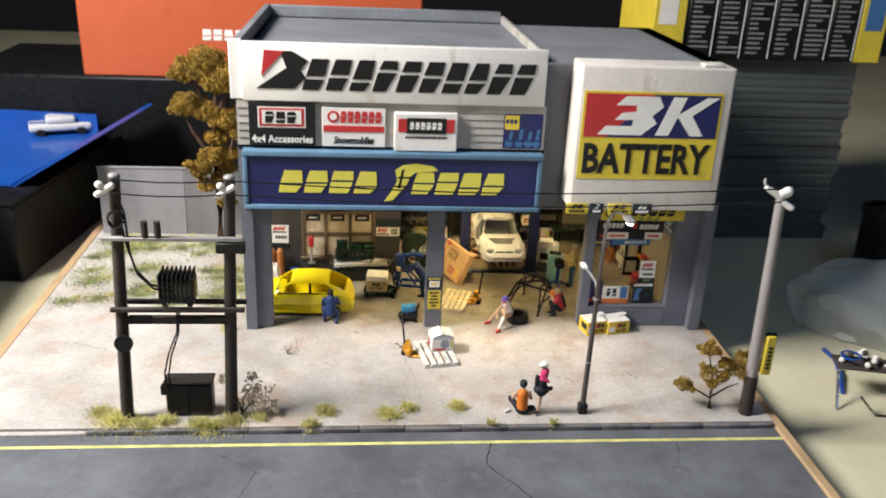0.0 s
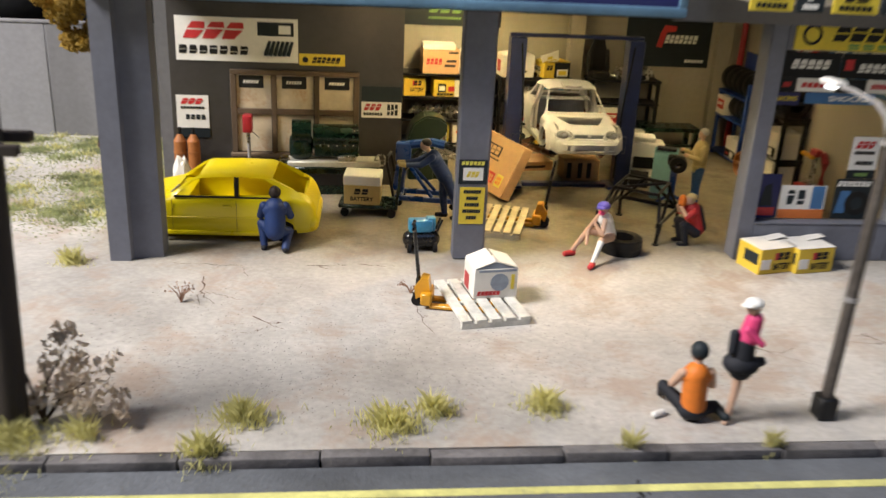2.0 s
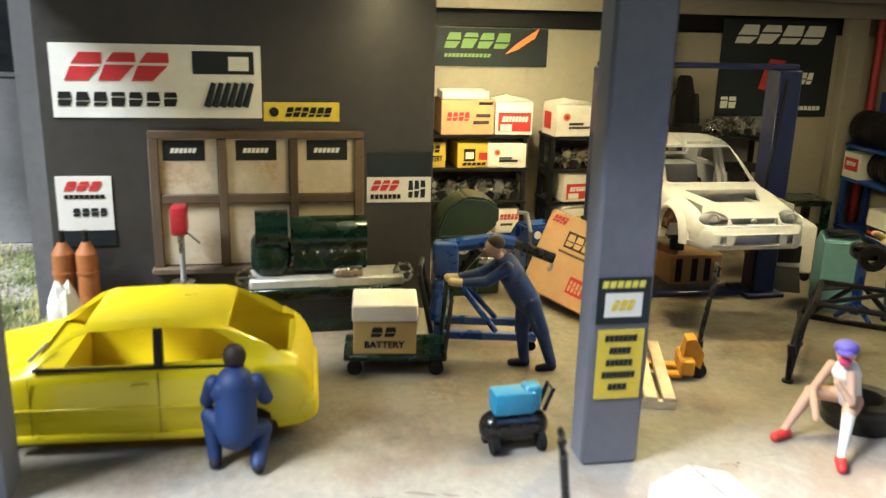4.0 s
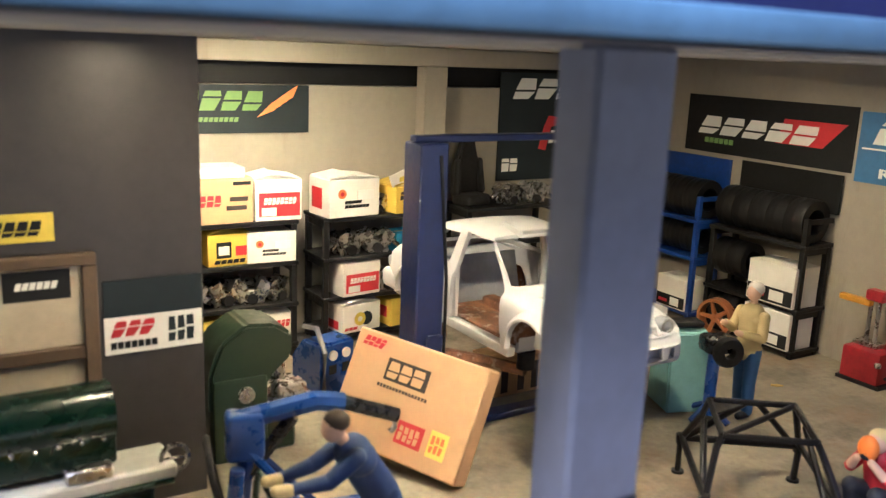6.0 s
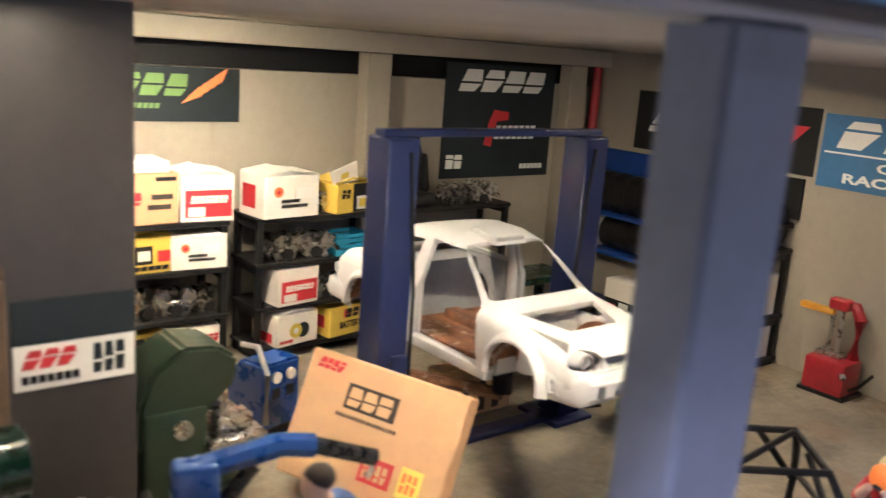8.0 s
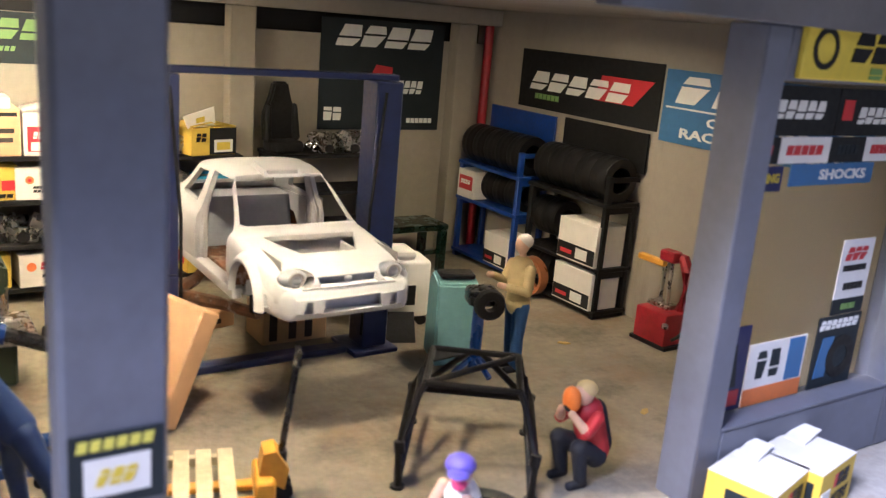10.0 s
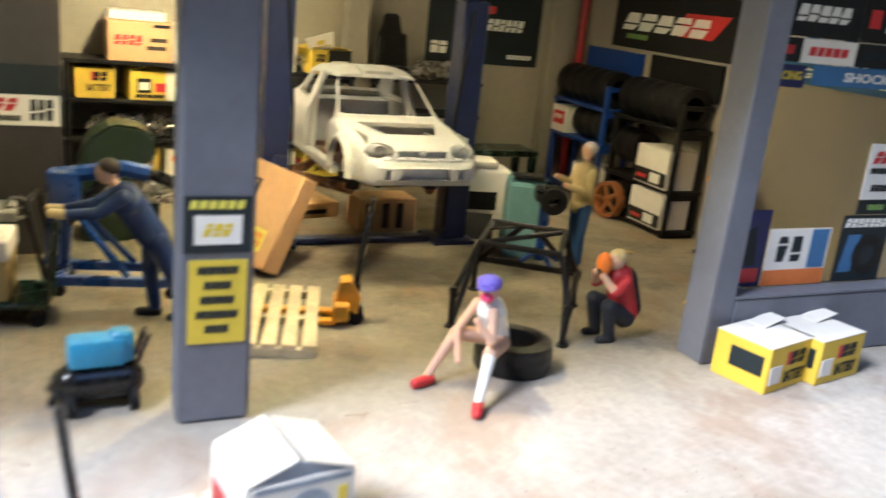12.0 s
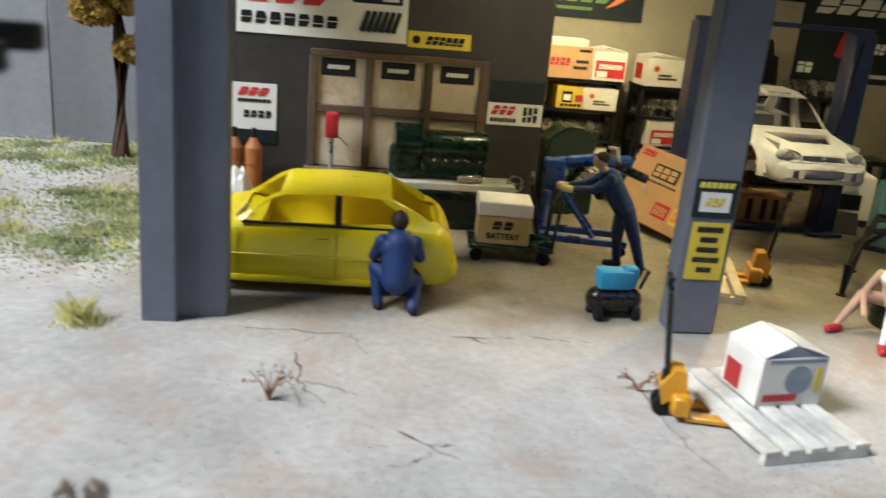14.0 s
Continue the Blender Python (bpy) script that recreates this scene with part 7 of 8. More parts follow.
for x, y, rz in ((10.4, 3.0, 25), (11.3, 6.3, -40), (2.6, 9.2, 60), (13.2, 3.6, 10)):
    b = prism(bm_new(), [(-0.14, -0.05), (0.02, -0.07), (0.15, 0.0), (0.05, 0.06), (-0.1, 0.04)], "z", 0.0, 0.02)
    solid("leaf_scrap", b, M["scrap"], "small ochre scrap lying on the floor", "scrap", (x, y, 0.001), rz)
solid("pry_bar", tube(bm_new(), [(13.6, 3.9, 0.03), (13.85, 3.2, 0.03)], 0.04, 6), M["dark_metal"], "dark steel bar lying on the floor", "bar")
# ---- model figures: each one plain mesh ----
M["skin"] = mat("painted_skin_tone", (0.56, 0.36, 0.26), 0.6, var=0.06, bump=0)
M["overall"] = mat("blue_overall_paint", (0.01, 0.035, 0.14), 0.6, var=0.15, grain=5, stain=1.5, bump=0.1)
M["jeans"] = mat("jeans_blue_paint", (0.03, 0.10, 0.30), 0.65, var=0.15, grain=5, bump=0.1)
M["hair_dark"] = mat("dark_hair_paint", (0.03, 0.02, 0.015), 0.6, var=0.15, bump=0.1)
M["hair_grey"] = mat("grey_hair_paint", (0.5, 0.47, 0.45), 0.6, var=0.1, bump=0.1)
M["jacket"] = mat("cream_jacket_paint", (0.55, 0.44, 0.22), 0.65, var=0.12, grain=5, bump=0.1)
M["shirt_red"] = mat("red_shirt_paint", (0.45, 0.025, 0.03), 0.6, var=0.12, bump=0.05)
M["vest_orange"] = mat("orange_vest_paint", (0.75, 0.2, 0.02), 0.6, var=0.12, bump=0.05)
M["cap_violet"] = mat("violet_cap_paint", (0.13, 0.1, 0.5), 0.5, var=0.1, bump=0)
M["pink"] = mat("pink_paint", (0.7, 0.06, 0.2), 0.55, var=0.1, bump=0)
M["dark_cloth"] = mat("dark_cloth_paint", (0.02, 0.022, 0.03), 0.7, var=0.2, bump=0.1)


def figure(label, at, mats, limbs, balls):
    """limbs: paint, from, to, two radii; balls: paint, centre, radius, three stretches. Joined into one mesh."""
    bm = bm_new()

    def paint(i, before):
        bm.faces.ensure_lookup_table()
        for f in bm.faces[before:]:
            f.material_index = i

    for i, p0, p1, r0, r1 in limbs:
        k = len(bm.faces)
        capsule(bm, p0, p1, r0, r1, 12)
        paint(i, k)
    for i, c, r, sx, sy, sz in balls:
        k = len(bm.faces)
        ball(bm, c, r, sx, sy, sz, 14)
        paint(i, k)
    return solid("figurine", bm, [M[m] for m in mats], label, "figurine", at, group="painted model figures")


# kneeling beside the yellow car, facing it
figure("painted figurine in blue overalls crouching by the yellow car", (-5.0, 0.75, 0), ["overall", "skin", "hair_dark", "dark_cloth"],
       [(0, (-0.13, 0.1, 0.62), (-0.38, 0.35, 0.7), 0.19, 0.15), (0, (-0.38, 0.35, 0.7), (-0.32, 0.12, 0.14), 0.14, 0.1), (0, (0.13, 0.05, 0.6), (0.36, 0.25, 0.5), 0.19, 0.15), (0, (0.36, 0.25, 0.5), (0.3, -0.15, 0.14), 0.14, 0.11),
        (3, (-0.32, 0.05, 0.07), (-0.34, 0.3, 0.07), 0.09, 0.08), (3, (0.3, -0.2, 0.1), (0.32, 0.02, 0.08), 0.09, 0.09),
        (0, (0, 0.05, 0.6), (0.0, 0.15, 1.25), 0.3, 0.3), (0, (-0.3, 0.15, 1.3), (-0.42, 0.35, 0.95), 0.13, 0.11), (0, (0.3, 0.15, 1.3), (0.42, 0.35, 0.95), 0.13, 0.11), (0, (-0.42, 0.35, 0.95), (-0.3, 0.6, 1.0), 0.1, 0.08), (0, (0.42, 0.35, 0.95), (0.3, 0.6, 1.0), 0.1, 0.08), (1, (0, 0.2, 1.45), (0, 0.22, 1.58), 0.08, 0.08)],
       [(2, (0, 0.24, 1.68), 0.17, 1, 1.1, 1.1), (1, (0, 0.33, 1.63), 0.13, 1, 1, 1.1), (0, (0, 0.12, 1.2), 0.36, 1.0, 0.7, 0.75)])
# pushing the hoist towards -x
figure("painted figurine in blue overalls leaning forward to push the hoist", (0.35, 3.8, 0), ["overall", "skin", "hair_dark", "dark_cloth", "jacket"],
       [(0, (-0.2, 0.08, 1.35), (-0.22, 0.16, 0.75), 0.18, 0.14), (0, (-0.22, 0.16, 0.75), (-0.15, 0.16, 0.15), 0.13, 0.1), (0, (-0.15, -0.1, 1.35), (0.1, -0.12, 0.75), 0.18, 0.14), (0, (0.1, -0.12, 0.75), (0.3, -0.14, 0.16), 0.13, 0.1),
        (3, (-0.12, 0.16, 0.07), (-0.4, 0.17, 0.07), 0.09, 0.07), (3, (0.32, -0.14, 0.09), (0.06, -0.15, 0.06), 0.09, 0.07),
        (0, (-0.2, 0, 1.38), (-0.62, 0, 2.05), 0.24, 0.24), (0, (-0.66, -0.22, 2.08), (-1.02, -0.2, 1.82), 0.12, 0.1), (0, (-1.02, -0.2, 1.82), (-1.5, -0.14, 1.8), 0.1, 0.07), (0, (-0.66, 0.22, 2.08), (-1.05, 0.25, 1.85), 0.12, 0.1), (0, (-1.05, 0.25, 1.85), (-1.52, 0.18, 1.8), 0.1, 0.07),
        (4, (-1.5, -0.14, 1.8), (-1.66, -0.12, 1.82), 0.08, 0.07), (4, (-1.52, 0.18, 1.8), (-1.68, 0.16, 1.82), 0.08, 0.07), (1, (-0.74, 0, 2.22), (-0.82, 0, 2.32), 0.08, 0.08)],
       [(1, (-0.88, 0, 2.42), 0.16, 1, 0.9, 1.15), (2, (-0.84, 0, 2.5), 0.17, 1.0, 0.95, 0.85), (0, (-0.55, 0, 1.95), 0.3, 0.8, 1.0, 0.8)])
# sitting on the tyre
figure("painted figurine in a violet cap sitting on the tyre", (4.75, 0.7, 0), ["white", "skin", "cap_violet", "red", "pink"],
       [(1, (0, 0.05, 0.62), (-0.62, 0.05, 0.72), 0.15, 0.11), (1, (-0.62, 0.05, 0.72), (-1.1, -0.1, 0.14), 0.1, 0.06), (1, (0.0, -0.2, 0.62), (-0.4, -0.65, 0.66), 0.15, 0.11), (0, (-0.4, -0.65, 0.66), (-0.72, -1.05, 0.14), 0.1, 0.06),
        (3, (-1.06, -0.1, 0.08), (-1.32, -0.2, 0.08), 0.09, 0.08), (3, (-0.7, -1.02, 0.08), (-0.84, -1.26, 0.08), 0.09, 0.08),
        (0, (0, -0.05, 0.66), (-0.22, -0.2, 1.18), 0.2, 0.2), (1, (-0.3, -0.42, 1.2), (-0.42, -0.7, 0.85), 0.075, 0.06), (1, (-0.42, -0.7, 0.85), (-0.62, -0.55, 1.15), 0.06, 0.05), (1, (-0.35, 0.02, 1.2), (-0.65, -0.02, 0.8), 0.075, 0.06), (1, (-0.65, -0.02, 0.8), (-0.75, -0.35, 0.45), 0.06, 0.05), (1, (-0.26, -0.22, 1.3), (-0.3, -0.25, 1.42), 0.06, 0.06)],
       [(1, (-0.34, -0.28, 1.5), 0.15, 1, 1, 1.1), (4, (-0.4, -0.36, 1.42), 0.1, 1, 1, 0.9), (2, (-0.33, -0.26, 1.6), 0.18, 1.05, 1.05, 0.7), (2, (-0.47, -0.42, 1.58), 0.12, 1.1, 1.1, 0.3), (0, (-0.2, -0.18, 1.12), 0.24, 0.95, 0.95, 0.7)])
# crouching with an orange helmet
figure("painted figurine in a red shirt crouching with an orange mask", (7.65, 1.68, 0), ["shirt_red", "skin", "jacket", "dark_cloth", "vest_orange"],
       [(3, (0.12, 0.12, 0.45), (-0.35, 0.2, 0.68), 0.19, 0.14), (3, (-0.35, 0.2, 0.68), (-0.22, 0.2, 0.12), 0.13, 0.1), (3, (0.12, -0.12, 0.42), (-0.3, -0.2, 0.66), 0.19, 0.14), (3, (-0.3, -0.2, 0.66), (-0.2, -0.2, 0.12), 0.13, 0.1), (3, (-0.18, 0.2, 0.06), (-0.42, 0.2, 0.06), 0.08, 0.07), (3, (-0.15, -0.2, 0.06), (-0.4, -0.2, 0.06), 0.08, 0.07),
        (0, (0.18, 0, 0.5), (-0.02, 0, 1.12), 0.26, 0.24), (3, (0.3, 0, 0.55), (0.12, 0, 1.12), 0.2, 0.18), (0, (-0.05, -0.24, 1.12), (-0.28, -0.3, 0.95), 0.11, 0.09), (1, (-0.28, -0.3, 0.95), (-0.45, -0.12, 1.2), 0.08, 0.06), (0, (-0.05, 0.24, 1.12), (-0.28, 0.3, 0.95), 0.11, 0.09), (1, (-0.28, 0.3, 0.95), (-0.45, 0.12, 1.2), 0.08, 0.06)],
       [(1, (-0.15, 0, 1.42), 0.16, 1, 0.95, 1.1), (2, (-0.1, 0, 1.5), 0.165, 1, 1, 0.8), (4, (-0.38, 0, 1.38), 0.15, 0.8, 1.1, 1.35), (3, (-0.42, 0, 1.28), 0.09, 0.8, 1.0, 1.0)])
# standing at the tyre changer
figure("painted figurine in a cream jacket and jeans standing at the machine", (9.3, 5.6, 0), ["jacket", "skin", "hair_grey", "jeans", "dark_cloth"],
       [(3, (0.0, 0.12, 1.35), (0.02, 0.14, 0.7), 0.17, 0.13), (3, (0.02, 0.14, 0.7), (0.05, 0.15, 0.12), 0.13, 0.11), (3, (0.0, -0.12, 1.35), (-0.05, -0.14, 0.7), 0.17, 0.13), (3, (-0.05, -0.14, 0.7), (-0.02, -0.15, 0.12), 0.13, 0.11), (4, (0.03, 0.15, 0.06), (-0.2, 0.16, 0.06), 0.08, 0.07), (4, (-0.03, -0.15, 0.06), (-0.28, -0.16, 0.06), 0.08, 0.07),
        (0, (0.0, 0, 1.35), (0.0, 0, 2.1), 0.23, 0.25), (0, (0, -0.28, 2.12), (-0.1, -0.36, 1.72), 0.11, 0.1), (0, (-0.1, -0.36, 1.72), (-0.5, -0.22, 1.82), 0.09, 0.07), (0, (0, 0.28, 2.12), (-0.12, 0.36, 1.75), 0.11, 0.1), (0, (-0.12, 0.36, 1.75), (-0.52, 0.2, 1.95), 0.09, 0.07), (1, (0, 0, 2.3), (0, 0, 2.42), 0.07, 0.07), (1, (-0.5, -0.22, 1.82), (-0.62, -0.18, 1.86), 0.06, 0.06), (1, (-0.52, 0.2, 1.95), (-0.64, 0.16, 1.98), 0.06, 0.06)],
       [(1, (-0.03, 0, 2.56), 0.15, 1, 0.95, 1.15), (2, (0.02, 0, 2.63), 0.165, 1, 1, 0.9), (0, (0, 0, 2.05), 0.29, 0.75, 1.1, 0.6), (0, (0, 0, 1.4), 0.26, 0.95, 1.05, 0.6)])
# sitting by the kerb, back to the road
figure("painted figurine in an orange vest sitting on the pavement", (3.95, -8.35, 0), ["vest_orange", "skin", "dark_cloth", "slate", "white"],
       [(2, (-0.1, 0, 0.2), (-0.45, 0.55, 0.45), 0.17, 0.12), (2, (-0.45, 0.55, 0.45), (-0.35, 0.85, 0.1), 0.11, 0.08), (2, (0.12, 0, 0.2), (0.5, 0.1, 0.22), 0.17, 0.12), (3, (0.5, 0.1, 0.22), (0.62, -0.2, 0.14), 0.12, 0.09), (1, (0.62, -0.2, 0.12), (0.72, -0.05, 0.1), 0.08, 0.07),
        (0, (0, 0, 0.3), (-0.02, 0.05, 0.98), 0.25, 0.26), (1, (-0.3, 0.05, 1.02), (-0.42, 0.2, 0.7), 0.1, 0.08), (1, (-0.42, 0.2, 0.7), (-0.3, 0.45, 0.6), 0.075, 0.06), (1, (0.28, 0.05, 1.02), (0.42, 0.2, 0.65), 0.1, 0.08), (1, (0, 0.06, 1.15), (0, 0.08, 1.3), 0.075, 0.07), (4, (-0.75, 0.05, 0.07), (-0.55, 0.15, 0.07), 0.07, 0.07)],
       [(3, (0, 0.1, 1.48), 0.18, 1, 1.05, 1.1), (1, (0, 0.16, 1.36), 0.13, 1, 1, 1), (0, (0, 0.03, 0.95), 0.31, 1, 0.7, 0.6), (2, (0, 0, 0.2), 0.28, 1.15, 0.9, 0.7)])
figure("painted figurine in a black dress and white cap", (4.62, -8.5, 0), ["dark_cloth", "skin", "white", "pink"],
       [(1, (0.0, 0, 0.12), (0.08, 0.02, 0.65), 0.06, 0.08), (1, (0.08, 0.02, 0.65), (0.1, 0.04, 1.2), 0.08, 0.12), (1, (0.0, 0, 0.05), (-0.08, -0.1, 0.05), 0.06, 0.05), (0, (0.2, 0.05, 1.25), (0.55, 0.12, 1.3), 0.12, 0.1), (0, (0.12, 0.05, 1.2), (0.12, 0.05, 1.75), 0.25, 0.2), (3, (0.15, 0.05, 1.85), (0.22, 0.05, 2.25), 0.2, 0.17), (3, (0.05, -0.1, 2.1), (0.32, -0.2, 1.85), 0.08, 0.07), (0, (-0.12, 0.05, 1.95), (-0.15, 0.0, 1.6), 0.09, 0.08), (1, (0.2, 0.05, 2.3), (0.18, 0.04, 2.4), 0.06, 0.06)],
       [(1, (0.15, 0.04, 2.5), 0.14, 1, 1, 1.1), (2, (0.15, 0.04, 2.6), 0.17, 1.05, 1.05, 0.65), (2, (0.02, 0.0, 2.57), 0.12, 1.2, 1, 0.3), (0, (0.12, 0.06, 1.3), 0.34, 1.1, 0.9, 0.7)])
# ---- the dim room round the model ----
M["carton_dark"] = mat("dark_grey_carton", (0.10, 0.115, 0.115), 0.55, var=0.15, grain=2, stain=0.2, bump=0.05)
M["carton_black"] = mat("black_carton", (0.006, 0.0065, 0.008), 0.45, var=0.2, grain=2, stain=0.2, bump=0.05)
M["carton_orange"] = mat("orange_carton", (0.5, 0.095, 0.03), 0.55, var=0.06, grain=2, stain=0.1, bump=0.03)
M["tray_blue"] = mat("glossy_blue_tray", (0.007, 0.07, 0.34), 0.35, var=0.08, bump=0.02, coat=0.2)
M["plastic_mint"] = mat("mint_white_plastic", (0.55, 0.68, 0.64), 0.3, var=0.05, bump=0.02)
M["room"] = mat("dark_room_wall", (0.02, 0.02, 0.024), 0.9, var=0.2, grain=0.2, stain=0.03, bump=0)
slab("wall_room", -140, 140, 110, 114, -4, 120, M["room"], "dark wall far behind the table", "wall")
slab("ceiling_room", -140, 140, -120, 114, 116, 120, M["room"], "dark ceiling over the table", "ceiling")

st = thing("carton_stack", "dark cabinet block behind the model", "cabinet", (0, 0, 0))
part("body", box(bm_new(), -34, 6, 26, 40, -1.6, 8.0, 0.2), M["carton_black"], st)
part("door_gap", box(bm_new(), -14.1, -13.9, 25.9, 26, -1.0, 7.4), M["black"], st)
o = thing("orange_carton", "large orange carton with small white print behind the garage", "box", (0, 25.0, 8.0))
part("body", box(bm_new(), -24.4, 1.1, 1.0, 10, 0.0, 9.5, 0.15), M["carton_orange"], o)
part("print", bars(bm_new(), 4, -15.4, -12.2, 2.9, 3.7, 0, 0.15, 0.03, 1.0, seed=4), M["white"], o)

bx = thing("black_carton", "large glossy black carton on the table", "box", (-29.5, 18.5, -1.6), -8)
part("body", box(bm_new(), -8, 6.6, -8.5, 8, 0, 5.0, 0.15), M["carton_black"], bx)
part("lid_edge", box(bm_new(), -8.1, 6.7, -8.6, 8.1, 5.0, 5.25, 0.05), M["carton_black"], bx)
t = thing("tray", "bright blue open display tray on the black carton", "tray", (-30.2, 20.0, 3.65), -8)
part("bottom", box(bm_new(), -7, 6, -7, 6, 0, 0.15), M["tray_blue"], t)
b = prism(bm_new(), [(6, 0), (6.2, 0), (10.4, 2.6), (10.1, 2.7)], "y", -7, 6)
part("side_flap", b, M["tray_blue"], t)
part("front_flap", prism(bm_new(), [(-7, 0), (-7.2, 0), (-7.6, -0.9), (-7.4, -0.9)], "x", -7, 6), M["tray_blue"], t)
part("back_side", box(bm_new(), -7, 6, 5.8, 6, 0.15, 1.6), M["tray_blue"], t)
tc = thing("toy_car", "small white toy car with blue stripes in the tray", "toy car", (-26.2, 25.0, 3.8), 20)
b = box(bm_new(), -2.2, 2.2, -0.95, 0.95, 0.3, 0.85, 0.2, 3)
box(b, -1.0, 1.1, -0.8, 0.8, 0.8, 1.35, 0.22, 3)
part("body", b, M["car_white"], tc)
for y in (-0.3, 0.12):
    part("stripe", box(bm_new(), -2.1, 2.1, y, y + 0.18, 0.86, 0.875), M["tray_blue"], tc)
for x in (-1.4, 1.4):
    for y in (-0.95, 0.75):
        part("wheel", cyl(bm_new(), (x, y, 0.32), (x, y + 0.2, 0.32), 0.32, n=14), M["black_rubber"], tc)
cb = thing("plastic_box", "mint white plastic box at the table edge", "box", (-31.2, 2.0, -1.6), 3)
part("body", box(bm_new(), -5, 5, -8, 8, 0, 6.2, 0.6, 3), M["plastic_mint"], cb)
part("rim", box(bm_new(), -5.3, 5.3, -8.3, 8.3, 6.2, 6.8, 0.2, 2), M["plastic_mint"], cb)

# stack of flat grey cartons with printed ones on top
for i in range(13):
    x0, y0 = 13.5 + random.Random(i).uniform(-0.3, 0.3), 18 + random.Random(i + 40).uniform(0, 0.25)
    c = thing("flat_carton", "flat dark grey carton in a tall stack", "box", (x0, y0, -1.6 + i * 1.05), random.Random(i + 9).uniform(-0.4, 0.4), "stack of flat grey cartons")
    part("body", box(bm_new(), 0, 18.4, 0, 8, 0.0, 0.98, 0.1, 2), M["carton_dark"], c)
    part("lid", box(bm_new(), -0.04, 18.44, -0.05, 8.04, 0.62, 1.05, 0.08, 2), M["carton_dark"], c)
for i in range(8):
    m = M["yellow"] if i in (0, 7) else M["carton_black"]
    lab = "yellow printed carton on top of the stack" if i in (0, 7) else "black carton with rows of pale print"
    w = 2.3 if i == 0 else 1.95
    x0 = 16.2 + (i * 2.05 + (0.35 if i else 0))
    c = thing("printed_carton", lab, "box", (x0, 17.2, 12.05), 0, "printed cartons on the stack")
    part("body", box(bm_new(), 0, w, 0, 8, 0, 5.2, 0.06), m, c)
    part("edge", box(bm_new(), w - 0.12, w - 0.04, -0.02, 0, 0.1, 5.1), M["white"] if i not in (0, 7) else M["slate"], c)
    b = bm_new()
    rr = random.Random(i)
    if i in (0, 7):
        box(b, 0.35, 1.6, -0.02, 0, 2.2, 4.6)
        part("print", b, M["box_white"] if i == 0 else M["mid_blue"], c)
    else:
        for k in range(12):
            w0 = rr.uniform(0.6, 1.5)
            box(b, 0.25, 0.25 + w0, -0.02, 0, 0.4 + k * 0.33, 0.52 + k * 0.33)
        part("small_print", b, M["grey_metal"], c)

pot = thing("black_pot", "black round pot standing on the table", "pot", (31.5, 9.0, -1.6))
part("wall", cyl(bm_new(), (0, 0, 0), (0, 0, 5.2), 2.0, 2.1, 28), M["carton_black"], pot)
part("rim", lathe(bm_new(), [(2.0, 5.2), (2.25, 5.2), (2.25, 5.5), (2.0, 5.5)], (0, 0, 0), "z", 28), M["carton_black"], pot)
ws = thing("white_stand", "white curved plastic stand at the table edge", "stand", (37.5, 12.0, -1.6), -10)
b = prism(bm_new(), [(-3.5, 0), (4, 0), (4, 12), (0.5, 12), (-0.8, 6.5), (-2.6, 4.8), (-2.6, 4.0), (-0.5, 3.6), (-0.5, 0.8), (-3.5, 0.8)], "y", 0, 4)
bmesh.ops.bevel(b, geom=list(b.edges), offset=0.25, segments=2, affect="EDGES")
part("body", b, M["sign_white"], ws)

# crumpled clear bag
clear = bpy.data.materials.new("clear_plastic_bag")
clear.use_nodes = True
g = clear.node_tree.nodes["Principled BSDF"]
g.inputs["Base Color"].default_value = (0.72, 0.75, 0.74, 1)
g.inputs["Transmission Weight"].default_value, g.inputs["Roughness"].default_value, g.inputs["IOR"].default_value = 0.75, 0.28, 1.2
b = bm_new()
bmesh.ops.create_icosphere(b, subdivisions=4, radius=1.0)
for v in b.verts:
    c0 = v.co.copy()
    k = 1 + 0.22 * noise.noise(c0 * 1.7) + 0.12 * abs(noise.noise(c0 * 4.1)) + 0.04 * noise.noise(c0 * 11)
    v.co = Vector((c0.x * 5.6 * k, c0.y * 3.6 * k, max(-0.02, 0.9 * c0.z + 0.45) * 3.3 * k))
bag = solid("plastic_bag", b, clear, "crumpled clear plastic bag on the table", "bag", (28.5, 2.5, -1.6), -18)
bag.visible_shadow = False
# blue tie and the small wire rack
solid("cable_tie", tube(bm_new(), [(23.0, 0.2, -1.45), (22.9, -1.2, -1.3), (22.4, -2.8, -1.35), (21.7, -4.4, -1.52)], 0.12, 6), M["tray_blue"], "bright blue cable tie lying on the table", "cable tie")
r_ = thing("wire_rack", "small wire rack with beads on the table", "rack", (22.4, -5.3, -1.6), -14)
part("frame", tube(bm_new(), [(-1.6, -1.0, 0.06), (-1.5, 0.3, 1.6), (-1.4, 0.3, 1.7), (2.2, 0.6, 1.8), (2.3, -0.8, 0.06), (0.2, -1.2, 0.06), (-0.6, -1.0, 0.9)], 0.07, 6), M["steel"], r_)
part("plate", box(bm_new(), -1.6, 2.6, 0.2, 1.6, 1.7, 1.85, 0.05), M["timber"], r_)
rr = random.Random(2)
for k in range(26):
    part("bead", ball(bm_new(), (rr.uniform(-1.4, 2.4), rr.uniform(0.1, 1.5), rr.uniform(1.85, 2.25)), 0.16, n=8), M["box_white"] if k % 3 else M["timber"], r_)
part("hoop", lathe(bm_new(), [(0.42, 2.2), (0.5, 2.2), (0.5, 2.3), (0.42, 2.3)], (-0.9, 0.8, 0), "z", 20), M["tray_blue"], r_)
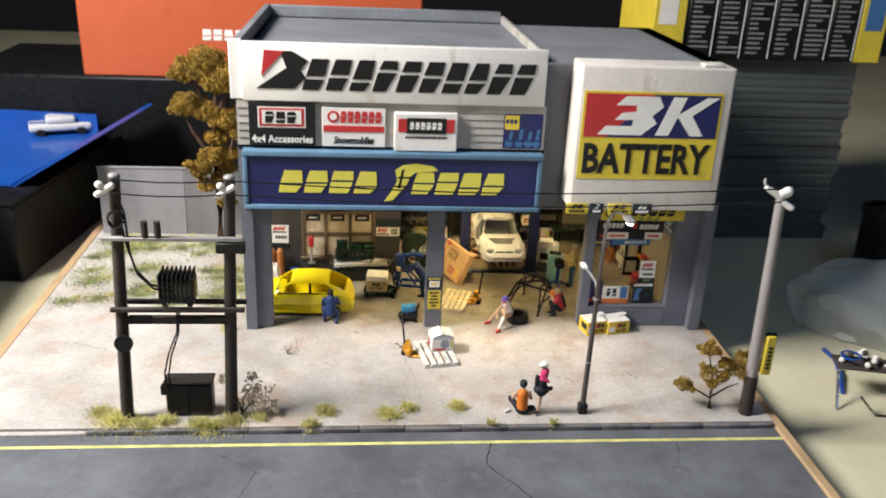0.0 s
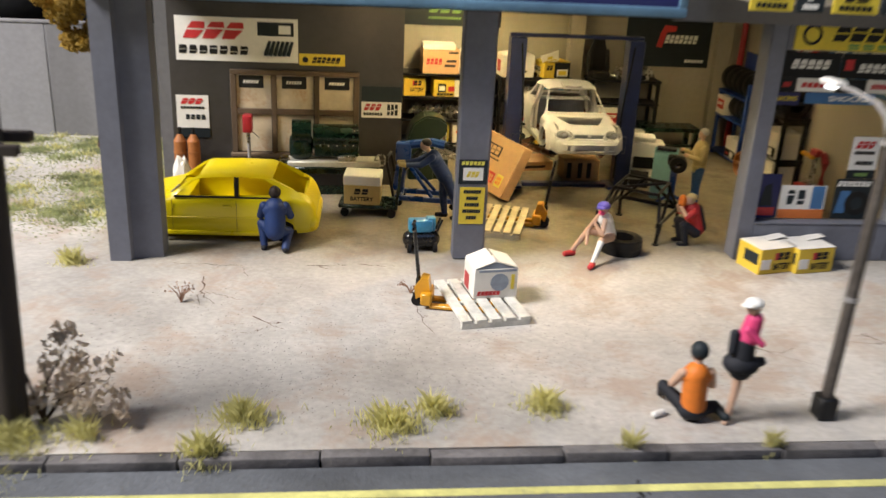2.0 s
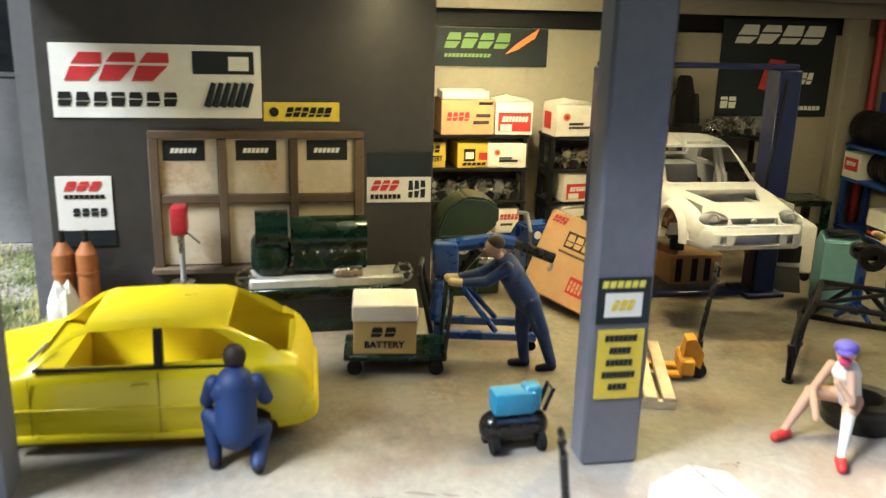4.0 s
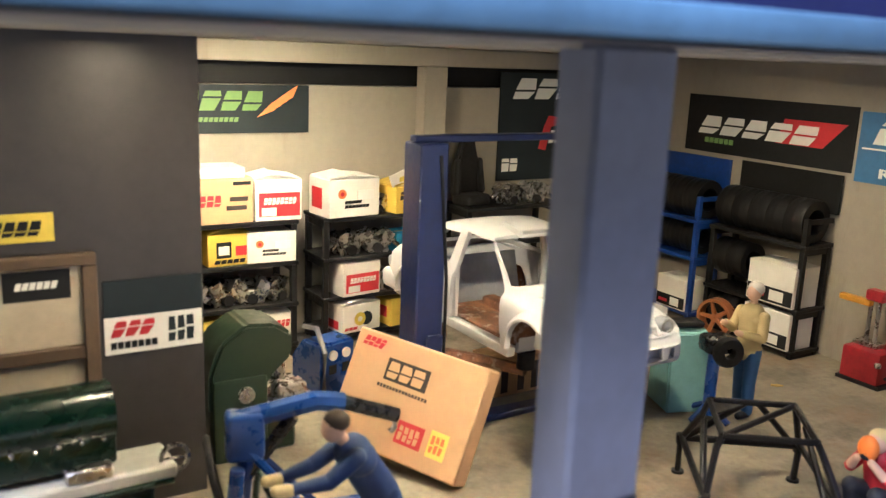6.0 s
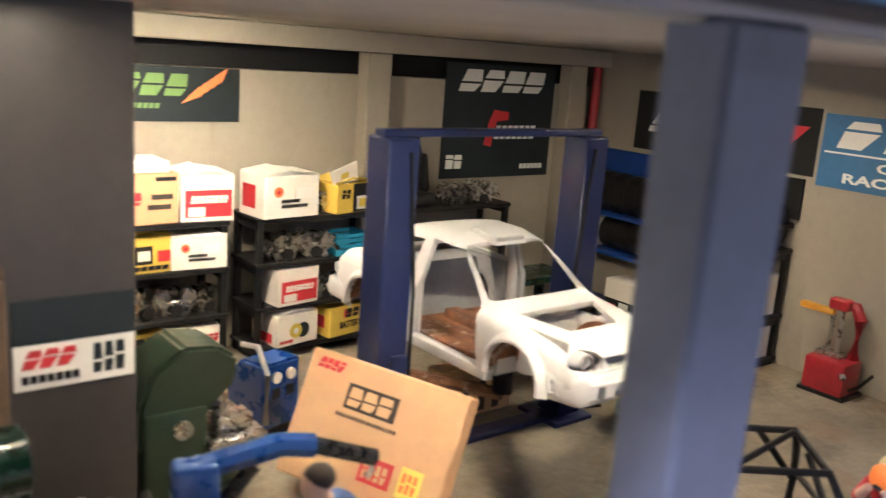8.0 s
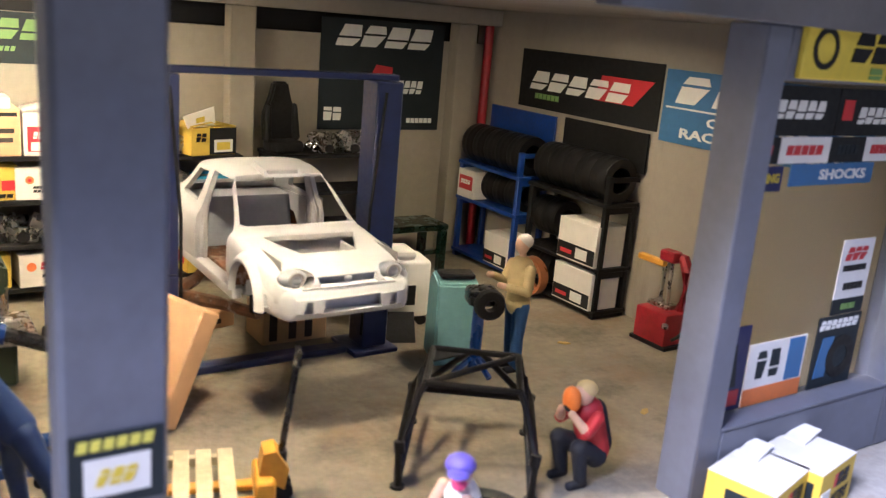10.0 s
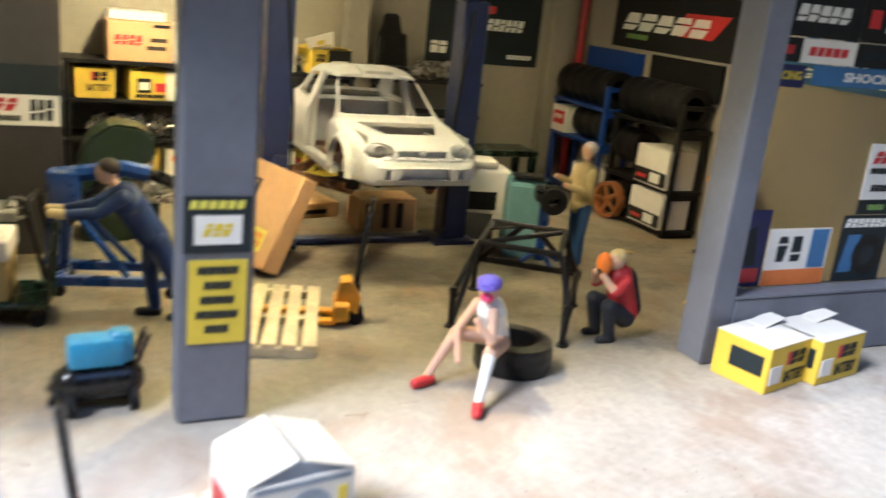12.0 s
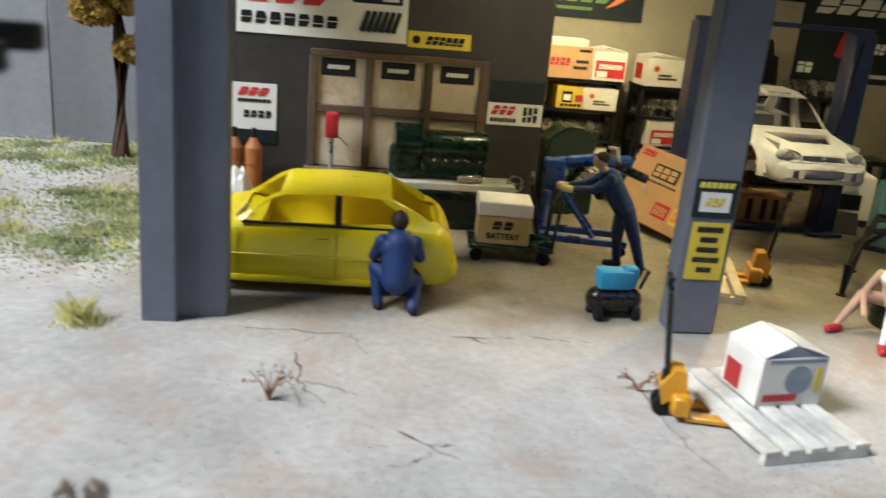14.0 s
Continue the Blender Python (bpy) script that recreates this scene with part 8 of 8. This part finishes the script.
# ---- pieces of the setting ----
# kerb stones
kerb = structure("kerb", "row of dark grey kerb stones along the road", "kerb")
stone = [mesh_of(box(bm_new(), 0.012, 2.0 + 0.25 * k - 0.012, -9.5, -9.22, -0.35, 0.015 - 0.012 * k, 0.035, 2), "kerb_stone", M["kerb"]) for k in range(3)]
x, i = -14.9, 0
while x < 15.3:
    k = (i * 7 + i // 3) % 3
    w = 2.0 + 0.25 * k
    if x + w > 15.45:
        break
    ob = new("kerb_stone", stone[k])
    ob.parent = kerb
    ob.location = (x * U, 0.012 * U * ((i % 3) - 1), 0.01 * U * ((i * 5) % 3 - 1))
    x += w
    i += 1
slab("kerb_end", x, 15.45, -9.5, -9.22, -0.35, 0.0, M["kerb"], "last short kerb stone at the board edge", "kerb", 0.03)
slab("verge", -20.7, -14.9, -9.5, -9.22, -0.35, -0.1, M["apron"], "sloping dusty verge where the kerb ends", "verge", 0.05)

# siding planks behind the small signs
plank = mesh_of(prism(bm_new(), [(-0.35, 0.0), (-0.6, 0.0), (-0.54, 0.345), (-0.35, 0.345)], "x", -9.28, 5.55), "plank", M["siding"])
for z in SIDING_ROWS:
    ob = new("plank", plank)
    ob.parent = siding
    ob.location = (0, 0, z * U)


# cracks in the road and the forecourt
def crack(label, pts, w, z, seed, branches=2):
    rr = random.Random(seed)
    verts, faces = [], []

    def run(line, w0):
        fine = []
        for (x0, y0), (x1, y1) in zip(line, line[1:]):
            for k in range(6):
                t = k / 6
                fine.append((x0 + (x1 - x0) * t + rr.gauss(0, 0.035), y0 + (y1 - y0) * t + rr.gauss(0, 0.035)))
        fine.append(line[-1])
        for k, (px, py) in enumerate(fine):
            ww = w0 * rr.uniform(0.3, 1.0) * (1 - k / len(fine) * 0.7)
            verts.extend([((px - ww) * U, (py - ww * 0.4) * U, z * U), ((px + ww) * U, (py + ww * 0.4) * U, z * U)])
            if k:
                n = len(verts)
                faces.append((n - 4, n - 3, n - 1, n - 2))
        return fine

    f = run(pts, w)
    for _ in range(branches):
        a = rr.choice(f)
        run([a, (a[0] + rr.uniform(-0.7, 0.7), a[1] + rr.uniform(-0.5, 0.3)), (a[0] + rr.uniform(-1.3, 1.3), a[1] + rr.uniform(-0.9, 0.2))], w * 0.6)
    me = bpy.data.meshes.new("crack")
    me.from_pydata(verts, [], faces)
    me.materials.append(M["crack"] if z < 0 else M["rust_crack"])
    return tagged(new("crack", me), label, "crack", kind="structure")


M["rust_crack"] = mat("reddish_brown_crack", (0.12, 0.06, 0.035), 0.95, var=0.25, grain=6, stain=2)
crack("black jagged crack across the asphalt road", [(2.35, -10.1), (2.1, -11.0), (1.9, -11.9), (2.7, -13.0), (3.5, -14.2), (3.9, -16.0)], 0.05, -0.194, 3, 3)
crack("fine dark crack in the asphalt road", [(10.5, -10.3), (10.3, -11.5), (9.6, -12.6)], 0.03, -0.194, 4, 2)
crack("fine dark crack in the asphalt road", [(-9, -11), (-7.5, -12.2), (-8.2, -14.5)], 0.025, -0.194, 5, 2)
for pts, w, sd in ((((-18.6, -1.5), (-17.6, -1.6), (-16.2, -2.2)), 0.035, 6), (((-6.7, -1.2), (-6.6, -2.2), (-6.2, -2.9)), 0.03, 7), (((-5.2, -3.7), (-4.4, -4.3)), 0.03, 8), (((-1.3, -2.0), (-1.2, -3.3), (-0.9, -4.5)), 0.02, 9), (((-4.0, -0.35), (-2.4, -0.3), (-1.6, -0.42)), 0.04, 10), (((-7.6, -0.25), (-6.0, -0.4)), 0.03, 12), (((6.2, -5.2), (7.2, -5.6)), 0.03, 13), (((1.6, -0.2), (3.4, 0.1)), 0.02, 14), (((9.8, -4.6), (10.2, -5.4)), 0.03, 15)):
    crack("thin reddish-brown crack in the concrete forecourt", list(pts), w, 0.006, sd, 2)
# grit
rr = random.Random(21)
verts, faces = [], []
for _ in range(2600):
    px, py, s_ = rr.uniform(-9, 7), rr.triangular(-8.8, -1.0, -6.6), rr.uniform(0.006, 0.017)
    n = len(verts)
    verts += [((px + dx * s_) * U, (py + dy * s_) * U, dz * s_ * U) for dx, dy, dz in ((-1, -1, 0), (1, -0.7, 0), (0.2, 1, 0), (0, 0, 0.9))]
    faces += [(n, n + 1, n + 3), (n + 1, n + 2, n + 3), (n + 2, n, n + 3)]
me = bpy.data.meshes.new("grit")
me.from_pydata(verts, [], faces)
me.materials.append(M["kerb"])
tagged(new("grit", me), "fine dark grit scattered on the forecourt", "grit", kind="stuff")
